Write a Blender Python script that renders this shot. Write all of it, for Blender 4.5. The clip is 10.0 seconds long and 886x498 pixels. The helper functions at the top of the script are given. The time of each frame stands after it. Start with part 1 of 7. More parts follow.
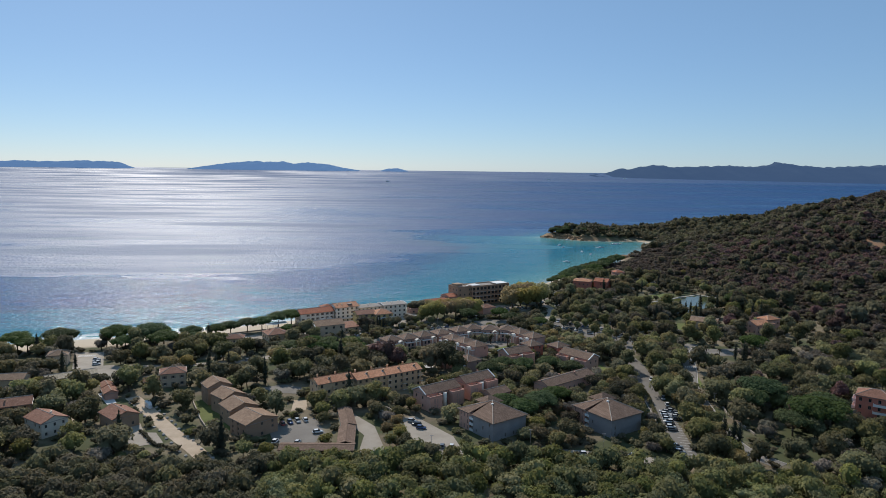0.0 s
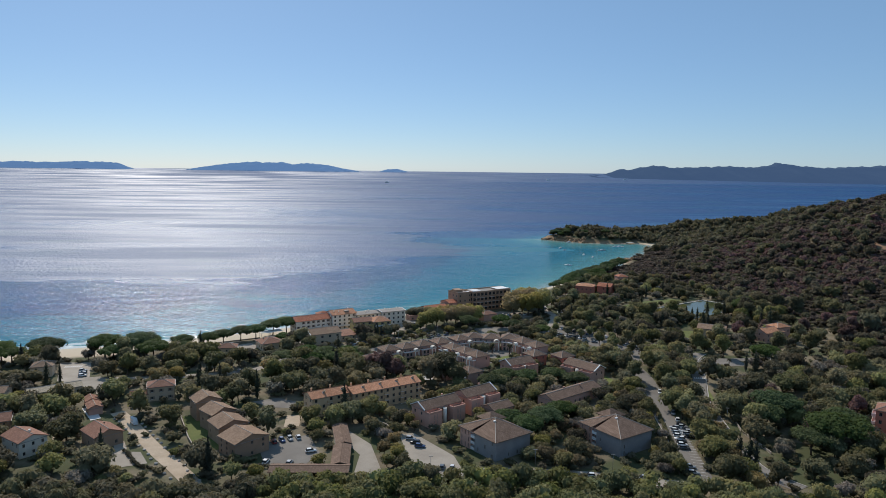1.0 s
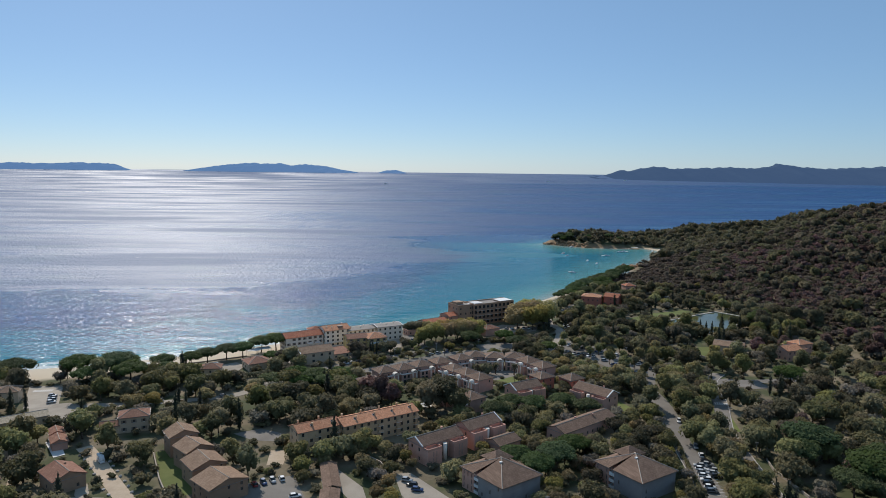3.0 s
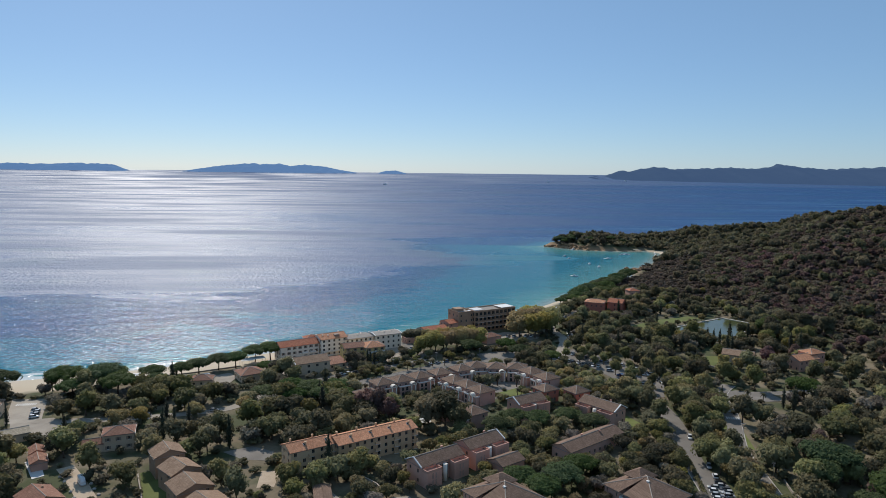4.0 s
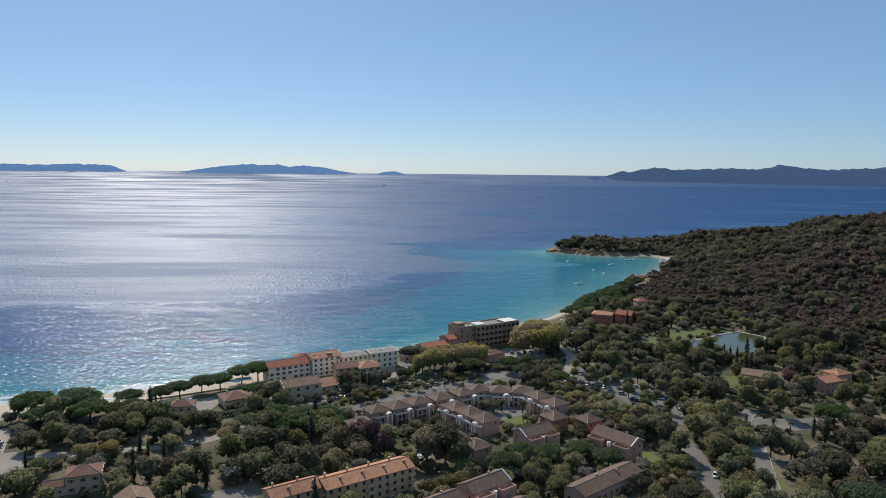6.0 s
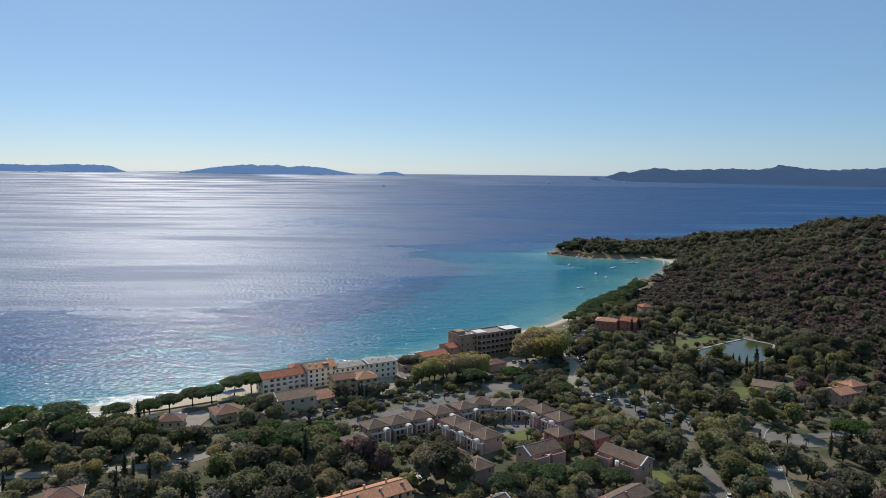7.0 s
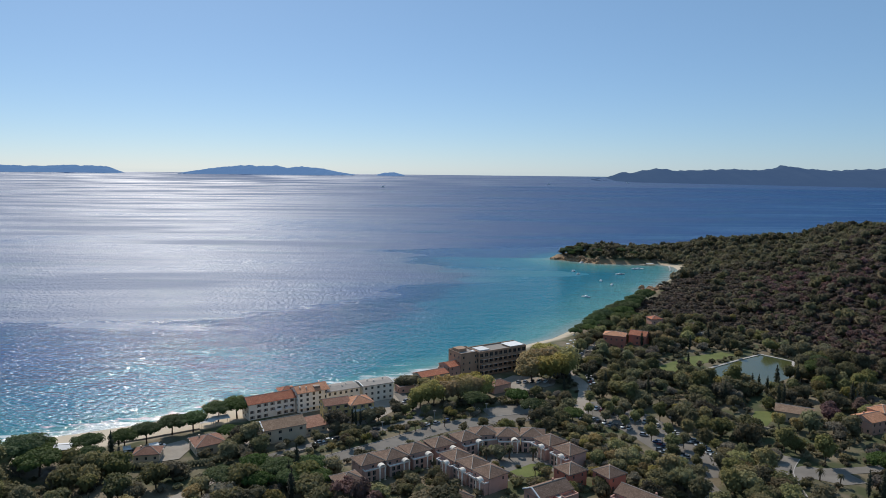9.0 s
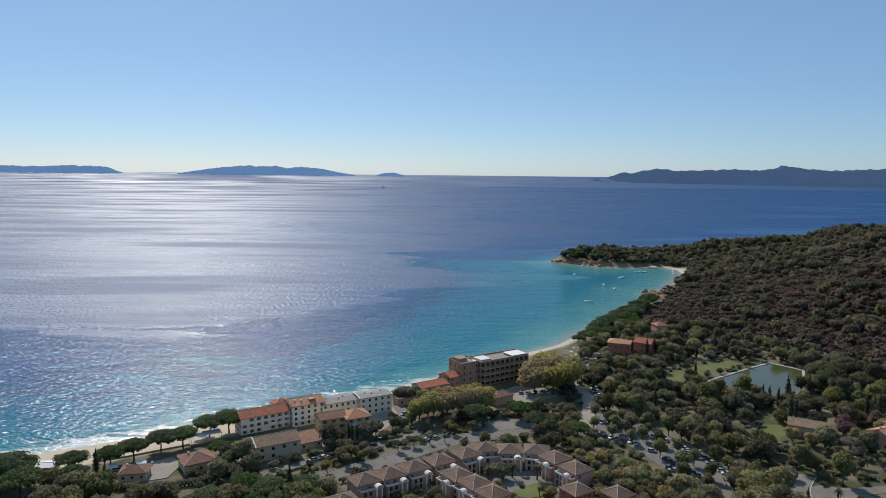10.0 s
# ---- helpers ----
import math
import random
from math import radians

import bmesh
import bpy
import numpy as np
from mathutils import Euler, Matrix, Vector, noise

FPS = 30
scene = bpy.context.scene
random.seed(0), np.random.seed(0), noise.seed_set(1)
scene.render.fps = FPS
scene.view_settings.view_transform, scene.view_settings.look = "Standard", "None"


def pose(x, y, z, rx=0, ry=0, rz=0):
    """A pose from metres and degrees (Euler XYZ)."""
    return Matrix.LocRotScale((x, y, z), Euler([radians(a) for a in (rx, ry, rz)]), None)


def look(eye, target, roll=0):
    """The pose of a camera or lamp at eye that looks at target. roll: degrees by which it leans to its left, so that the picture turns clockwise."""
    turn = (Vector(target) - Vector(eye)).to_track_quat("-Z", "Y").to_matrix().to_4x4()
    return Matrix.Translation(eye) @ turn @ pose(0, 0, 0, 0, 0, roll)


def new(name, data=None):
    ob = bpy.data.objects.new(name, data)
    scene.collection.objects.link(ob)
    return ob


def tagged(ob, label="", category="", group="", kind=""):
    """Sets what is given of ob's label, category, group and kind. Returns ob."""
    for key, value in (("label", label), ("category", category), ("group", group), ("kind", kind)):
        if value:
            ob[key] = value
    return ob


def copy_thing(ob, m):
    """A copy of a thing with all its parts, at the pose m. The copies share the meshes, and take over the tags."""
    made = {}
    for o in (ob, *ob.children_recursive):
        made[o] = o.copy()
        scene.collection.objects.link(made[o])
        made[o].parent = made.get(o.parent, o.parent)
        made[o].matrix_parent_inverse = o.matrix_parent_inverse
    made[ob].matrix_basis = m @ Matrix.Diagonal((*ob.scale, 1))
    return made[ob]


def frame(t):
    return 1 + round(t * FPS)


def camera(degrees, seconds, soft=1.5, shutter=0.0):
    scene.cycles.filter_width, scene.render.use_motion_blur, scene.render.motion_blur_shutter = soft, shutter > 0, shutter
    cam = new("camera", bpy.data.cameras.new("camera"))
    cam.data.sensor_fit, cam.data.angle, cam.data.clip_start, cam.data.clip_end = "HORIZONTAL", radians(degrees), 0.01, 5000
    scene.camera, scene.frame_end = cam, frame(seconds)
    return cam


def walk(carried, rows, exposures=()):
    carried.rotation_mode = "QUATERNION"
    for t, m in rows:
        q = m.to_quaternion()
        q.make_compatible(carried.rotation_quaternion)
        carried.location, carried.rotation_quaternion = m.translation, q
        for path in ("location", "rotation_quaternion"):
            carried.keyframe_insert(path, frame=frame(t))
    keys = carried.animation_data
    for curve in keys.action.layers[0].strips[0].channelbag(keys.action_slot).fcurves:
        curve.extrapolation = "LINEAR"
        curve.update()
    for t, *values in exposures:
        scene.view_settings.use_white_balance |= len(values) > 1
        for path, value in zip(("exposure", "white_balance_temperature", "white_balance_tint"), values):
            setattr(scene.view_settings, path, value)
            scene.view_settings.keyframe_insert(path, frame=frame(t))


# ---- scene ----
# ---------------------------------------------------------------- camera
cam = camera(65.5, 10.0, soft=0.9)
# seconds, x, y, z, yaw, pitch, lean
PATH = [
    (0.0, 1.824, 2.524, 108.299, 0.626, -6.633, 0.720),
    (0.5, 1.657, 9.581, 109.123, 0.606, -6.614, 0.714),
    (1.0, 1.495, 16.626, 109.974, 0.587, -6.597, 0.708),
    (1.5, 1.339, 23.658, 110.851, 0.569, -6.582, 0.702),
    (2.0, 1.189, 30.675, 111.752, 0.553, -6.569, 0.696),
    (2.5, 1.044, 37.676, 112.677, 0.537, -6.558, 0.690),
    (3.0, 0.906, 44.659, 113.625, 0.522, -6.549, 0.684),
    (3.5, 0.772, 51.622, 114.595, 0.509, -6.541, 0.678),
    (4.0, 0.645, 58.564, 115.585, 0.496, -6.535, 0.672),
    (4.5, 0.523, 65.482, 116.596, 0.485, -6.530, 0.666),
    (5.0, 0.406, 72.376, 117.624, 0.475, -6.527, 0.660),
    (5.5, 0.296, 79.243, 118.671, 0.466, -6.524, 0.654),
    (6.0, 0.191, 86.081, 119.735, 0.457, -6.523, 0.648),
    (6.5, 0.091, 92.890, 120.814, 0.451, -6.522, 0.642),
    (7.0, -0.003, 99.667, 121.908, 0.445, -6.522, 0.636),
    (7.5, -0.091, 106.411, 123.016, 0.440, -6.522, 0.630),
    (8.0, -0.173, 113.120, 124.136, 0.436, -6.523, 0.624),
    (8.5, -0.250, 119.793, 125.269, 0.434, -6.525, 0.618),
    (9.0, -0.321, 126.426, 126.412, 0.432, -6.526, 0.612),
    (9.5, -0.387, 133.020, 127.565, 0.432, -6.528, 0.606),
    (10.0, -0.447, 139.572, 128.726, 0.432, -6.529, 0.600),
]
walk(cam, [(t, pose(x, y, z, 90 + p, 0, w) @ pose(0, 0, 0, 0, 0, r)) for t, x, y, z, w, p, r in PATH],
     [(0.0, 0.17, 6600, 10), (10.0, 0.17, 6600, 10)])

# ---------------------------------------------------------------- light
SUN_AZ, SUN_EL = -23.0, 38.0          # degrees: from +y towards +x, above the horizon
world = bpy.data.worlds.new("sky")
world.use_nodes = True
scene.world = world
wn = world.node_tree.nodes
sky = wn.new("ShaderNodeTexSky")
sky.sky_type = "NISHITA"
sky.sun_disc = False
sky.sun_elevation, sky.sun_rotation = radians(SUN_EL), radians(SUN_AZ)
sky.altitude, sky.air_density, sky.dust_density, sky.ozone_density = 2500, 1.05, 1.8, 6.0
haze = wn.new("ShaderNodeMix")         # thin blue-white haze over the whole sky
haze.data_type = "RGBA"
haze.inputs["Factor"].default_value, haze.inputs["B"].default_value = 0.34, (3.5, 6.3, 9.3, 1)
world.node_tree.links.new(sky.outputs[0], haze.inputs["A"])
world.node_tree.links.new(haze.outputs["Result"], wn["Background"].inputs[0])
wn["Background"].inputs[1].default_value = 0.077

sun = new("sun", bpy.data.lights.new("sun", "SUN"))
sun.data.energy, sun.data.angle, sun.data.color = 3.15, radians(0.53), (1.0, 0.94, 0.86)
sun_from = Vector((math.sin(radians(SUN_AZ)) * math.cos(radians(SUN_EL)),
                   math.cos(radians(SUN_AZ)) * math.cos(radians(SUN_EL)), math.sin(radians(SUN_EL))))
sun.matrix_world = look(sun_from * 900, (0, 0, 0))


# ---------------------------------------------------------------- materials
def surface(name, c1, c2, scale=0.5, rough=0.8, bump=0.2, fine=8.0, spread=0.12, metal=0.0, spec=0.3):
    """A matt surface that wanders between two colours at two scales, with a fine relief and a shade of its own per piece."""
    m = bpy.data.materials.new(name)
    m.use_nodes = True
    nt = m.node_tree
    n, l = nt.nodes, nt.links
    b = n["Principled BSDF"]
    b.inputs["Roughness"].default_value, b.inputs["Metallic"].default_value = rough, metal
    b.inputs["Specular IOR Level"].default_value = spec
    geo = n.new("ShaderNodeNewGeometry")
    big, small = n.new("ShaderNodeTexNoise"), n.new("ShaderNodeTexNoise")
    for tex, s, d in ((big, scale, 3), (small, fine, 4)):
        tex.inputs["Scale"].default_value, tex.inputs["Detail"].default_value = s, d
        l.new(geo.outputs["Position"], tex.inputs["Vector"])
    add = n.new("ShaderNodeMath")
    add.operation = "MULTIPLY_ADD"
    l.new(small.outputs[0], add.inputs[0])
    add.inputs[1].default_value = 0.5
    l.new(big.outputs[0], add.inputs[2])
    ramp = n.new("ShaderNodeMapRange")
    ramp.inputs["From Min"].default_value, ramp.inputs["From Max"].default_value = 0.5, 1.0
    l.new(add.outputs[0], ramp.inputs[0])
    mix = n.new("ShaderNodeMix")
    mix.data_type = "RGBA"
    mix.inputs["A"].default_value, mix.inputs["B"].default_value = (*c1, 1), (*c2, 1)
    l.new(ramp.outputs[0], mix.inputs["Factor"])
    info, hsv = n.new("ShaderNodeObjectInfo"), n.new("ShaderNodeHueSaturation")
    val = n.new("ShaderNodeMapRange")
    val.inputs["To Min"].default_value, val.inputs["To Max"].default_value = 1 - spread, 1 + spread
    l.new(info.outputs["Random"], val.inputs[0])
    l.new(val.outputs[0], hsv.inputs["Value"])
    l.new(mix.outputs["Result"], hsv.inputs["Color"])
    l.new(hsv.outputs[0], b.inputs["Base Color"])
    if bump:
        bp = n.new("ShaderNodeBump")
        bp.inputs["Strength"].default_value, bp.inputs["Distance"].default_value = bump, 0.1
        l.new(small.outputs[0], bp.inputs["Height"])
        l.new(bp.outputs[0], b.inputs["Normal"])
    return m


def tiles(name, c1, c2):
    """Curved clay tiles: rows run up the slope by the roof's own coordinates, each tile a shade apart, with stains."""
    m = surface(name, c1, c2, 0.35, 0.85, 0, 3.0, 0.08)
    n, l = m.node_tree.nodes, m.node_tree.links
    uv, sep = n.new("ShaderNodeUVMap"), n.new("ShaderNodeSeparateXYZ")
    uv.uv_map = "roof"
    l.new(uv.outputs[0], sep.inputs[0])
    wave = n.new("ShaderNodeTexWave")
    wave.inputs["Scale"].default_value = 1.25
    wave.bands_direction = "X"
    l.new(uv.outputs[0], wave.inputs["Vector"])
    brick = n.new("ShaderNodeTexBrick")
    brick.inputs["Scale"].default_value = 1.0
    brick.inputs["Brick Width"].default_value, brick.inputs["Row Height"].default_value = 0.5, 0.8
    brick.inputs["Mortar Size"].default_value = 0.03
    brick.inputs["Color1"].default_value, brick.inputs["Color2"].default_value = (1, 1, 1, 1), (0.72, 0.70, 0.68, 1)
    brick.inputs["Mortar"].default_value = (0.6, 0.58, 0.56, 1)
    l.new(uv.outputs[0], brick.inputs["Vector"])
    mul = n.new("ShaderNodeMix")
    mul.data_type, mul.blend_type = "RGBA", "MULTIPLY"
    mul.inputs["Factor"].default_value = 1.0
    b = n["Principled BSDF"]
    l.new(b.inputs["Base Color"].links[0].from_socket, mul.inputs["A"])
    l.new(brick.outputs["Color"], mul.inputs["B"])
    l.new(mul.outputs["Result"], b.inputs["Base Color"])
    bp = n.new("ShaderNodeBump")
    bp.inputs["Strength"].default_value, bp.inputs["Distance"].default_value = 0.6, 0.08
    l.new(wave.outputs["Fac"], bp.inputs["Height"])
    l.new(bp.outputs[0], b.inputs["Normal"])
    return m


def foliage(name, c1, c2, spread=0.34):
    """Leaves: a shade of its own for each tree and each clump, with some light passing through."""
    m = bpy.data.materials.new(name)
    m.use_nodes = True
    c1, c2 = ((r * 1.17, g * 0.95, b * 1.18) for r, g, b in (c1, c2))
    n, l = m.node_tree.nodes, m.node_tree.links
    b = n["Principled BSDF"]
    b.inputs["Roughness"].default_value, b.inputs["Specular IOR Level"].default_value = 0.75, 0.12
    geo, info, mix = n.new("ShaderNodeNewGeometry"), n.new("ShaderNodeObjectInfo"), n.new("ShaderNodeMix")
    tex = n.new("ShaderNodeTexNoise")
    tex.inputs["Scale"].default_value, tex.inputs["Detail"].default_value = 0.035, 5
    l.new(geo.outputs["Position"], tex.inputs["Vector"])
    avg = n.new("ShaderNodeMath")
    avg.operation = "MULTIPLY_ADD"
    l.new(geo.outputs["Random Per Island"], avg.inputs[0])
    avg.inputs[1].default_value = 0.45
    sub = n.new("ShaderNodeMapRange")
    sub.inputs["From Min"].default_value, sub.inputs["From Max"].default_value = 0.3, 0.7
    sub.inputs["To Max"].default_value = 0.55
    l.new(tex.outputs[0], sub.inputs[0])
    l.new(sub.outputs[0], avg.inputs[2])
    mix.data_type = "RGBA"
    mix.inputs["A"].default_value, mix.inputs["B"].default_value = (*c1, 1), (*c2, 1)
    l.new(avg.outputs[0], mix.inputs["Factor"])
    # every tree, single or in a wood, has a tone of its own
    own, tree_rnd = n.new("ShaderNodeAttribute"), n.new("ShaderNodeMath")
    own.attribute_name = "tone"
    tree_rnd.operation = "ADD"
    l.new(info.outputs["Random"], tree_rnd.inputs[0])
    l.new(own.outputs["Fac"], tree_rnd.inputs[1])
    hsv = n.new("ShaderNodeHueSaturation")
    for socket, factor, lo, hi in (("Value", 1.0, 1.22 * (1 - spread), 1.22 * (1 + spread)), ("Hue", 7.31, 0.468, 0.518), ("Saturation", 3.77, 0.70, 0.98)):
        mul, frac, val = n.new("ShaderNodeMath"), n.new("ShaderNodeMath"), n.new("ShaderNodeMapRange")
        mul.operation, frac.operation = "MULTIPLY", "FRACT"
        mul.inputs[1].default_value = factor
        l.new(tree_rnd.outputs[0], mul.inputs[0])
        l.new(mul.outputs[0], frac.inputs[0])
        l.new(frac.outputs[0], val.inputs[0])
        val.inputs["To Min"].default_value, val.inputs["To Max"].default_value = lo, hi
        l.new(val.outputs[0], hsv.inputs[socket])
    l.new(mix.outputs["Result"], hsv.inputs["Color"])
    l.new(hsv.outputs[0], b.inputs["Base Color"])
    # shading normals are bent towards the sky, which brightens and evens out the crowns
    lean, unit = n.new("ShaderNodeVectorMath"), n.new("ShaderNodeVectorMath")
    lean.operation, unit.operation = "MULTIPLY_ADD", "NORMALIZE"
    l.new(geo.outputs["Normal"], lean.inputs[0])
    lean.inputs[1].default_value, lean.inputs[2].default_value = (0.6, 0.6, 0.6), (0, 0, 0.9)
    l.new(lean.outputs[0], unit.inputs[0])
    l.new(unit.outputs[0], b.inputs["Normal"])
    trans, both = n.new("ShaderNodeBsdfTranslucent"), n.new("ShaderNodeMixShader")
    l.new(hsv.outputs[0], trans.inputs["Color"])
    both.inputs[0].default_value = 0.42
    l.new(b.outputs[0], both.inputs[1])
    l.new(trans.outputs[0], both.inputs[2])
    l.new(both.outputs[0], n["Material Output"].inputs["Surface"])
    return m


M = {
    "pink": surface("pink_render", (0.56, 0.315, 0.24), (0.64, 0.375, 0.29), 0.25, 0.9, 0.15),
    "mauve": surface("mauve_render", (0.48, 0.305, 0.25), (0.56, 0.37, 0.305), 0.25, 0.9, 0.15),
    "red": surface("red_render", (0.50, 0.17, 0.12), (0.57, 0.22, 0.155), 0.25, 0.9, 0.15),
    "grey": surface("grey_render", (0.26, 0.25, 0.255), (0.33, 0.32, 0.32), 0.25, 0.9, 0.15),
    "ochre": surface("ochre_render", (0.60, 0.42, 0.26), (0.68, 0.50, 0.33), 0.25, 0.9, 0.15),
    "yellow": surface("yellow_render", (0.62, 0.44, 0.18), (0.70, 0.52, 0.24), 0.25, 0.9, 0.15),
    "brownwall": surface("tan_render", (0.33, 0.215, 0.145), (0.41, 0.275, 0.19), 0.3, 0.9, 0.2),
    "beige": surface("beige_render", (0.56, 0.43, 0.30), (0.65, 0.51, 0.37), 0.25, 0.9, 0.15),
    "white": surface("white_render", (0.74, 0.67, 0.57), (0.82, 0.76, 0.66), 0.3, 0.85, 0.1),
    "trim": surface("white_paint", (0.72, 0.71, 0.68), (0.82, 0.81, 0.79), 0.8, 0.6, 0.05),
    "mortar": surface("ridge_mortar", (0.40, 0.33, 0.27), (0.50, 0.42, 0.35), 1.0, 0.9, 0.1),
    "tile_taupe": tiles("taupe_tiles", (0.225, 0.140, 0.098), (0.300, 0.195, 0.140)),
    "tile_tan": tiles("tan_tiles", (0.31, 0.195, 0.125), (0.41, 0.27, 0.18)),
    "tile_cream": tiles("cream_tiles", (0.50, 0.40, 0.28), (0.62, 0.51, 0.37)),
    "tile_salmon": tiles("salmon_tiles", (0.62, 0.27, 0.145), (0.74, 0.37, 0.215)),
    "tile_red": tiles("red_tiles", (0.50, 0.155, 0.085), (0.58, 0.22, 0.12)),
    "tile_brown": tiles("brown_tiles", (0.31, 0.145, 0.095), (0.40, 0.205, 0.140)),
    "flatroof": surface("roof_gravel", (0.28, 0.25, 0.225), (0.37, 0.33, 0.29), 0.4, 0.95, 0.3),
    "frame": surface("window_paint", (0.30, 0.25, 0.21), (0.38, 0.32, 0.27), 1, 0.5, 0),
    "shutter": surface("shutter_paint", (0.20, 0.16, 0.13), (0.28, 0.22, 0.18), 1, 0.6, 0),
    "asphalt": surface("asphalt", (0.165, 0.147, 0.128), (0.245, 0.222, 0.195), 0.12, 0.92, 0.3, 4.0),
    "paving": surface("pale_paving", (0.29, 0.25, 0.205), (0.40, 0.35, 0.29), 0.15, 0.9, 0.3, 3.0),
    "track": surface("dirt_track", (0.40, 0.31, 0.22), (0.54, 0.43, 0.32), 0.2, 0.95, 0.4, 2.0),
    "marking": surface("road_paint", (0.62, 0.61, 0.58), (0.75, 0.74, 0.71), 2, 0.8, 0),
    "kerb": surface("kerb_stone", (0.38, 0.35, 0.32), (0.48, 0.45, 0.41), 0.8, 0.9, 0.2),
    "stone": surface("garden_stone", (0.34, 0.29, 0.24), (0.46, 0.40, 0.33), 0.7, 0.9, 0.5, 3.0),
    "rock": surface("shore_rock", (0.30, 0.17, 0.09), (0.46, 0.29, 0.17), 0.12, 0.9, 1.0, 0.8),
    "sand": surface("sand", (0.52, 0.43, 0.31), (0.62, 0.53, 0.40), 0.08, 0.95, 0.3, 1.5),
    "lawn": surface("lawn", (0.105, 0.130, 0.034), (0.165, 0.185, 0.058), 0.15, 0.95, 0.5, 3.0),
    "wood": surface("weathered_wood", (0.20, 0.15, 0.11), (0.30, 0.23, 0.17), 0.8, 0.85, 0.3),
    "bark": surface("bark", (0.085, 0.060, 0.042), (0.15, 0.11, 0.08), 1.5, 0.95, 0.5),
    "canvas": surface("white_canvas", (0.70, 0.69, 0.67), (0.80, 0.79, 0.77), 0.5, 0.8, 0.05),
    "steel": surface("grey_steel", (0.25, 0.25, 0.26), (0.35, 0.35, 0.36), 1, 0.45, 0.05, metal=0.7),
    "rubber": surface("tyre_rubber", (0.02, 0.02, 0.02), (0.035, 0.035, 0.035), 3, 0.9, 0.1),
    "solar": surface("dark_panel", (0.03, 0.035, 0.05), (0.05, 0.055, 0.07), 1, 0.25, 0),
    "broad": foliage("broadleaf", (0.086, 0.110, 0.032), (0.225, 0.250, 0.070), 0.40),
    "oak": foliage("holm_oak", (0.066, 0.077, 0.030), (0.150, 0.164, 0.062), 0.42),
    "pine": foliage("pine_needles", (0.034, 0.080, 0.015), (0.088, 0.158, 0.032), 0.16),
    "cypress": foliage("cypress_leaf", (0.034, 0.05, 0.025), (0.074, 0.097, 0.046), 0.2),
    "olive": foliage("olive_leaf", (0.108, 0.120, 0.068), (0.215, 0.228, 0.130)),
    "plane": foliage("plane_leaf", (0.185, 0.190, 0.034), (0.370, 0.350, 0.062), 0.16),
    "lime": foliage("lime_leaf", (0.125, 0.137, 0.03), (0.239, 0.234, 0.057)),
    "maquis": foliage("maquis_leaf", (0.060, 0.060, 0.033), (0.120, 0.108, 0.060), 0.40),
    "scrub": foliage("scrub_leaf", (0.086, 0.122, 0.030), (0.225, 0.270, 0.066), 0.36),
    "rust": foliage("dry_leaf", (0.092, 0.066, 0.044), (0.155, 0.110, 0.072), 0.25),
    "palm": foliage("palm_frond", (0.04, 0.051, 0.021), (0.108, 0.12, 0.051), 0.15),
}
for nm, c in (("white", (0.72, 0.72, 0.71)), ("silver", (0.38, 0.39, 0.40)), ("grey", (0.10, 0.105, 0.11)),
              ("black", (0.016, 0.016, 0.018)), ("blue", (0.03, 0.06, 0.16)), ("red", (0.28, 0.03, 0.025)), ("orange", (0.55, 0.20, 0.04))):
    mm = M["car_" + nm] = surface("car_paint_" + nm, c, tuple(v * 1.06 for v in c), 2, 0.28, 0, spec=0.5)
    mm.node_tree.nodes["Principled BSDF"].inputs["Coat Weight"].default_value = 0.8
glass = M["glass"] = surface("window_glass", (0.018, 0.022, 0.026), (0.03, 0.034, 0.038), 0.4, 0.08, 0, spec=0.5)


def ground_material():
    m = surface("dry_soil_and_grass", (0.135, 0.108, 0.070), (0.230, 0.188, 0.125), 0.03, 0.97, 0.6, 0.6)
    n, l = m.node_tree.nodes, m.node_tree.links
    b = n["Principled BSDF"]
    old = b.inputs["Base Color"].links[0].from_socket
    geo, tex, rmp, mix = (n.new("ShaderNode" + k) for k in ("NewGeometry", "TexNoise", "MapRange", "Mix"))
    tex.inputs["Scale"].default_value, tex.inputs["Detail"].default_value = 0.05, 5
    l.new(geo.outputs["Position"], tex.inputs["Vector"])
    rmp.inputs["From Min"].default_value, rmp.inputs["From Max"].default_value = 0.42, 0.58
    l.new(tex.outputs[0], rmp.inputs[0])
    mix.data_type = "RGBA"
    mix.inputs["B"].default_value = (0.070, 0.080, 0.034, 1)
    l.new(old, mix.inputs["A"])
    l.new(rmp.outputs[0], mix.inputs["Factor"])
    # sand and rock along the shore, by a weight stored in the sheet
    for att, col in (("sand", (0.56, 0.47, 0.35, 1)), ("rock", (0.36, 0.215, 0.12, 1)), ("earth", (0.30, 0.17, 0.10, 1))):
        a, mx = n.new("ShaderNodeAttribute"), n.new("ShaderNodeMix")
        a.attribute_name = att
        mx.data_type = "RGBA"
        mx.inputs["B"].default_value = col
        l.new(mix.outputs["Result"], mx.inputs["A"])
        l.new(a.outputs["Fac"], mx.inputs["Factor"])
        mix = mx
    l.new(mix.outputs["Result"], b.inputs["Base Color"])
    return m


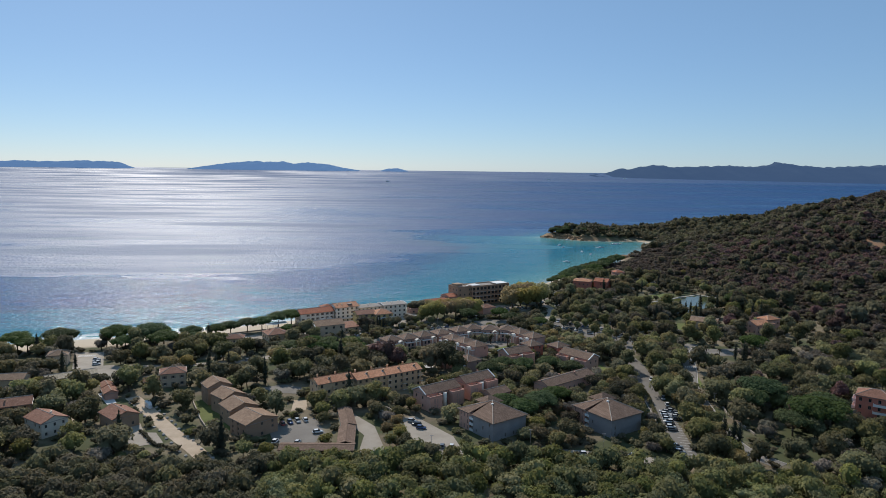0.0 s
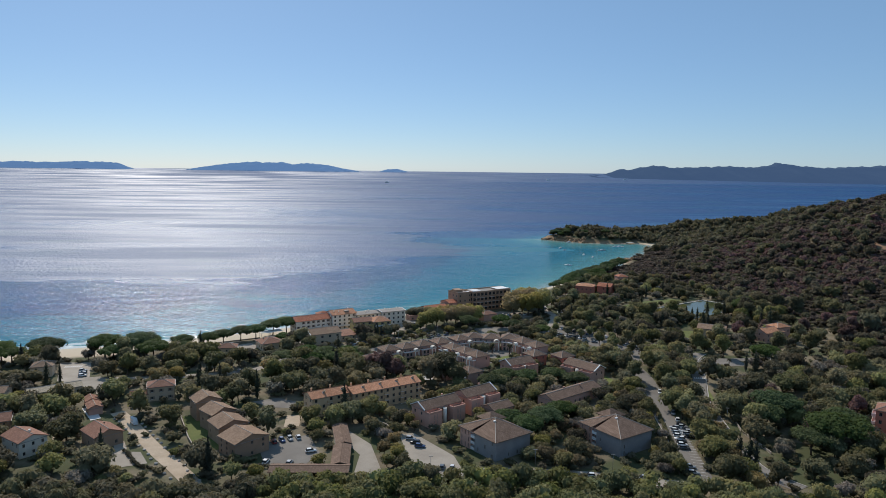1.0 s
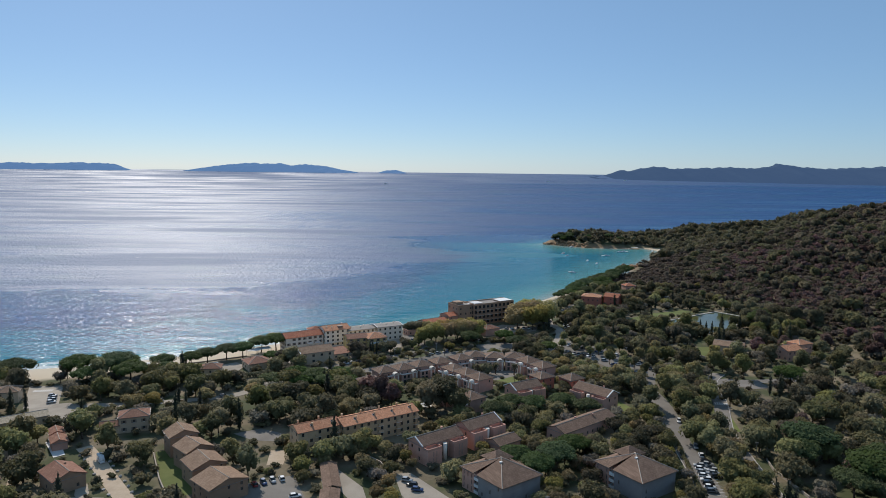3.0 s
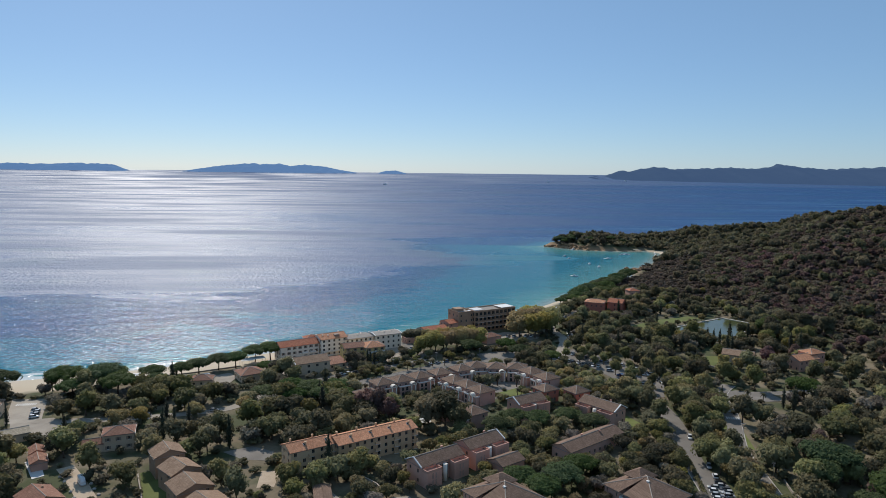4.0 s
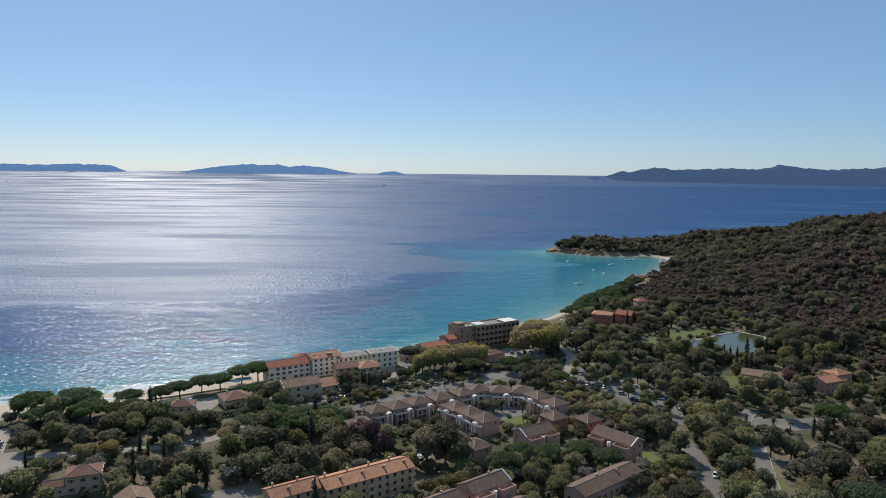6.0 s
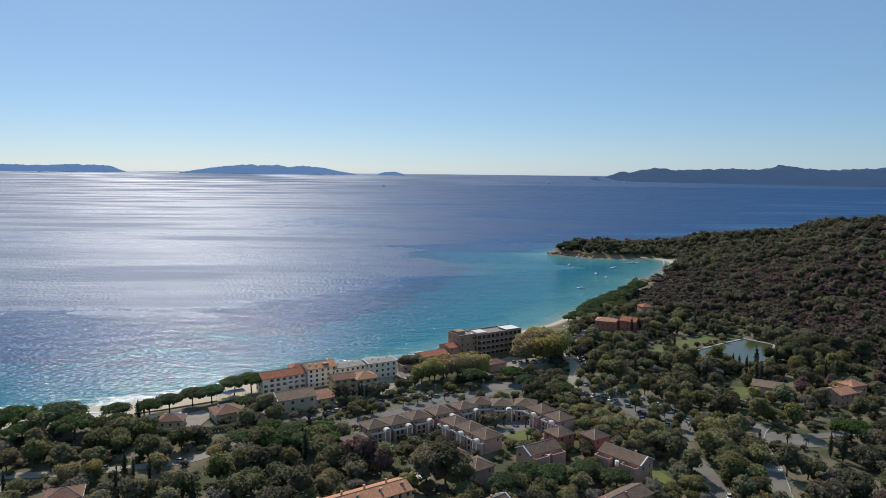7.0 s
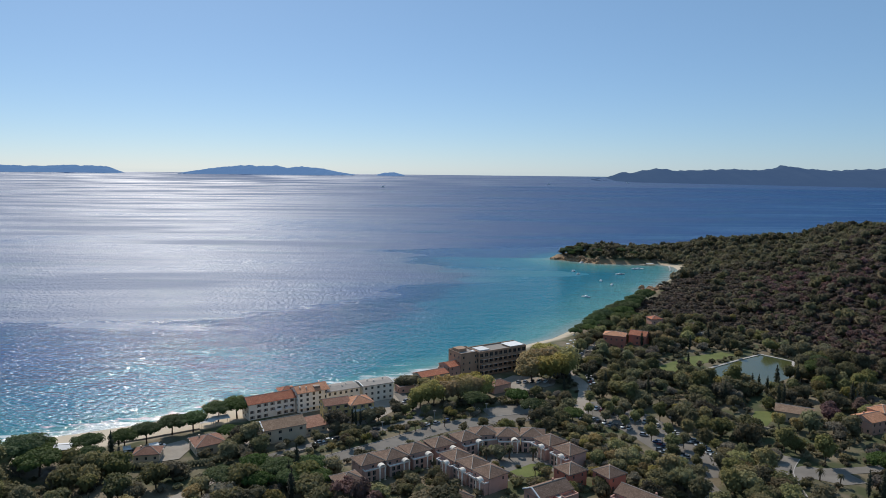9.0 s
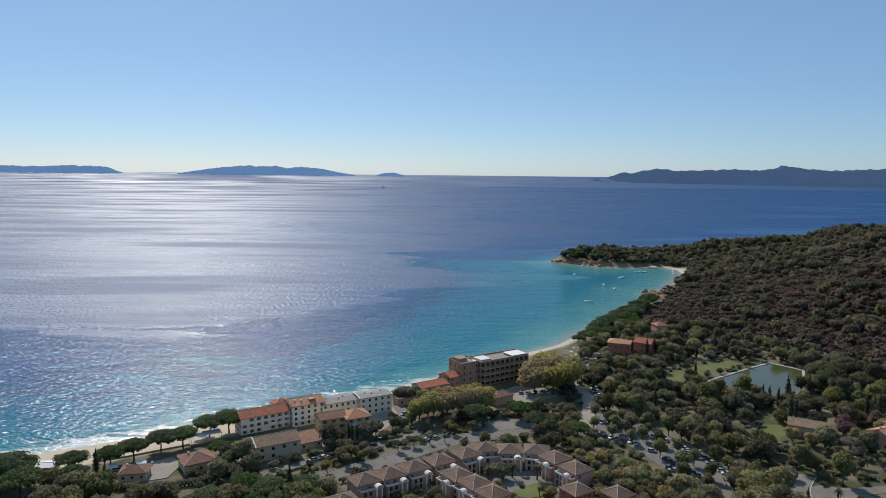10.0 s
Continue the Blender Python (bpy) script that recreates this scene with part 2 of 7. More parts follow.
def water_material():
    """Sea: colour by the depth of the bed below, surf on the beach, slicks that change its roughness, waves of three lengths."""
    m = bpy.data.materials.new("sea_water")
    m.use_nodes = True
    n, l = m.node_tree.nodes, m.node_tree.links
    b = n["Principled BSDF"]
    b.inputs["IOR"].default_value = 1.33
    geo, att = n.new("ShaderNodeNewGeometry"), n.new("ShaderNodeAttribute")
    att.attribute_name = "offshore"                      # distance from the shore, 0.5 where the sandy bed ends

    def noise_at(scale, detail, stretch):
        mp, tex = n.new("ShaderNodeMapping"), n.new("ShaderNodeTexNoise")
        mp.inputs["Scale"].default_value = stretch
        mp.inputs["Rotation"].default_value = (0, 0, radians(-8))
        tex.inputs["Scale"].default_value, tex.inputs["Detail"].default_value = scale, detail
        l.new(geo.outputs["Position"], mp.inputs["Vector"])
        l.new(mp.outputs[0], tex.inputs["Vector"])
        return tex.outputs[0]

    def math2(op, a, c, d=None):
        q = n.new("ShaderNodeMath")
        q.operation = op
        for i, v in enumerate((a, c, d)):
            if v is None:
                continue
            if isinstance(v, (int, float)):
                q.inputs[i].default_value = v
            else:
                l.new(v, q.inputs[i])
        return q.outputs[0]

    def blend(v, lo, hi, to_lo, to_hi, soft=False):
        r = n.new("ShaderNodeMapRange")
        r.interpolation_type = "SMOOTHSTEP" if soft else "LINEAR"
        for key, val in (("From Min", lo), ("From Max", hi), ("To Min", to_lo), ("To Max", to_hi)):
            r.inputs[key].default_value = val
        l.new(v, r.inputs[0])
        return r.outputs[0]

    patches = noise_at(0.014, 5, (0.6, 1.0, 1))
    depth = math2("MULTIPLY", att.outputs["Fac"], math2("MULTIPLY_ADD", math2("SUBTRACT", patches, 0.5), 1.7, 1.0))
    ramp = n.new("ShaderNodeValToRGB")
    stops = ((0.0, (0.30, 0.35, 0.31)), (0.022, (0.08, 0.27, 0.265)), (0.10, (0.002, 0.168, 0.232)),
             (0.44, (0.001, 0.114, 0.214)), (0.53, (0.006, 0.078, 0.170)), (1.0, (0.004, 0.060, 0.185)))
    while len(ramp.color_ramp.elements) < len(stops):
        ramp.color_ramp.elements.new(0.5)
    for e, (at, col) in zip(ramp.color_ramp.elements, stops):
        e.position, e.color = at, (*col, 1)
    l.new(depth, ramp.inputs[0])
    # surf: broken lines of foam that run along the beach
    surf, foam = n.new("ShaderNodeAttribute"), n.new("ShaderNodeMix")
    surf.attribute_name = "surf"
    foam.data_type = "RGBA"
    foam.inputs["B"].default_value = (0.72, 0.74, 0.72, 1)
    froth = math2("ADD", noise_at(0.09, 4, (0.5, 1.6, 1)), math2("MULTIPLY", surf.outputs["Fac"], 0.42))
    l.new(blend(froth, 0.72, 0.86, 0.0, 0.8, True), foam.inputs["Factor"])
    l.new(ramp.outputs[0], foam.inputs["A"])
    l.new(foam.outputs["Result"], b.inputs["Base Color"])
    # beyond a ragged edge the water lies in long pale slicks, nearer in it is choppy and glitters
    reach = n.new("ShaderNodeAttribute")
    reach.attribute_name = "reach"
    streaks = noise_at(0.0060, 6, (0.30, 1.5, 1))
    edge = math2("MULTIPLY_ADD", math2("SUBTRACT", streaks, 0.5), 1.5, reach.outputs["Fac"])
    slick = math2("MULTIPLY", blend(edge, 0.93, 1.10, 0.0, 1.0, True), blend(streaks, 0.36, 0.60, 0.25, 1.0))
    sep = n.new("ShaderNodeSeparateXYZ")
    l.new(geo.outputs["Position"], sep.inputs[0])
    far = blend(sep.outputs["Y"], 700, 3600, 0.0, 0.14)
    # painted horizon glare: beyond a set distance the water's shine is raised
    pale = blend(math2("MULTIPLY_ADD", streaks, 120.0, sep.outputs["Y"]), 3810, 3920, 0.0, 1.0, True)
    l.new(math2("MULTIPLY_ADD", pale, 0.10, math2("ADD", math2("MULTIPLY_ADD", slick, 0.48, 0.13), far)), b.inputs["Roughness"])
    # sheen put in by area: weak in the chop, strong in slicks and far band
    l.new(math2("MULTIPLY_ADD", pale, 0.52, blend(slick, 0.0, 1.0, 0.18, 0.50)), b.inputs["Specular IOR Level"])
    # cool tint painted into the reflections, so that sun glints turn bluish white
    b.inputs["Specular Tint"].default_value = (0.85, 0.97, 1.0, 1)
    lee = blend(reach.outputs["Fac"], 0.0, 0.35, 0.75, 1.0)
    chop = math2("MULTIPLY", lee, blend(slick, 0.0, 1.0, 0.92, 0.80))
    prev = None
    for scale, detail, stretch, dist in ((0.075, 1, (0.35, 1.0, 1), 1.7), (0.44, 1, (0.60, 1.0, 1), 1.25), (1.20, 1, (0.9, 1.0, 1), 0.30)):
        bp = n.new("ShaderNodeBump")
        l.new(chop, bp.inputs["Strength"])
        bp.inputs["Distance"].default_value = dist
        l.new(noise_at(scale, detail, stretch), bp.inputs["Height"])
        if prev is not None:
            l.new(prev, bp.inputs["Normal"])
        prev = bp.outputs[0]
    l.new(prev, b.inputs["Normal"])
    return m


def haze_glow_material(name, col, glow):
    """Far land: the haze of miles of air is painted in as a glow."""
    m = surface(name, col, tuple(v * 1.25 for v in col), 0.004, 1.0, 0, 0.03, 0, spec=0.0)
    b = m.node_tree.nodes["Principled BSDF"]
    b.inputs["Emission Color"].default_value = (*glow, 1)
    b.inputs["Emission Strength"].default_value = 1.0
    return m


M["ground"], M["water"] = ground_material(), water_material()
# the blue of islands and cape is painted haze, emitted by the land itself
M["isle"] = haze_glow_material("far_island_haze_glow", (0.025, 0.035, 0.045), (0.092, 0.178, 0.350))
M["cape"] = haze_glow_material("far_cape_haze_glow", (0.030, 0.040, 0.045), (0.024, 0.052, 0.125))
M["pond"] = surface("pond_water", (0.060, 0.075, 0.034), (0.105, 0.100, 0.030), 0.03, 0.14, 0.05, 1.5, spec=0.35)

# ---------------------------------------------------------------- the lie of the land
SHORE = [(-900, 285), (-600, 315), (-420, 350), (-300, 392), (-228, 418), (-193, 431), (-157, 450), (-125, 470), (-98, 489),
         (-60, 510), (-31, 534), (0, 562), (30, 590), (60, 622), (81, 641), (95, 662), (127, 707), (149, 741), (182, 789), (208, 826),
         (212, 850), (220, 870), (237, 889), (258, 928), (299, 1005), (304, 1050), (291, 1074), (250, 1067), (206, 1074), (179, 1095),
         (154, 1118), (150, 1136), (172, 1165), (260, 1205), (400, 1265), (560, 1335), (800, 1430), (1250, 1520)]
LAND = np.array(SHORE + [(1500, 1000), (1500, -500), (-900, -500)], float)


def inland(x, y):
    """Metres from the shore, positive on land."""
    x, y = np.asarray(x, float), np.asarray(y, float)
    best, inside = np.full(x.shape, 1e9), np.zeros(x.shape, bool)
    for i, (ax, ay) in enumerate(LAND):
        bx, by = LAND[(i + 1) % len(LAND)]
        if i < len(SHORE) - 1:
            k = np.clip(((x - ax) * (bx - ax) + (y - ay) * (by - ay)) / ((bx - ax) ** 2 + (by - ay) ** 2), 0, 1)
            best = np.minimum(best, np.hypot(x - ax - k * (bx - ax), y - ay - k * (by - ay)))
        if ay != by:
            inside ^= ((ay > y) != (by > y)) & (x < (bx - ax) * (y - ay) / (by - ay) + ax)
    return np.where(inside, best, -best)


def smooth(a, b, v):
    k = np.clip((v - a) / (b - a), 0, 1)
    return k * k * (3 - 2 * k)


FOOT_Y, FOOT_X = (-300, 150, 300, 450, 600, 700, 850), (190, 190, 222, 238, 250, 215, 225)


def height(x, y):
    """The ground: beach, a nearly level village, a steep wooded hill on the +x side that runs out into a headland."""
    x, y = np.asarray(x, float), np.asarray(y, float)
    s = inland(x, y)
    flat = np.where(s > 0, np.minimum(s * 0.085, 2.6) + np.clip((s - 45) * 0.008, 0, 1.8), np.maximum(s * 0.06, -6))
    w = smooth(780, 960, y)
    d = (1 - w) * (x - np.interp(y, FOOT_Y, FOOT_X)) + w * (s * 1.05 - 4)
    d = np.maximum(d, 0)
    hill = (0.17 * d + 0.00074 * d * d) * (1 - 0.34 * smooth(820, 1000, y))
    hill = 150 * (1 - np.exp(-hill / 150))
    rough = np.sin(x * 0.021 + y * 0.013) * np.cos(y * 0.027 - x * 0.009) * 5 + np.sin(x * 0.07 - y * 0.05) * 1.6
    hill = hill + rough * smooth(15, 120, d)
    hill = hill + 4.0 * smooth(1, 9, s) * smooth(1040, 1075, y) * smooth(290, 240, x)          # low cliffs of the headland
    hill = hill + 2.0 * smooth(1, 8, s) * smooth(45, 15, np.hypot(x - 222, y - 862))
    near = np.clip((175 - y) * 0.16, 0, 26) * smooth(-300, -100, x)
    return flat + hill + near


def gz(x, y):
    return float(height(np.array([x]), np.array([y]))[0])


def sheet(name, xs, ys, zf, material, attributes=(), keep=None):
    """A grid of ground or water over the lines xs and ys."""
    X, Y = np.meshgrid(xs, ys)
    Z = zf(X, Y)
    nx, ny = len(xs), len(ys)
    idx = np.arange(nx * ny).reshape(ny, nx)
    quads = np.stack([idx[:-1, :-1], idx[:-1, 1:], idx[1:, 1:], idx[1:, :-1]], -1).reshape(-1, 4)
    if keep is not None:
        kp = keep(X, Y)
        quads = quads[(kp[:-1, :-1] | kp[:-1, 1:] | kp[1:, 1:] | kp[1:, :-1]).reshape(-1)]
    me = bpy.data.meshes.new(name)
    me.from_pydata(np.stack([X.ravel(), Y.ravel(), Z.ravel()], 1).tolist(), [], quads.tolist())
    for nm, f in attributes:
        me.attributes.new(nm, "FLOAT", "POINT").data.foreach_set("value", f(X, Y).ravel().astype(np.float32))
    me.polygons.foreach_set("use_smooth", np.ones(len(quads), bool))
    me.materials.append(material)
    ob = new(name, me)
    return ob


def sand_weight(X, Y):
    s = inland(X, Y)
    width = np.interp(X, (-200, -100, -40, 60, 100, 125, 286, 299, 320), (32, 26, 8, 7, 6, 0, 0, 7, 12))
    w = smooth(-2, 1, width - s) * (Y < 1080) * (X < 330)
    return w * smooth(-4, -1, s - (-8))


def rock_weight(X, Y):
    s = inland(X, Y)
    tip = smooth(95, 40, np.hypot(X - 170, Y - 1108)) * smooth(10, 4, s)
    cliff = smooth(40, 12, np.abs(X - 220) + np.abs(Y - 862)) * smooth(12, 5, s)
    bank = (Y > 1060) * smooth(10, 3, s) * (X < 420) * 0.4
    return np.clip(tip + cliff + bank, 0, 1)


def earth_weight(X, Y):
    """A bare cut for a track high on the hill."""
    c = 394 + 48 * smooth(655, 700, Y) + 3 * np.sin(Y / 9.0)
    return smooth(5.5, 2.5, np.abs(X - c)) * smooth(622, 634, Y) * smooth(704, 694, Y)


gx = np.concatenate([np.arange(-900, -320, 30), np.arange(-320, 520, 5.0), np.arange(520, 1500, 25)])
gy = np.concatenate([np.arange(-500, 150, 25), np.arange(150, 1240, 5.0), np.arange(1240, 1560, 20)])
ground = tagged(sheet("ground", gx, gy, height, M["ground"],
                      (("sand", sand_weight), ("rock", rock_weight), ("earth", earth_weight)),
                      keep=lambda X, Y: inland(X, Y) > -40), "dry soil and grass sloping up to a wooded hill", "ground", kind="structure")

BEND, FAR, LIFT = 1400.0, 4860.0, 94.0      # the far water lifts to the horizon's height within the clipping distance


def sea_height(X, Y):
    return LIFT * np.clip((Y - BEND) / (FAR - BEND), 0, 1) ** 2


wx = np.concatenate([np.linspace(-4300, -720, 40), np.arange(-700, 700, 8.0), np.linspace(720, 4300, 40)])
wy = np.concatenate([np.linspace(-400, 240, 12), np.arange(260, 1400, 8.0), np.linspace(1400, FAR, 80)])


def offshore(X, Y):
    """How far the water lies out over the sandy bed, which widens towards the cove."""
    bed = np.interp(X, (-220, -100, -40, 20, 80, 160), (80, 100, 140, 220, 310, 420))
    bed = np.where(Y > 1125, 30, bed)
    return np.clip(-inland(X, Y) / (2 * bed), 0, 1)


def reach(X, Y):
    """Metres offshore, as a share of the distance at which the slicks begin."""
    return np.clip(-inland(X, Y) / np.interp(X, (-350, -150, 0, 60, 150), (265, 225, 195, 145, 110)), 0, 3)


def surf(X, Y):
    return np.clip(1 + inland(X, Y) / 26, 0, 1) * smooth(60, -40, X) * (Y < 700)


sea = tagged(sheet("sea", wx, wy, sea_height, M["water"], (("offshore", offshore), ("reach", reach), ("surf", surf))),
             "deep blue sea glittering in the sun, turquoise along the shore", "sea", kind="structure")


def far_land(name, label, skyline, y_foot, y_top, base, material):
    """A long mountain ridge far over the sea, with a jagged skyline and spurs running down to the water."""
    xs = np.linspace(skyline[0][0], skyline[-1][0], 160)
    top = np.interp(xs, [p[0] for p in skyline], [p[1] for p in skyline])
    jag = np.array([noise.fractal(Vector((x * 0.016, y_top, 0)), 0.8, 2.0, 5) for x in xs])
    top = base + (top - base) * (1 + 0.13 * jag)
    foot = np.interp(xs, [xs[0], xs[-1]], y_foot)
    rows_, verts, faces = 9, [], []
    for j in range(rows_):
        k = j / (rows_ - 1)
        for i, x in enumerate(xs):
            spur = noise.noise(Vector((x * 0.02, k * 3, y_top))) * 60 * math.sin(k * math.pi)
            low = float(sea_height(x, foot[i])) - 3
            z = low + (top[i] - low) * k ** 0.8
            verts.append((x, foot[i] + (y_top - foot[i]) * k + spur, z))
    for i, x in enumerate(xs):
        verts.append((x, y_top + 40, base - 30))
    nx = len(xs)
    for j in range(rows_):
        for i in range(nx - 1):
            a = j * nx + i
            faces.append((a, a + 1, a + nx + 1, a + nx))
    me = bpy.data.meshes.new(name)
    me.from_pydata(verts, [], faces)
    me.polygons.foreach_set("use_smooth", np.ones(len(faces), bool))
    me.materials.append(material)
    return tagged(new(name, me), label, "island" if "island" in name else "cape", kind="structure")


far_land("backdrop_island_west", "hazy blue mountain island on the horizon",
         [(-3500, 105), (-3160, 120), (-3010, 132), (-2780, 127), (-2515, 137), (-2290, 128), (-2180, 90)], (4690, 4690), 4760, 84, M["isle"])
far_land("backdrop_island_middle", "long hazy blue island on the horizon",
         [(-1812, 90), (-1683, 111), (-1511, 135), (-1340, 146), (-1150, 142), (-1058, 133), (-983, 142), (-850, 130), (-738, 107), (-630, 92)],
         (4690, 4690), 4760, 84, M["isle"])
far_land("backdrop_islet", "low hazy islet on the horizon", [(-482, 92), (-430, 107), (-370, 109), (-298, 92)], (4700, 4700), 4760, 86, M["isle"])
far_land("backdrop_cape", "hilly cape across the bay, dark blue with painted haze",
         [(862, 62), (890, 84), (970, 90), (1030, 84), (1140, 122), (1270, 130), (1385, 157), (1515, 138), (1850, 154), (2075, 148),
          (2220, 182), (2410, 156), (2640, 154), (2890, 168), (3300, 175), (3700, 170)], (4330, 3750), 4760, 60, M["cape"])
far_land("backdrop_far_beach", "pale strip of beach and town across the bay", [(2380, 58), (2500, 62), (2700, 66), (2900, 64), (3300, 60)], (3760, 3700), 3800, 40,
         haze_glow_material("far_sand_haze_glow", (0.30, 0.22, 0.17), (0.12, 0.10, 0.10)))


# ---------------------------------------------------------------- building kit
def mesh_of(name, bm, material):
    me = bpy.data.meshes.new(name)
    bm.normal_update()
    bm.to_mesh(me)
    bm.free()
    for k in (material if isinstance(material, (list, tuple)) else [material]):
        me.materials.append(k)
    return me


def part(name, bm, material, parent, label=""):
    ob = new(name, mesh_of(name, bm, material) if isinstance(bm, bmesh.types.BMesh) else bm)
    ob.parent = parent
    return tagged(ob, label)


def box(bm, x0, x1, y0, y1, z0, z1, mi=0):
    v = [bm.verts.new((x, y, z)) for z in (z0, z1) for y in (y0, y1) for x in (x0, x1)]
    for f in ((0, 2, 3, 1), (4, 5, 7, 6), (0, 1, 5, 4), (1, 3, 7, 5), (3, 2, 6, 7), (2, 0, 4, 6)):
        bm.faces.new([v[i] for i in f]).material_index = mi
    return v


def cyl(bm, x, y, z0, z1, r0, r1=None, n=10, dx=0, dy=0):
    r1 = r0 if r1 is None else r1
    a = [bm.verts.new((x + r0 * math.cos(2 * math.pi * i / n), y + r0 * math.sin(2 * math.pi * i / n), z0)) for i in range(n)]
    b = [bm.verts.new((x + dx + r1 * math.cos(2 * math.pi * i / n), y + dy + r1 * math.sin(2 * math.pi * i / n), z1)) for i in range(n)]
    for i in range(n):
        bm.faces.new((a[i], a[(i + 1) % n], b[(i + 1) % n], b[i])).smooth = True
    bm.faces.new(b)
    bm.faces.new(a[::-1])


def root(name, x, y, ang, label, category, group="", z=None, kind=""):
    ob = new(name)
    ob.matrix_world = pose(x, y, gz(x, y) if z is None else z, 0, 0, ang)
    return tagged(ob, label, category, group, kind)


TAKEN = []          # footprints: x, y, half width, half depth, angle, margin


def take(x, y, w, d, ang, margin=2.2):
    TAKEN.append((x, y, w / 2, d / 2, radians(ang), margin))


def wall_bm(w, d, h, holes, base=-1.2, thick=0.22):
    """Four walls of a box with real openings: holes[side] lists (u0, u1, z0, z1). Sides: 0 -y, 1 +x, 2 +y, 3 -x."""
    bm = bmesh.new()
    frames_ = (((-w / 2, -d / 2), (1, 0), w), ((w / 2, -d / 2), (0, 1), d), ((w / 2, d / 2), (-1, 0), w), ((-w / 2, d / 2), (0, -1), d))
    for side, ((ox, oy), (ux, uy), ln) in enumerate(frames_):
        inx, iny = -uy, ux
        hs = holes.get(side, ())
        us = sorted({0.0, ln, *(a for q in hs for a in q[:2])})
        zs = sorted({base, h, *(a for q in hs for a in q[2:])})

        def at(u, z, inn=0.0):
            return bm.verts.new((ox + ux * u + inx * inn, oy + uy * u + iny * inn, z))
        for i in range(len(us) - 1):
            for j in range(len(zs) - 1):
                um, zm = (us[i] + us[i + 1]) / 2, (zs[j] + zs[j + 1]) / 2
                if not any(a < um < b and c < zm < e for a, b, c, e in hs):
                    bm.faces.new((at(us[i], zs[j]), at(us[i + 1], zs[j]), at(us[i + 1], zs[j + 1]), at(us[i], zs[j + 1])))
        for a, b, c, e in hs:
            for (u0, z0), (u1, z1) in (((a, c), (b, c)), ((b, c), (b, e)), ((b, e), (a, e)), ((a, e), (a, c))):
                bm.faces.new((at(u1, z1), at(u0, z0), at(u0, z0, thick), at(u1, z1, thick)))
    top = [bm.verts.new(p) for p in ((-w / 2, -d / 2, h), (w / 2, -d / 2, h), (w / 2, d / 2, h), (-w / 2, d / 2, h))]
    bm.faces.new(top)
    bmesh.ops.remove_doubles(bm, verts=bm.verts, dist=0.001)
    return bm


WINDOW = {}


def window_meshes(ww, hh):
    key = (round(ww, 2), round(hh, 2))
    if key not in WINDOW:
        f = bmesh.new()
        t = 0.08
        box(f, -ww / 2, -ww / 2 + t, -0.03, 0.04, 0, hh)
        box(f, ww / 2 - t, ww / 2, -0.03, 0.04, 0, hh)
        box(f, -ww / 2 + t, ww / 2 - t, -0.03, 0.04, hh - t, hh)
        box(f, -ww / 2 + t, ww / 2 - t, -0.03, 0.04, 0, t)
        box(f, -0.035, 0.035, -0.03, 0.04, t, hh - t)
        p = bmesh.new()
        box(p, -ww / 2 + t, ww / 2 - t, 0.005, 0.025, t, hh - t)
        s = bmesh.new()
        box(s, -ww / 2, ww / 2, -0.14, 0.02, -0.08, 0)
        sh = bmesh.new()
        edge = [(0.0, 0.0)] + [(-0.045 - 0.035 * (k % 2), hh * k / 14) for k in range(15)] + [(0.0, hh)]
        le, ri = ([sh.verts.new((sx * 0.27, y, z)) for y, z in edge] for sx in (-1, 1))
        for k in range(len(edge)):
            j = (k + 1) % len(edge)
            sh.faces.new((le[k], ri[k], ri[j], le[j]))
        sh.faces.new(le[::-1])
        sh.faces.new(ri)
        WINDOW[key] = (mesh_of("window", f, M["frame"]), mesh_of("pane", p, M["glass"]), mesh_of("sill", s, M["trim"]),
                       mesh_of("shutter", sh, M["shutter"]))
    return WINDOW[key]


def facade(w, d, floors, floor_h, ww, hh, gap, rnd, skip=0.12, sides=(0, 1, 2, 3), first=0.95):
    """Openings in rows over the sides of a house."""
    holes = {}
    for side in sides:
        ln = w if side in (0, 2) else d
        n = max(1, int((ln - 1.0) / gap))
        for fl in range(floors):
            for i in range(n):
                if rnd.random() < skip:
                    continue
                u = ln * (i + 0.5) / n
                z = fl * floor_h + first
                holes.setdefault(side, []).append((u - ww / 2, u + ww / 2, z, z + hh))
    return holes


def windows(parent, w, d, holes, shutters=False, thick=0.22):
    for side, hs in holes.items():
        ln = w if side in (0, 2) else d
        for a, b, c, e in hs:
            fm, pm, sm, shm = window_meshes(b - a, e - c)
            u = (a + b) / 2 - ln / 2
            x, y = ((u, -d / 2 + thick - 0.06), (w / 2 - thick + 0.06, u), (-u, d / 2 - thick + 0.06), (-w / 2 + thick - 0.06, -u))[side]
            m = pose(x, y, c, 0, 0, 90 * side)
            wo = part("window", fm, None, parent)
            wo.matrix_basis = m
            part("pane", pm, None, wo)
            if shutters:
                part("sill", sm, None, wo).matrix_basis = pose(0, -thick + 0.05, 0)
            if shutters:
                for sg in (-1, 1):
                    part("shutter", shm, None, wo).matrix_basis = pose(sg * ((b - a) / 2 + 0.29), -thick + 0.05, 0)


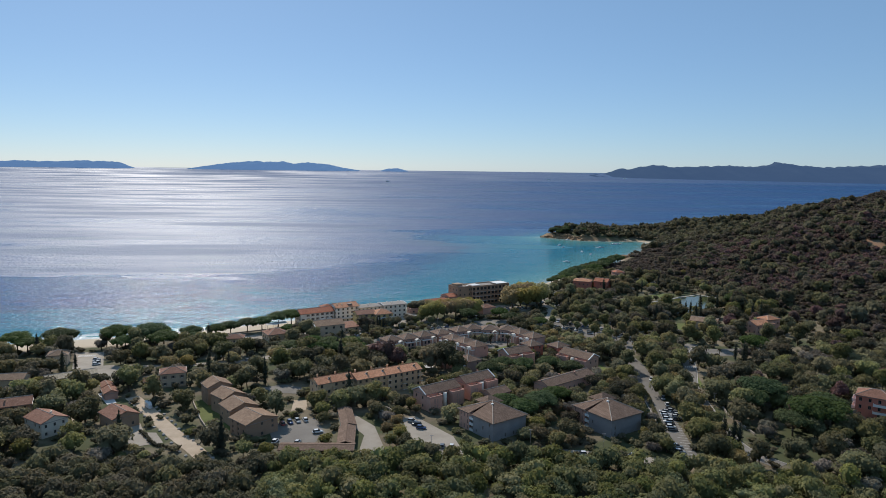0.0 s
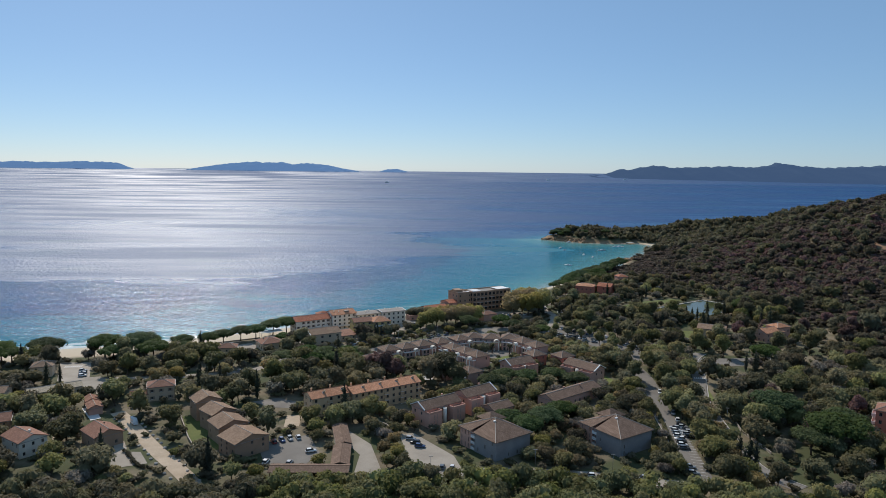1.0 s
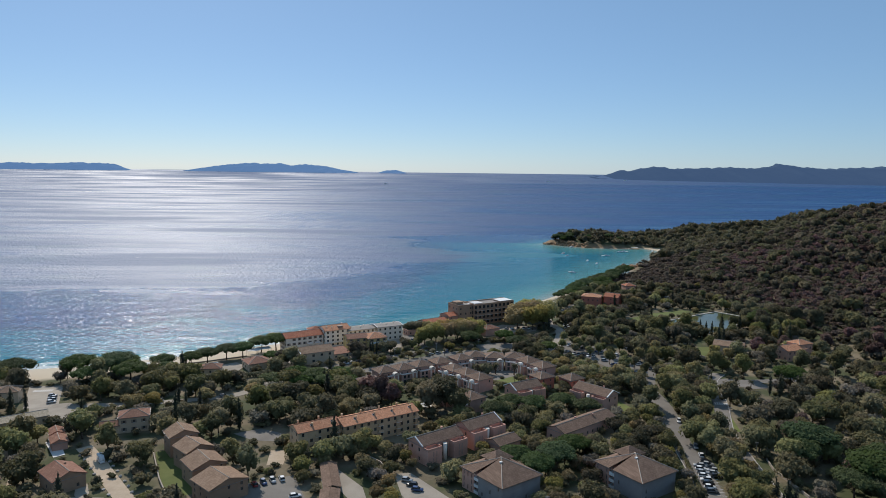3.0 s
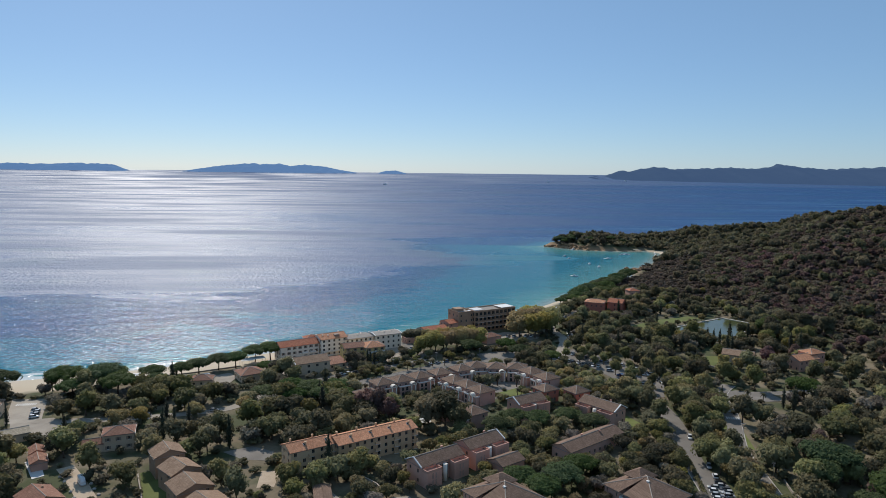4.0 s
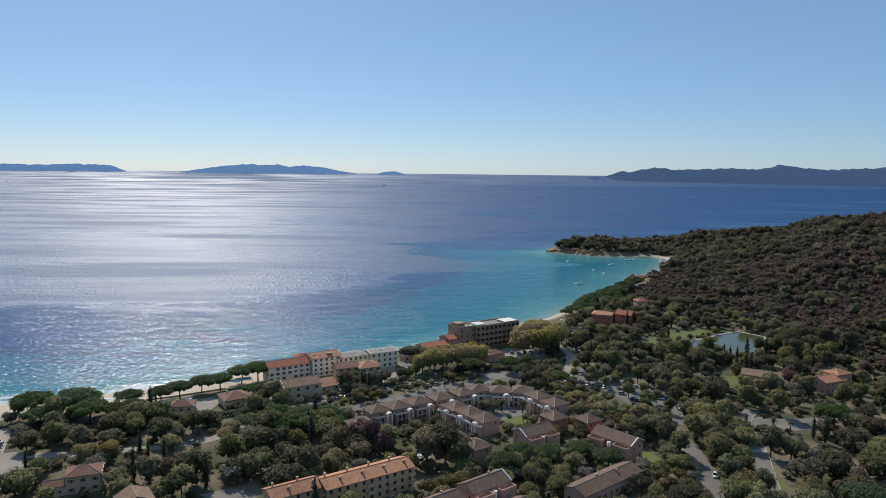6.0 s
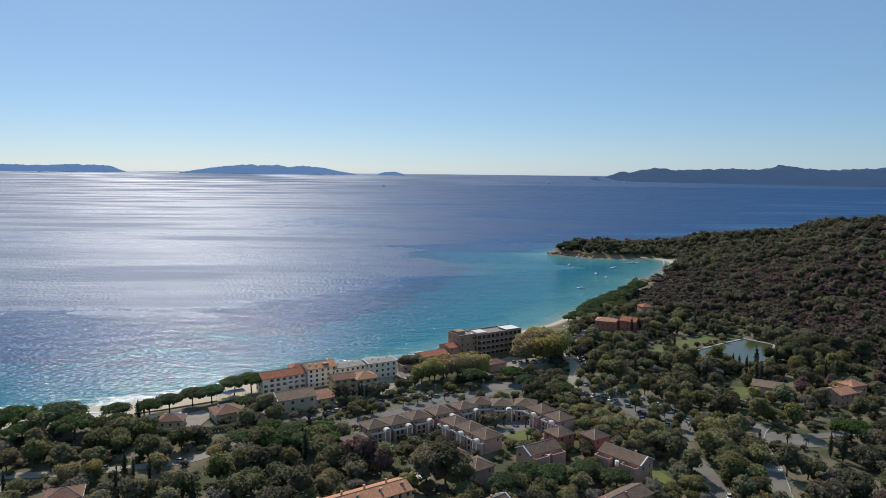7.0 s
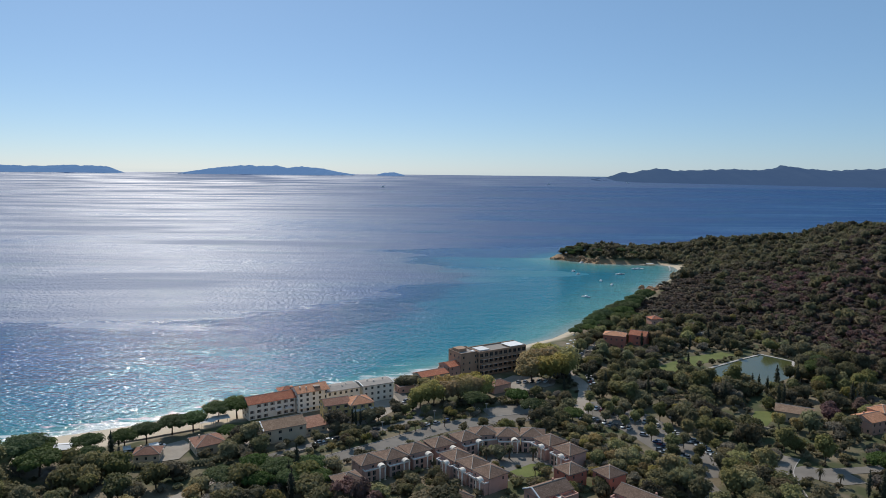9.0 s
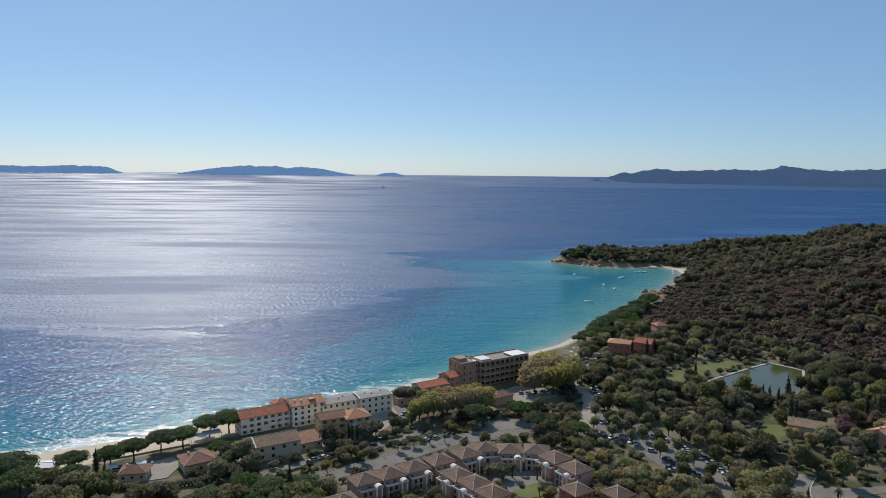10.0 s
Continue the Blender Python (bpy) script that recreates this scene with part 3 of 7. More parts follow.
def roof_bm(kind, w, d, rise, over=0.5, thick=0.22, ridge=None, drop=0.0):
    """A tiled roof over a w x d plan, its eaves at z 0. Kinds: hip, gable (ridge along x), shed (high at +y)."""
    W, D = w / 2 + over, d / 2 + over
    if kind == "hip":
        r = max(0.0, W - D) if ridge is None else ridge
        ry = max(0.0, D - W)
        top = [(-r, -ry, rise), (r, ry, rise)] if (r > 0.01 or ry > 0.01) else [(0, 0, rise)]
        e = [(-W, -D, 0), (W, -D, 0), (W, D, 0), (-W, D, 0)]
        if len(top) == 1:
            polys = [(e[0], e[1], top[0]), (e[1], e[2], top[0]), (e[2], e[3], top[0]), (e[3], e[0], top[0])]
        elif r > 0.01:
            polys = [(e[0], e[1], top[1], top[0]), (e[1], e[2], top[1]), (e[2], e[3], top[0], top[1]), (e[3], e[0], top[0])]
        else:
            polys = [(e[0], e[1], top[0]), (e[1], e[2], top[1], top[0]), (e[2], e[3], top[1]), (e[3], e[0], top[0], top[1])]
    elif kind == "gable":
        e = [(-W, -D, 0), (W, -D, 0), (W, D, drop), (-W, D, drop)]
        top = [(-W, 0, rise), (W, 0, rise)]
        polys = [(e[0], e[1], top[1], top[0]), (e[2], e[3], top[0], top[1])]
    else:
        polys = [((-W, -D, 0), (W, -D, 0), (W, D, rise), (-W, D, rise))]
    return tiled(polys, thick), polys, thick


def tiled(polys, thick):
    """Thick roof planes over the given outlines, with the tiles' coordinates up each slope."""
    bm = bmesh.new()
    uv = bm.loops.layers.uv.new("roof")
    for p in polys:
        vs = [Vector(q) for q in p]
        nrm = (vs[1] - vs[0]).cross(vs[2] - vs[0]).normalized()
        along = Vector((-nrm.y, nrm.x, 0))
        along = along.normalized() if along.length > 1e-6 else Vector((1, 0, 0))
        up = nrm.cross(along)
        lift = Vector((0, 0, thick))
        hi, lo = [bm.verts.new(q + lift) for q in vs], [bm.verts.new(q) for q in vs]
        fs = [bm.faces.new(hi), bm.faces.new(lo[::-1])]
        for i in range(len(vs)):
            j = (i + 1) % len(vs)
            fs.append(bm.faces.new((lo[i], lo[j], hi[j], hi[i])))
        for f in fs:
            for lp in f.loops:
                lp[uv].uv = (lp.vert.co.dot(along), lp.vert.co.dot(up))
    return bm


def caps_bm(polys, thick, r=0.16):
    """Mortared ridge and hip tiles along the edges that two roof planes share."""
    seen, bm = {}, bmesh.new()
    for p in polys:
        for i in range(len(p)):
            a, b = p[i], p[(i + 1) % len(p)]
            seen.setdefault(tuple(sorted((a, b))), 0)
            seen[tuple(sorted((a, b)))] += 1
    for (a, b), n in seen.items():
        if n < 2:
            continue
        a, b = Vector(a) + Vector((0, 0, thick)), Vector(b) + Vector((0, 0, thick))
        t = (b - a).normalized()
        side = t.cross(Vector((0, 0, 1))).normalized() * r
        up = Vector((0, 0, r * 0.9))
        ring = [(s, [bm.verts.new(q + o) for o in (side - up * .4, side * .6 + up * .6, up, -side * .6 + up * .6, -side - up * .4)]) for s, q in ((0, a), (1, b))]
        for i in range(4):
            bm.faces.new((ring[0][1][i], ring[0][1][i + 1], ring[1][1][i + 1], ring[1][1][i]))
    return bm


def chimney_bm(s=0.55, h=0.9):
    bm = bmesh.new()
    box(bm, -s / 2, s / 2, -s / 2, s / 2, -0.8, h)
    box(bm, -s / 2 - 0.08, s / 2 + 0.08, -s / 2 - 0.08, s / 2 + 0.08, h, h + 0.12)
    for sx in (-1, 1):
        box(bm, sx * (s / 2 - 0.06) - 0.06, sx * (s / 2 - 0.06) + 0.06, -s / 2, s / 2, h + 0.12, h + 0.4)
    box(bm, -s / 2 - 0.1, s / 2 + 0.1, -s / 2 - 0.1, s / 2 + 0.1, h + 0.4, h + 0.5)
    return bm


def gutter_bm(w, d, over):
    bm = bmesh.new()
    W, D = w / 2 + over + 0.06, d / 2 + over + 0.06
    for x0, x1, y0, y1 in ((-W, W, -D, -D + 0.1), (-W, W, D - 0.1, D), (-W, -W + 0.1, -D + 0.1, D - 0.1), (W - 0.1, W, -D + 0.1, D - 0.1)):
        box(bm, x0, x1, y0, y1, -0.08, 0.06)
    return bm


def house(x, y, w, d, ang, h, kind, rise, wall, tile, label, category="house", name="house", floors=2, group="", ww=1.0, hh=1.3,
          gap=3.0, skip=0.15, shutters=False, chimneys=(), over=0.45, gable_ends=True, cap="mortar", z=None, seed=0, sides=(0, 1, 2, 3), margin=2.2):
    """A rendered house: walls with window openings, a tiled roof with caps, gutters and chimneys."""
    rnd = random.Random(seed + int(x * 7 + y * 3))
    r = root(name, x, y, ang, label, category, group, z)
    take(x, y, w, d, ang, margin)
    fh = h / floors
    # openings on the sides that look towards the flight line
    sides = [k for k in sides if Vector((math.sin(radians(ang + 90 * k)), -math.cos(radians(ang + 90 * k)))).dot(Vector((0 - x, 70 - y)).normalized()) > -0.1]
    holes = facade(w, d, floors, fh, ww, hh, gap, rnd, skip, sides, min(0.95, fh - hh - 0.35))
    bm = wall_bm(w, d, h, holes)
    if kind == "gable":
        for sx in (-1, 1):
            v = [bm.verts.new((sx * w / 2, -d / 2, h)), bm.verts.new((sx * w / 2, d / 2, h)), bm.verts.new((sx * w / 2, 0, h + rise * (d / 2) / (d / 2 + over)))]
            bm.faces.new(v if sx > 0 else v[::-1])
    if kind == "shed":
        k = rise * d / (d + 2 * over)
        q = [bm.verts.new((sx * w / 2, sy * d / 2, h + (k if sy > 0 and up else 0))) for sx in (-1, 1) for sy in (-1, 1) for up in (0, 1)]
        bm.faces.new((q[0], q[3], q[2]))
        bm.faces.new((q[4], q[6], q[7]))
        bm.faces.new((q[2], q[3], q[7], q[6]))
    part("wall", bm, M[wall], r)
    windows(r, w, d, holes, shutters)
    if kind == "flat":
        bm = bmesh.new()
        box(bm, -w / 2, w / 2, -d / 2, d / 2, h + 0.004, h + 0.12)
        roof = part("roof", bm, M[tile], r)
        bm = bmesh.new()
        for x0, x1, y0, y1 in ((-w / 2, w / 2, -d / 2, -d / 2 + 0.3), (-w / 2, w / 2, d / 2 - 0.3, d / 2),
                               (-w / 2, -w / 2 + 0.3, -d / 2 + 0.3, d / 2 - 0.3), (w / 2 - 0.3, w / 2, -d / 2 + 0.3, d / 2 - 0.3)):
            box(bm, x0, x1, y0, y1, h + 0.004, h + 0.75)
            box(bm, x0 - 0.05, x1 + 0.05, y0 - 0.05, y1 + 0.05, h + 0.75, h + 0.85)
        part("parapet", bm, M[wall], r)
    elif kind != "bare":
        bm, polys, th = roof_bm(kind, w, d, rise, over)
        roof = part("roof", bm, M[tile], r)
        roof.matrix_basis = pose(0, 0, h)
        if cap and kind != "shed":
            part("ridge_cap", caps_bm(polys, th), M[cap], roof, "pale mortared ridge tiles")
        part("gutter", gutter_bm(w, d, over), M["steel"], r).matrix_basis = pose(0, 0, h)
    for cx, cy, cz in chimneys:
        part("chimney", chimney_bm(), M[wall], roof).matrix_basis = pose(cx, cy, cz)
    return r


def door(parent, x, y, side, ww=1.0, hh=2.1, mat="shutter"):
    bm = bmesh.new()
    box(bm, -ww / 2, ww / 2, -0.06, 0.03, 0, hh)
    box(bm, -ww / 2 + 0.12, -0.05, -0.09, -0.06, 0.2, hh - 0.2)
    box(bm, 0.05, ww / 2 - 0.12, -0.09, -0.06, 0.2, hh - 0.2)
    o = part("door", bm, M[mat], parent)
    o.matrix_basis = pose(x, y, 0, 0, 0, 90 * side)


def balcony(parent, x, y, side, w, depth, z, mat="trim"):
    """A slab with a solid low front, carried out of a wall."""
    bm = bmesh.new()
    box(bm, -w / 2, w / 2, -depth, 0, -0.16, 0)
    b = part("balcony", bm, M["trim"], parent)
    b.matrix_basis = pose(x, y, z, 0, 0, 90 * side)
    rl = bmesh.new()
    box(rl, -w / 2, w / 2, -depth, -depth + 0.1, 0.004, 0.95)
    box(rl, -w / 2, -w / 2 + 0.1, -depth + 0.1, 0, 0.004, 0.95)
    box(rl, w / 2 - 0.1, w / 2, -depth + 0.1, 0, 0.004, 0.95)
    part("parapet", rl, M[mat], b)


def portico(parent, x, y, side, h, w=2.0, depth=1.5):
    """A white double column with a barrel-vaulted head, in front of a facade."""
    for sx in (-1, 1):
        bm = bmesh.new()
        cyl(bm, 0, 0, -1, h, 0.26, 0.24, 10)
        box(bm, -0.36, 0.36, -0.36, 0.36, h, h + 0.25)
        box(bm, -0.36, 0.36, -0.36, 0.36, -1, 0.3)
        o = part("column", bm, M["white"], parent)
        o.matrix_basis = Matrix.Rotation(radians(90 * side), 4, "Z") @ Matrix.Translation((0, 0, 0))
        o.matrix_basis = pose(x, y, 0, 0, 0, 90 * side) @ pose(sx * w / 2, -depth, 0)
    bm = bmesh.new()
    n = 8
    ring = []
    for yy in (-depth - 0.4, 0.3):
        for rr in (w / 2 + 0.35, w / 2 - 0.05):
            ring.append([bm.verts.new((rr * math.cos(math.pi * i / n), yy, h + 0.25 + rr * 0.8 * math.sin(math.pi * i / n))) for i in range(n + 1)])
    fo, fi, bo, bi = ring
    for i in range(n):
        for a, b in ((fo, bo), (bi, fi), (fi, fo), (bo, bi)):
            bm.faces.new((a[i], a[i + 1], b[i + 1], b[i]))
    o = part("vault", bm, M["white"], parent, "white barrel vault")
    o.matrix_basis = pose(x, y, 0, 0, 0, 90 * side)


# ---------------------------------------------------------------- plants kit
def leaf_cloud(rng, centres, radii, count, size, flat=1.0, core=True):
    """Clumps of small leaf blades spread over lobes, denser at the rim, with a darker knotted core inside each lobe."""
    centres, radii = np.array(centres, float), np.array(radii, float)
    vol = radii[:, 0] * radii[:, 1] * radii[:, 2]
    pick = rng.choice(len(centres), count, p=vol / vol.sum())
    dirs = rng.normal(size=(count, 3))
    dirs /= np.linalg.norm(dirs, axis=1, keepdims=True)
    dirs[:, 2] = np.where(dirs[:, 2] < -0.45, -dirs[:, 2], dirs[:, 2])
    rad = rng.uniform(0.90, 1.09, (count, 1))
    pos = centres[pick] + dirs * radii[pick] * rad
    nrm = dirs * 1.0 + rng.normal(size=(count, 3)) * 0.42
    nrm[:, 2] *= flat
    nrm /= np.linalg.norm(nrm, axis=1, keepdims=True)
    a = np.cross(nrm, rng.normal(size=(count, 3)))
    a /= np.linalg.norm(a, axis=1, keepdims=True) + 1e-9
    b = np.cross(nrm, a)
    s = size * rng.uniform(0.6, 1.35, (count, 1))
    bend = nrm * s * rng.uniform(-0.35, 0.1, (count, 1))
    v = np.stack([pos - a * s - b * s * 0.6 + bend, pos + a * s * 1.05 - b * s * 0.3 + bend, pos - a * s * 0.1 + b * s * 1.1], 1).reshape(-1, 3)
    f = (np.arange(count)[:, None] * 3 + np.array([[0, 1, 2]]))
    vs, fs = [v], [f]
    if core:
        nl, nr = 6, 3
        th = np.linspace(0, 2 * np.pi, nl, endpoint=False)
        base = len(v)
        for c, r in zip(centres, radii):
            ring = []
            for k in range(nr):
                ph = (-0.42, 0.12, 0.42)[k] * np.pi
                w = rng.uniform(0.78, 0.9, nl)
                ring.append(np.stack([c[0] + r[0] * np.cos(ph) * np.cos(th) * w, c[1] + r[1] * np.cos(ph) * np.sin(th) * w,
                                      np.full(nl, c[2]) + r[2] * np.sin(ph) * w], 1))
            vs.append(np.concatenate(ring))
            q = [t for k in range(nr - 1) for i in range(nl) for t in
                 ((base + k * nl + i, base + k * nl + (i + 1) % nl, base + (k + 1) * nl + (i + 1) % nl),
                  (base + k * nl + i, base + (k + 1) * nl + (i + 1) % nl, base + (k + 1) * nl + i))]
            fs.append(np.array(q))
            base += nl * nr
    return np.concatenate(vs), np.concatenate(fs)


def quick_mesh(name, v, f, material):
    me = bpy.data.meshes.new(name)
    me.vertices.add(len(v))
    me.vertices.foreach_set("co", np.ascontiguousarray(v, dtype=np.float32).ravel())
    me.loops.add(f.size)
    me.loops.foreach_set("vertex_index", np.ascontiguousarray(f, dtype=np.int32).ravel())
    me.polygons.add(len(f))
    me.polygons.foreach_set("loop_start", np.arange(0, f.size, f.shape[1], dtype=np.int32))
    me.update(calc_edges=True)
    me.materials.append(material)
    return me


def trunk_mesh(rng, h, r, limbs, spread, reach):
    """A tapered, slightly bent trunk with limbs that fork into the crown."""
    bm = bmesh.new()
    bx, by = rng.normal(size=2) * h * 0.03
    cyl(bm, 0, 0, -0.5, h * 0.5, r, r * 0.8, 6, bx, by)
    cyl(bm, bx, by, h * 0.5, h, r * 0.8, r * 0.6, 6, bx, by)
    for i in range(limbs):
        a = 2 * math.pi * (i + rng.uniform(0, 0.6)) / limbs
        k = rng.uniform(0.75, 1.0)
        cyl(bm, bx * 1.6, by * 1.6, h * k, h * k + reach, r * 0.5, r * 0.18, 4, spread * math.cos(a), spread * math.sin(a))
    return mesh_of("trunk", bm, M["bark"])


def lobes(rng, n, R, H, z0, size, squash=0.85):
    """Centres and radii of n bulges that make up a crown of radius R and height H from z0 up."""
    c, r = [(0, 0, z0 + H * 0.5)], [(R * 0.76, R * 0.76, H * 0.47)]
    for i in range(n):
        a = 2 * math.pi * i / n + rng.uniform(-0.4, 0.4)
        q = rng.uniform(0.45, 0.68) * R
        c.append((q * math.cos(a), q * math.sin(a), z0 + H * rng.uniform(0.28, 0.78)))
        s = size * rng.uniform(0.75, 1.2)
        r.append((s, s, s * squash))
    return c, r


def tree_kind(seed, kind):
    """Trunk and crown meshes of one tree."""
    rng = np.random.default_rng(seed)
    if kind == "pine":              # umbrella pine: bare forked trunk under a broad flat dome
        h = 5.6
        c, r = [(0, 0, h + 1.2), (0, 0, h + 1.9)], [(4.4, 4.4, 2.0), (3.2, 3.2, 1.9)]
        for i in range(13):
            a, q = 2 * math.pi * i / 13 + rng.uniform(-.25, .25), rng.uniform(2.6, 5.0)
            c.append((q * math.cos(a), q * math.sin(a), h + 0.7 + 0.9 * (1 - q / 5) + rng.uniform(-.25, .35)))
            s = rng.uniform(1.7, 2.2)
            r.append((s, s, s * 0.85))
        v, f = leaf_cloud(rng, c, r, 2800, 0.30)
        return trunk_mesh(rng, h, 0.32, 7, 2.6, 1.4), quick_mesh("crown", v, f, M["pine"])
    if kind == "cypress":
        c, r = [], []
        for k in range(6):
            q = k / 5
            c.append((rng.normal() * 0.08, rng.normal() * 0.08, 1.2 + 8.3 * q))
            w = 1.05 * math.sin(math.pi * (0.22 + 0.72 * q)) + 0.12
            r.append((w, w, 1.3))
        v, f = leaf_cloud(rng, c, r, 300, 0.26)
        return trunk_mesh(rng, 1.2, 0.2, 0, 0, 0), quick_mesh("crown", v, f, M["cypress"])
    if kind == "palm":
        h = 5.2
        vs, fs, base = [], [], 0
        for i in range(26):
            a, lift = 2 * math.pi * i / 26 * 2.4, rng.uniform(-0.5, 1.25)
            L, prev = rng.uniform(1.9, 2.5), None
            for k in range(5):
                q = k / 4
                x, z = L * q * math.cos(lift * (1 - q * 0.6)), h + L * (math.sin(lift) * q - 0.75 * q * q)
                w = 0.32 * math.sin(math.pi * min(1, 0.12 + q * 0.86))
                for sg in (-1, 1):
                    vs.append((x * math.cos(a) - sg * w * math.sin(a), x * math.sin(a) + sg * w * math.cos(a), z - 0.12 * (sg != 0) * q))
                if k:
                    fs += [(base, base + 1, base + 3), (base, base + 3, base + 2)]
                    base += 2
            base += 2
        bm = bmesh.new()
        cyl(bm, 0, 0, -0.5, h, 0.3, 0.24, 9)
        cyl(bm, 0, 0, h - 0.5, h + 0.25, 0.34, 0.2, 9)
        return mesh_of("trunk", bm, M["bark"]), quick_mesh("crown", np.array(vs), np.array(fs), M["palm"])
    spec = {"broad": (1.0, 3.6, 6.0, 2.2, 8, 640, 0.40, "broad"), "tall": (1.6, 2.8, 8.2, 2.0, 9, 600, 0.40, "broad"),
            "oak": (0.7, 4.1, 6.2, 2.5, 8, 700, 0.40, "oak"), "olive": (0.7, 2.7, 3.6, 1.7, 6, 420, 0.33, "olive"),
            "plane": (2.0, 4.6, 7.8, 2.7, 12, 1500, 0.40, "plane"), "lime": (1.1, 2.7, 5.0, 1.8, 7, 500, 0.36, "lime"),
            "young": (1.9, 1.7, 2.3, 1.1, 5, 320, 0.28, "lime"), "bush": (0.2, 1.7, 2.0, 1.2, 5, 240, 0.30, "broad"),
            "rust": (2.0, 3.0, 6.4, 1.9, 8, 560, 0.40, "rust"), "gum": (2.4, 4.4, 10.0, 2.5, 14, 1500, 0.44, "oak")}[kind]
    h, R, H, sz, n, count, leaf, mat = spec
    c, r = lobes(rng, n, R, H, h, sz)
    v, f = leaf_cloud(rng, c, r, count, leaf)
    return trunk_mesh(rng, h + H * 0.3, 0.1 + R * 0.05, 5, R * 0.45, H * 0.35), quick_mesh("crown", v, f, M[mat])


TREE_LABEL = {"pine": ("umbrella pine with a flat dark green dome on a bare trunk", "pine tree", "umbrella_pine"),
              "cypress": ("slim dark green columnar cypress", "cypress", "cypress"), "palm": ("palm with a shaggy fan of fronds", "palm", "palm_tree"),
              "broad": ("leafy green tree in a garden", "tree", "garden_tree"), "tall": ("tall leafy green tree", "tree", "tall_tree"),
              "oak": ("dark holm oak with a dense round crown", "oak tree", "holm_oak"), "olive": ("small grey-green olive tree", "olive tree", "olive_tree"),
              "plane": ("large plane tree turning yellow in autumn", "plane tree", "plane_tree"),
              "lime": ("small yellow-green garden tree", "tree", "yellow_green_tree"), "young": ("young street tree with a round crown", "street tree", "street_tree"),
              "bush": ("round green shrub in a garden", "shrub", "shrub"), "rust": ("tree with brownish dry foliage", "tree", "brown_leaved_tree"),
              "gum": ("huge dark evergreen tree with a ragged crown", "tree", "great_evergreen")}
PROTO = {}


def tree(kind, x, y, s=1.0, seed=None, z=None, wide=None):
    """One tree, of one of five growths of its kind, turned and scaled."""
    rnd = random.Random(int(x * 13.7 + y * 5.3))
    variant = rnd.randrange(4)
    if (kind, variant) not in PROTO:
        PROTO[kind, variant] = tree_kind(len(PROTO) * 11 + variant, kind)
    tm, cm = PROTO[kind, variant]
    label, cat, name = TREE_LABEL[kind]
    o = new(name, cm if kind == "bush" else None)
    wd = s * (wide or rnd.uniform(0.92, 1.1)) * (1.2 if kind == "pine" else 1.0)
    o.matrix_world = pose(x, y, (gz(x, y) if z is None else z) - (0.35 if kind == "bush" else 0.0), 0, 0, rnd.uniform(0, 360)) @ Matrix.Diagonal((wd, wd, s, 1))
    tagged(o, label, cat, cat + "s of the village")
    if kind != "bush":
        part("trunk", tm, None, o)
        part("crown", cm, None, o)
    return o


# ---------------------------------------------------------------- roads, lots, lawns
OPEN = []           # discs kept free of trees: x, y, radius


def ribbon(name, pts, width, material, label, category, lift=0.10, clear=1.0, step=4.0, kind="structure"):
    """A strip of paving along a bent line, laid on the ground."""
    dense = []
    for (ax, ay), (bx, by) in zip(pts, pts[1:]):
        n = max(1, int(math.hypot(bx - ax, by - ay) / step))
        dense += [(ax + (bx - ax) * i / n, ay + (by - ay) * i / n) for i in range(n)]
    dense.append(pts[-1])
    P = np.array(dense, float)
    for _ in range(4):
        P[1:-1] = (P[:-2] + 2 * P[1:-1] + P[2:]) / 4
    T = np.gradient(P, axis=0)
    T /= np.linalg.norm(T, axis=1, keepdims=True)
    N = np.stack([-T[:, 1], T[:, 0]], 1)
    cols = np.linspace(-0.5, 0.5, 5)
    V = np.stack([P + N * (c * width) for c in cols], 1).reshape(-1, 2)
    Z = height(V[:, 0], V[:, 1]) + lift
    k = len(cols)
    F = [(i * k + j, i * k + j + 1, (i + 1) * k + j + 1, (i + 1) * k + j) for i in range(len(P) - 1) for j in range(k - 1)]
    me = bpy.data.meshes.new(name)
    me.from_pydata(np.column_stack([V, Z]).tolist(), [], [f[::-1] for f in F])
    me.materials.append(material)
    for x, y in P:
        OPEN.append((x, y, width / 2 + clear - 1.2))
    return tagged(new(name, me), label, category, kind=kind), P, N


def kerbs(P, N, width, side):
    """A raised kerb along one edge of a road."""
    bm = bmesh.new()
    q = P + N * side * width / 2
    prev = None
    for (x, y), n in zip(q, N * side):
        z = gz(x, y)
        ring = [bm.verts.new((x + n[0] * o, y + n[1] * o, z + h)) for o, h in ((0, -0.1), (0, 0.24), (0.3, 0.24), (0.3, -0.1))]
        if prev:
            for i in range(3):
                bm.faces.new((prev[i], prev[i + 1], ring[i + 1], ring[i]))
        prev = ring
    tagged(new("kerb", mesh_of("kerb", bm, M["kerb"])), "pale stone kerb along the road", "kerb", kind="structure")


def in_poly(x, y, pts):
    c = False
    for (ax, ay), (bx, by) in zip(pts, pts[1:] + pts[:1]):
        if (ay > y) != (by > y) and x < (bx - ax) * (y - ay) / (by - ay) + ax:
            c = not c
    return c


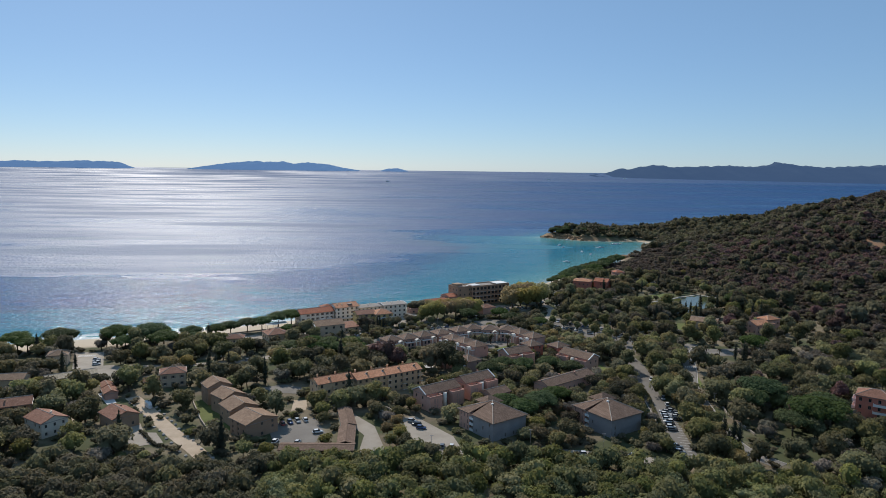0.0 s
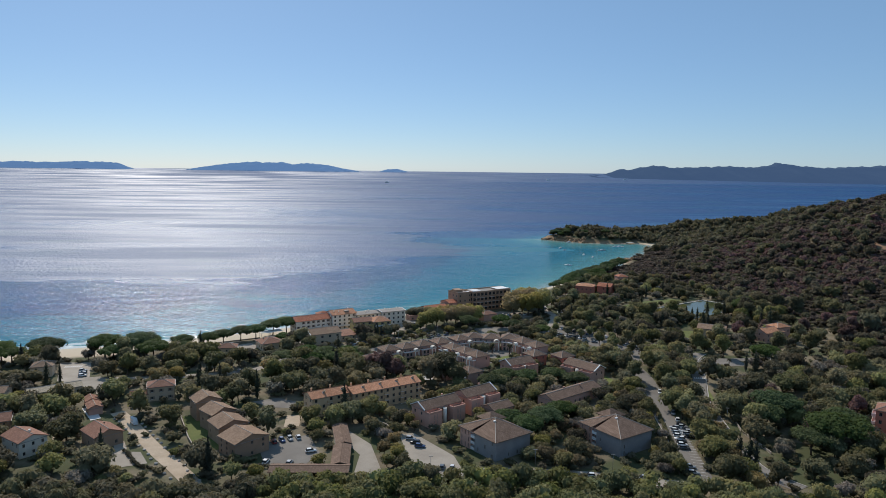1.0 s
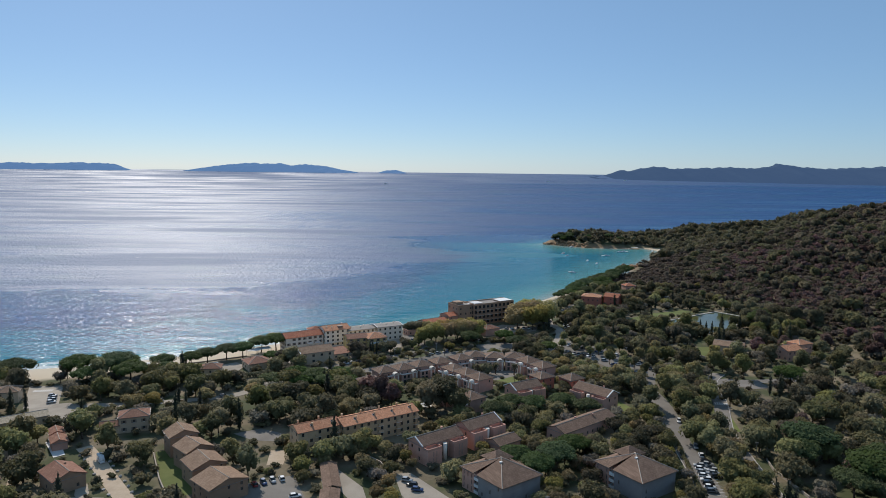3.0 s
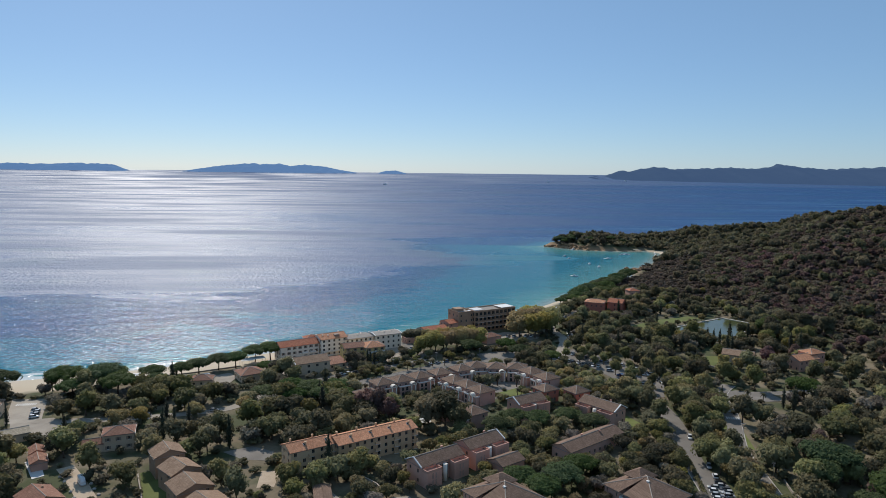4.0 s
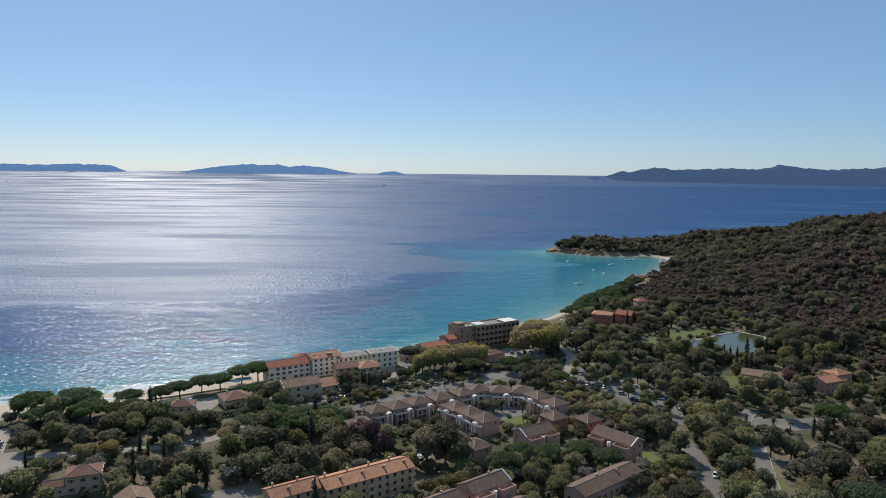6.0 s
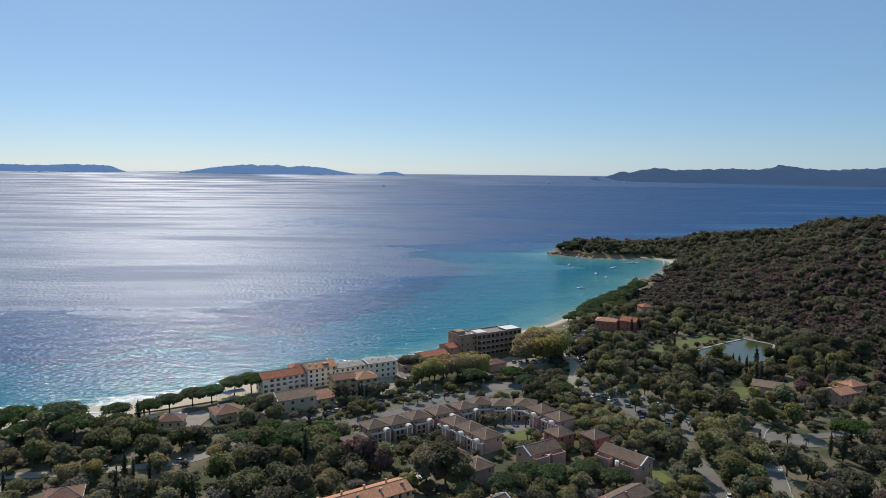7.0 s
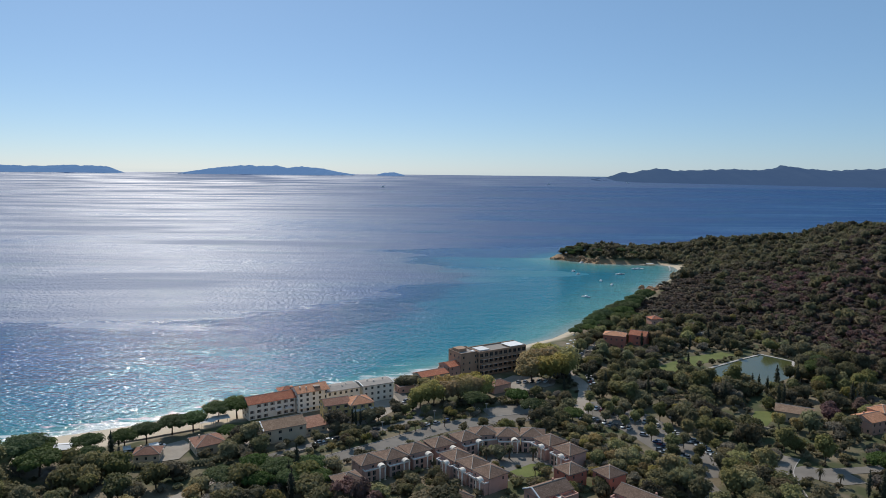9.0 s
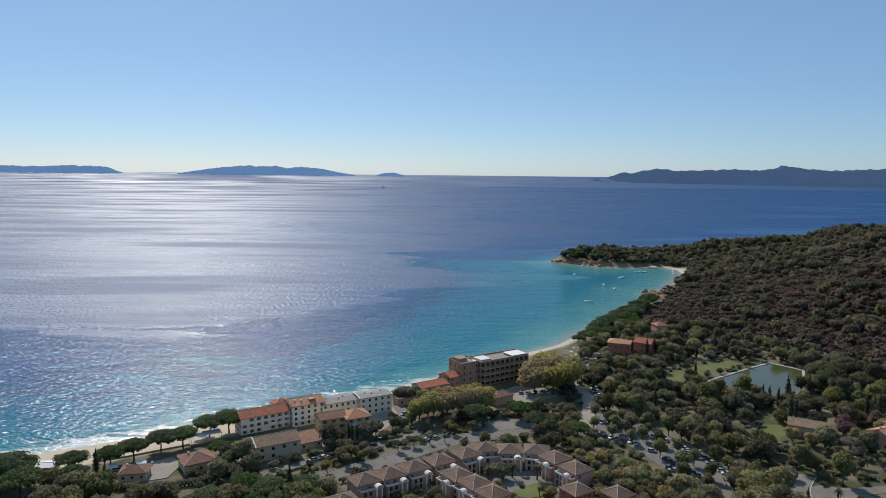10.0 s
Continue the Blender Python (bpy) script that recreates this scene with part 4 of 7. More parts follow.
def patch(name, pts, material, label, category, lift=0.08, clear=0.5, kind="structure"):
    """A paved, sandy or grassy area with a straight-sided outline."""
    bm = bmesh.new()
    bm.faces.new([bm.verts.new((x, y, 0)) for x, y in pts])
    bmesh.ops.triangulate(bm, faces=bm.faces)
    bmesh.ops.subdivide_edges(bm, edges=bm.edges, cuts=5, use_grid_fill=True)
    co = np.array([v.co[:2] for v in bm.verts])
    for v, z in zip(bm.verts, height(co[:, 0], co[:, 1])):
        v.co.z = z + lift
    bmesh.ops.recalc_face_normals(bm, faces=bm.faces)
    if sum(f.normal.z for f in bm.faces) < 0:
        bmesh.ops.reverse_faces(bm, faces=bm.faces)
    xs, ys = [p[0] for p in pts], [p[1] for p in pts]
    for x in np.arange(min(xs), max(xs), 2.5):
        for y in np.arange(min(ys), max(ys), 2.5):
            if in_poly(x, y, pts):
                OPEN.append((x, y, 1.6 + clear))
    return tagged(new(name, mesh_of(name, bm, material)), label, category, kind=kind)


A, PV = M["asphalt"], M["paving"]
_, P, N = ribbon("road_avenue", [(89, 238), (91, 257), (93.5, 284), (96.5, 317), (102, 350), (103.5, 372), (101, 396)], 8.2, A,
                 "grey asphalt avenue with parking bays", "road", 0.12)
kerbs(P, N, 8.2, 1)
# painted bays along the avenue
for i in range(16):
    y = 243 + i * 2.6
    x = float(np.interp(y, (240, 257, 284, 317), (87, 91, 94.5, 98.5))) + 2.1
    bm = bmesh.new()
    box(bm, -1.9, 1.9, -0.07, 0.07, -0.03, 0.012)
    o = tagged(new("bay_marking", mesh_of("bay_marking", bm, M["marking"])), "white painted parking bay line", "road marking", "bay lines of the avenue", "structure")
    o.matrix_world = pose(x, y, gz(x, y) + 0.125, 0, 0, -14)
for zx, zy, za, zn in ((131.6, 364.5, -12, 6), (-199, 373, 12, 9)):
    for i in range(zn):
        bm = bmesh.new()
        box(bm, -0.28, 0.28, -1.6, 1.6, -0.03, 0.012)
        o = tagged(new("crossing_stripe", mesh_of("crossing_stripe", bm, M["marking"])), "white painted stripe of a zebra crossing", "road marking", "crossing stripes", "structure")
        o.matrix_world = pose(zx, zy, gz(zx, zy) + 0.125, 0, 0, za) @ pose((i - (zn - 1) / 2) * 1.0, 0, 0)
_, P, N = ribbon("road_hillside", [(150, 415), (139, 401), (132, 366), (119, 327), (114, 285), (112, 262), (113, 250), (121, 239)], 6.4, A,
                 "grey asphalt side road at the foot of the hill", "road", 0.10)
kerbs(P, N, 6.4, 1)
ribbon("road_link", [(133, 404), (157, 400), (185, 404), (205, 412)], 6.0, A, "short grey asphalt link road", "road", 0.14)
_, P, N = ribbon("road_square", [(-62, 398), (-50, 407), (-40, 415), (-22, 429), (-8, 442), (6, 452), (30, 459), (50, 465), (70, 472)], 10.5, A,
                 "wide grey asphalt street lined with young trees", "road", 0.10)
kerbs(P, N, 10.5, 1)
ribbon("road_beach", [(-84, 404), (-69, 416), (-49, 434), (-28, 446), (-13, 458), (-13, 470), (-21, 481), (-29, 505)], 6.0, A,
       "narrow asphalt street behind the seafront houses", "road", 0.14)
ribbon("road_cove", [(68, 470), (76, 495), (80, 518), (74, 541), (76, 562), (96, 590), (122, 640)], 7.0, PV, "pale road leading to the cove", "road", 0.13)
ribbon("road_gardens", [(-182, 351), (-148, 354), (-124, 361), (-101, 369), (-94, 386), (-84, 404)], 5.5, PV, "pale street between gardens", "road", 0.13)
ribbon("road_front", [(-30, 240), (-8, 246), (20, 249), (35, 249), (58, 246), (84, 240)], 6.0, PV, "pale lane in front of the apartment blocks", "road", 0.15)
ribbon("track", [(-142, 304), (-132, 293), (-119, 277), (-104, 259), (-89, 243), (-78, 228)], 6.0, M["track"], "pale dirt track with stones along it", "track", 0.12)
ribbon("garden_path", [(-172, 300), (-166, 290), (-158, 284), (-150, 276), (-148, 266)], 3.6, M["track"], "dirt drive between houses", "track", 0.12, 0.4)
patch("pavement_car_park", [(60, 470), (72, 486), (84, 488), (103, 467), (114, 440), (120, 414), (110, 394), (97, 392), (93, 420), (84, 446), (68, 456)], A,
      "large asphalt car park between trees", "car park", 0.09)
patch("pavement_lot", [(-72, 272), (-54, 281), (-46, 263), (-50, 251), (-64, 252)], A, "asphalt parking lot beside the tan houses", "car park", 0.09)
patch("pavement_drive", [(-46, 287), (-40, 288), (-28, 272), (-22, 250), (-24, 240), (-31, 243), (-31, 262)], PV, "pale concrete drive beside the carport", "driveway", 0.08)
patch("pavement_forecourt", [(-18, 283), (-12, 284), (4, 262), (8, 246), (-9, 244)], PV, "pale forecourt with parking bays", "car park", 0.09)
patch("pavement_beach_square", [(-210, 380), (-194, 382), (-179, 351), (-193, 347)], PV, "pale square by the beach", "square", 0.09)
patch("pavement_terrace", [(-121, 404), (-114, 407), (-113, 421), (-120, 428), (-129, 420)], PV, "pale tiled terrace of the beach restaurant", "terrace", 0.25)
patch("pavement_garden_yard", [(-88, 320), (-78, 326), (-68, 321), (-66, 312), (-78, 313)], A, "asphalt yard behind the tan houses", "yard", 0.07)
patch("pavement_white_terrace", [(-159.7, 307.9), (-156.5, 311.8), (-145.4, 296.5), (-148.2, 293.5)], M["canvas"], "white paved terrace between garden houses", "terrace", 0.14)
patch("pavement_pad", [(-127.5, 271.2), (-124.0, 272.2), (-119.6, 265.1), (-119.5, 259.0), (-123.7, 263.2)], PV, "pale concrete pad beside a tan villa", "yard", 0.10)
patch("gravel_yard", [(-68, 303), (-61, 303), (-60, 290), (-66, 289)], M["track"], "patch of pale gravel beside the parking lot", "yard", 0.07)
patch("pavement_junction", [(133, 398), (150, 406), (165, 401), (168, 390), (158, 388), (146, 395), (138, 387)], A,
      "asphalt junction with a turning place", "road", 0.12)
patch("pavement_parking", [(-192, 350), (-176, 356), (-164, 344), (-157, 326), (-162, 326), (-170, 336), (-186, 340)], PV, "pale parking place with painted lines near the beach", "car park", 0.085)
patch("pavement_villa", [(-124, 262), (-113, 262), (-106, 252), (-117, 247)], PV, "pale paved yard of a villa", "yard", 0.09)
patch("pavement_hotel", [(36, 498), (62, 516), (66, 528), (40, 535), (26, 518)], PV, "pale paved hotel yard", "yard", 0.08)
patch("pavement_roundabout", [(22, 462), (46, 468), (50, 478), (34, 482), (18, 474)], A, "asphalt turning place", "road", 0.08)
patch("lawn_villa", [(-112, 300), (-104, 304), (-88, 276), (-84, 266), (-91, 262), (-100, 276)], M["lawn"], "bright green lawn beside the tan houses", "lawn", 0.06)
patch("lawn_pond", [(136, 540), (150, 552), (196, 586), (190, 594), (160, 580), (134, 556)], M["lawn"], "green lawn above the pond", "lawn", 0.06)
patch("lawn_avenue", [(72, 372), (84, 366), (90, 350), (84, 346), (74, 358)], M["lawn"], "small green lawn beside the red house", "lawn", 0.06)
patch("lawn_house", [(156, 452), (164, 462), (170, 474), (160, 474), (153, 462)], M["lawn"], "small bright lawn in front of a villa", "lawn", 0.06)
patch("lawn_hillside", [(122, 370), (130, 350), (126, 328), (122, 330), (119, 350)], M["lawn"], "green verge beside the road", "lawn", 0.06)
patch("lawn_square", [(-26, 470), (-20, 466), (-18, 474), (-24, 480)], M["lawn"], "small green lawn on the square", "lawn", 0.16)
patch("pavement_seafront", [(-100, 440), (-90, 422), (-60, 436), (-36, 454), (-20, 484), (-26, 500), (-50, 474), (-84, 452)], PV, "pale paved yards behind the seafront houses", "yard", 0.05, 0.0)
patch("court", [(8, 396), (22, 388), (44, 398), (46, 408), (38, 417), (22, 417), (12, 412)], A, "paved court between the terraced houses", "court", 0.07, 0.0)
patch("court_garden", [(30, 392), (42, 396), (45, 404), (36, 406), (26, 398)], M["lawn"], "green planted bed in the court", "lawn", 0.12, 0.0)

# ---------------------------------------------------------------- houses of the residence
RES = "mauve-rendered terraced house with a taupe hip roof"
res_rows = [(-37.5, 376.5, 33), (-32.0, 394.5, 33), (-22.7, 399.8, 33), (-13.5, 406.6, 33), (-3.2, 413.2, 33), (8.1, 420.6, 33),
            (16.6, 426.6, 12), (27.2, 425.0, 2), (38.6, 424.6, -8), (45.2, 416.8, -55), (52.0, 406.5, -55),
            (4.2, 399.6, -52), (10.6, 392.6, -52), (17.1, 384.3, -52), (2.6, 363.5, -52), (11.8, 353.4, -52)]
for i, (x, y, a) in enumerate(res_rows):
    r = house(x, y, 10.0, 9.6, a, 6.3, "hip", 2.35, "mauve", "tile_taupe", RES, "terraced house", "terraced_house", 2, "terraced houses of the residence",
              0.9, 1.35, 3.0, 0.3, over=0.55, seed=i)
    # roof terrace with white coping and the vaulted porch on the court side
    bm = bmesh.new()
    box(bm, -4.6, 4.6, -4.8 - 2.2, -4.8, -1, 4.6)
    part("terrace", bm, M["mauve"], r)
    cp = bmesh.new()
    box(cp, -4.7, 4.7, -4.8 - 2.3, -4.8 - 2.05, 4.6, 5.1)
    box(cp, -4.7, -4.45, -4.8 - 2.05, -4.8, 4.6, 5.1)
    box(cp, 4.45, 4.7, -4.8 - 2.05, -4.8, 4.6, 5.1)
    part("coping", cp, M["trim"], r, "white coping")
    for dx in (-2.9, -0.6):
        for z0 in (0.1, 2.5):
            fm, pm, sm, _ = window_meshes(1.3, 1.8)
            wo = part("window", fm, None, r)
            wo.matrix_basis = pose(dx, -7.03, z0)
            part("pane", pm, None, wo)
    if i in (1, 2, 3, 4, 5, 7, 9, 10, 11, 12, 13):
        portico(r, 2.4, -6.9, 0, 5.3, 2.3)
# end houses in red
for x, y, a in ((49.1, 388.0, 33), (63.9, 385.3, 33)):
    house(x, y, 9.2, 8.8, a, 6.0, "hip", 2.3, "red", "tile_taupe", "red-rendered end house with a taupe hip roof", "terraced house", "terraced_house", 2,
          "end houses of the residence", 0.9, 1.35, 3.2, 0.3)


def bargeboards(parent, w, d, h, rise, sx, over=0.45):
    """White boards along the edge of a gable."""
    bm = bmesh.new()
    D = d / 2 + over
    for sy in (-1, 1):
        v = []
        for x in (0, 0.5):
            for (y, z) in ((sy * D, 0.05), (0, rise + 0.05), (0, rise + 0.45), (sy * D, 0.45)):
                v.append(bm.verts.new((sx * (w / 2 + over - 0.1) + (x - 0.25), y, z)))
        for q in ((0, 1, 2, 3), (7, 6, 5, 4), (0, 4, 5, 1), (1, 5, 6, 2), (2, 6, 7, 3), (3, 7, 4, 0)):
            bm.faces.new([v[k] for k in q])
    part("bargeboard", bm, M["trim"], parent, "white bargeboards").matrix_basis = pose(0, 0, h)


def gabled_block(x, y, w, ang, label, ends, wall="pink", h=6.9, d=9.0):
    r = house(x, y, w, d, ang, h, "gable", 2.4, wall, "tile_taupe", label, "apartment block", "apartment_block", 2, "pink apartment blocks", 1.0, 1.4, 3.6, 0.25,
              chimneys=((w * 0.2, 1.2, 1.6),))
    for sx in ends:
        bargeboards(r, w, d, h, 2.4, sx)
    # projecting bays with a walled roof terrace, and a glazed stair between them
    for cx in (-w / 2 + 3.4, w / 2 - 3.4):
        bm = bmesh.new()
        box(bm, cx - 3.4, cx + 3.4, -d / 2 - 3.2, -d / 2, -1, h - 1.2)
        part("bay", bm, M[wall], r)
        cp = bmesh.new()
        for x0, x1, y0, y1 in ((cx - 3.4, cx + 3.4, -d / 2 - 3.2, -d / 2 - 2.95), (cx - 3.4, cx - 3.15, -d / 2 - 2.95, -d / 2), (cx + 3.15, cx + 3.4, -d / 2 - 2.95, -d / 2)):
            box(cp, x0, x1, y0, y1, h - 1.2, h - 0.35)
            box(cp, x0 - 0.04, x1 + 0.04, y0 - 0.04, y1 + 0.04, h - 0.35, h - 0.25)
        part("parapet", cp, M[wall], r)
        for k, dx in enumerate((-1.2, 1.2)):
            for fl in range(2):
                fm, pm, sm, _ = window_meshes(0.55, 1.9)
                wo = part("window", fm, None, r)
                wo.matrix_basis = pose(cx + dx * 0.6, -d / 2 - 3.2, 0.8 + fl * 2.6)
                part("pane", pm, None, wo)
    bm = bmesh.new()
    cyl(bm, 0, -d / 2 - 1.3, -1, h - 0.5, 0.85, n=14)
    part("stair_drum", bm, M["white"], r, "white round stair drum")
    for sx in (-1, 1):
        bm = bmesh.new()
        box(bm, sx * 1.7 - 0.75, sx * 1.7 + 0.75, -d / 2 - 0.06, -d / 2 + 0.02, 0.2, h - 1.0)
        part("stair_glass", bm, M["glass"], r)
    take(x + math.sin(radians(ang)) * 5, y - math.cos(radians(ang)) * 5, w, 5, ang)
    return r


PK = "pink-rendered apartment block with a taupe gable roof and terraces"
gabled_block(-3.4, 301.4, 19.4, 39.5, PK, (-1,))
gabled_block(13.5, 316.3, 17.0, 39.5, PK, (1,), h=7.3)
gabled_block(37.5, 368.0, 15.5, 33, PK, (-1,))
gabled_block(71.0, 361.5, 18.8, -47, PK, (1,))
r = house(57.8, 326.4, 33.0, 9.5, 40.5, 4.6, "gable", 2.0, "pink", "tile_taupe", "long pink-rendered row with a low taupe roof", "row house", "row_house", 1,
          "", 1.0, 1.4, 3.2, 0.2, chimneys=((-3, 1, 1.2), (6, -1, 1.2)))
house(23.0, 305.0, 11.0, 8.0, 39, 4.6, "gable", 1.8, "pink", "tile_taupe", "small pink annex with a taupe roof", "annex", "annex", 1, "", 1.0, 1.3, 3.2, 0.3)


def hip_block(x, y, ang, label):
    """A block under one great hipped roof, from its front eaves corner x, y: a grey front, a pink rear wing, a slot of balconies between them."""
    ux, uy, vx, vy = math.cos(radians(ang)), math.sin(radians(ang)), -math.sin(radians(ang)), math.cos(radians(ang))

    def at(a, b):
        return x + a * ux + b * vx, y + a * uy + b * vy
    over, w, d1, gap, d2, h = 0.65, 17.4, 12.0, 2.4, 6.2, 7.2
    r = house(*at(over + w / 2, over + d1 / 2), w, d1, ang, h, "bare", 0, "grey", "tile_taupe", label, "apartment block", "apartment_block", 3,
              "hipped apartment blocks", 0.6, 1.5, 3.3, 0.82)
    wing = house(*at(over + w / 2, over + d1 + gap + d2 / 2), w, d2, ang, h, "bare", 0, "pink", "tile_taupe", "pink rear wing of a hip-roofed apartment block",
                 "apartment block", "apartment_wing", 3, "hipped apartment blocks", 0.5, 1.8, 1.5, 0.1, z=r.matrix_world.translation.z)
    bm = bmesh.new()
    box(bm, -w / 2 + 2.0, w / 2 - 1.0, d1 / 2 + 0.01, d1 / 2 + gap - 0.01, -1, h - 0.3)
    part("link", bm, M["mauve"], r)
    for fl in range(3):
        balcony(r, -w / 2 + 1.9, d1 / 2 + gap / 2, 3, gap - 0.1, 1.9, 0.3 + fl * 2.3)
    # the roof: a pyramid over both fronts, its balcony side parted by the slot
    W, y0, y1 = w / 2 + over, -d1 / 2 - over, d1 / 2 + gap + d2 + over
    top = (0.0, (y0 + y1) / 2, 4.5)
    F, R, B, L = (-W, y0, 0), (W, y0, 0), (W, y1, 0), (-W, y1, 0)

    def up(y, k):
        return (-W + W * k, y + (top[1] - y) * k, top[2] * k)
    s0, s1 = d1 / 2 + 0.3, d1 / 2 + gap - 0.3
    polys = [(F, R, top), (R, B, top), (B, L, top), (F, top, up(s0, 0.72), (-W, s0, 0)), (top, L, (-W, s1, 0), up(s1, 0.72))]
    polys[3], polys[4] = polys[3][::-1], polys[4][::-1]
    roof = part("roof", tiled([tuple(p) for p in polys], 0.24), M["tile_taupe"], r)
    roof.matrix_basis = pose(0, 0, h)
    part("ridge_cap", caps_bm(polys[:4] + [(L, top)], 0.24), M["mortar"], roof, "pale mortared ridge tiles")
    part("upper_roof", roof_bm("hip", 8.0, 7.0, 2.2, 0.4)[0], M["tile_taupe"], roof).matrix_basis = pose(2.2, top[1] + 4.6, 2.9)
    part("vent", chimney_bm(0.7, 0.1), M["trim"], roof, "white roof vent").matrix_basis = pose(-1.6, top[1] - 1.6, 3.6)
    part("gutter", gutter_bm(w, d1 + gap + d2, over), M["steel"], r).matrix_basis = pose(0, (gap + d2) / 2, h)
    return wing


HB = "grey and pink apartment block under a taupe hip roof"
hip_block(65.5, 261.5, 35, HB)
hip_block(19.0, 256.4, 38, HB)

# long salmon building in two stepped parts
SAL = "long ochre-rendered apartment building with a salmon tiled roof"
for x, y, w, d, n in ((-51.6, 308.6, 17.6, 9.4, 4), (-28.6, 321.4, 34.2, 10.4, 8)):
    r = house(x, y, w, d, 34.5, 8.3, "gable", 1.9, "ochre", "tile_salmon", SAL, "apartment building", "apartment_building", 3, "salmon-roofed buildings", 1.15, 1.45, 2.9,
              0.05, over=0.5, cap="tile_salmon",
              chimneys=[(-w / 2 + (i + 0.5) * w / n, (1.6, -2.4)[i % 2], (1.6, 1.0)[i % 2]) for i in range(n)])
    for i in range(n // 2):
        bm = bmesh.new()
        box(bm, -0.45, 0.45, -0.6, 0.6, 0, 0.1)
        box(bm, -0.38, 0.38, -0.53, 0.53, 0.1, 0.14, 1)
        o = part("skylight", mesh_of("skylight", bm, [M["trim"], M["glass"]]), None, r)
        o.matrix_basis = pose(-w / 2 + (i + 0.7) * 2 * w / n, -2.3, 8.3 + 1.15 + 0.25, 20, 0, 0)
        # stair bays: recessed tall windows
        for fl in range(3):
            balcony(r, -w / 2 + (i + 0.9) * 2 * w / n, -d / 2, 0, 2.2, 1.0, 0.2 + fl * 2.77, "ochre")

# stepped tan houses beside the lawn
for i, (x, y, h, w, d, a) in enumerate(((-75.0, 264.5, 6.0, 12.0, 14.0, -43), (-85.0, 277.5, 6.5, 11.0, 12.0, -50),
                                        (-93.0, 289.0, 7.2, 10.5, 10.5, -43), (-102.5, 301.5, 7.8, 9.5, 10.5, -54))):
    house(x, y, w, d, a, h, "gable", 2.3, "brownwall", "tile_tan", "tan-rendered town house with a tan tiled gable roof", "town house", "town_house", 3,
          "stepped tan town houses", 0.95, 1.25, 3.4, 0.35, over=0.4, cap="mortar", seed=i)

# carport in two wings
def carport(x, y, w, d, ang, bays):
    r = root("carport", x, y, ang, "low open carport with a taupe tiled roof", "carport", "carports by the drive")
    take(x, y, w, d, ang, 1.0)
    bm, polys, th = roof_bm("gable", w, d, 0.9, 0.3)
    ro = part("roof", bm, M["tile_taupe"], r)
    ro.matrix_basis = pose(0, 0, 2.5)
    part("ridge_cap", caps_bm(polys, th, 0.1), M["tile_taupe"], ro)
    for i in range(bays + 1):
        for sy in (-1, 1):
            bm = bmesh.new()
            box(bm, -0.12, 0.12, -0.12, 0.12, -0.5, 2.52)
            part("post", bm, M["wood"], r).matrix_basis = pose(-w / 2 + 0.3 + i * (w - 0.6) / bays, sy * (d / 2 - 0.2), 0)
    bm = bmesh.new()
    box(bm, -w / 2, w / 2, d / 2 - 0.05, d / 2 + 0.1, -0.5, 2.3)
    part("back_wall", bm, M["white"], r)


carport(-46.0, 244.0, 27.0, 6.6, 2, 9)
carport(-37.0, 256.0, 17.0, 6.2, 96, 6)
carport(-40.0, 276.0, 20.0, 5.6, 104, 7)

# villas on the -x side
house(-156.0, 261.5, 13.0, 10.0, -33, 6.0, "gable", 2.0, "white", "tile_brown", "pale grey villa with a brown tiled gable roof", "villa", "villa", 2, "villas among the trees", 0.9, 1.3, 3.0, 0.2, chimneys=((2, 1, 1.2),))
house(-131.5, 270.5, 12.5, 10.5, -41, 4.8, "gable", 2.3, "brownwall", "tile_brown", "low tan villa with a brown gable roof", "villa", "villa", 1, "villas among the trees", 1.0, 1.3, 3.5, 0.3, chimneys=((-3, 2, 0.8),))
house(-180.5, 280.0, 13.0, 10.0, 28, 5.2, "gable", 2.2, "brownwall", "tile_brown", "tan villa with a brown tiled gable roof", "villa", "villa", 2, "villas among the trees", 0.9, 1.2, 3.2, 0.25, chimneys=((-3, -2, 1.0),))
house(-208.0, 318.0, 17.0, 9.0, 12, 4.2, "gable", 1.9, "beige", "tile_tan", "low beige house with a tan tiled roof", "house", "villa", 1, "villas among the trees", 1.0, 1.2, 3.4, 0.3)
house(-182.0, 326.0, 22.0, 8.0, 38, 3.4, "gable", 1.5, "beige", "tile_cream", "long low beige building with a pale tiled roof", "building", "low_building", 1, "", 1.1, 1.2, 3.4, 0.2)
house(-206.0, 357.5, 9.5, 9.0, 20, 5.4, "hip", 2.0, "beige", "tile_tan", "beige house with a tan hip roof near the beach", "house", "villa", 2, "villas among the trees", 0.9, 1.2, 3.0, 0.2)
house(-139.5, 320.0, 7.0, 6.0, 22, 3.4, "gable", 1.5, "beige", "tile_brown", "low beige annex with a brown tiled roof", "annex", "annex", 1, "", 0.9, 1.1, 3.0, 0.3)
house(-131.5, 325.0, 11.5, 9.5, 22, 6.4, "hip", 2.0, "beige", "tile_brown", "beige villa with a brown hip roof", "villa", "villa", 2, "villas among the trees", 0.9, 1.3, 2.8, 0.1, shutters=True)
house(-152.0, 304.0, 8.0, 5.5, -55, 3.0, "gable", 1.4, "pink", "tile_brown", "small pink shed with a brown tiled roof", "shed", "garden_house", 1, "garden houses", 0.9, 1.1, 3.0, 0.3)
house(-158.0, 313.0, 7.0, 5.0, -55, 2.8, "gable", 1.3, "pink", "tile_brown", "small pink shed with a brown tiled roof", "shed", "garden_house", 1, "garden houses", 0.9, 1.1, 3.0, 0.3)

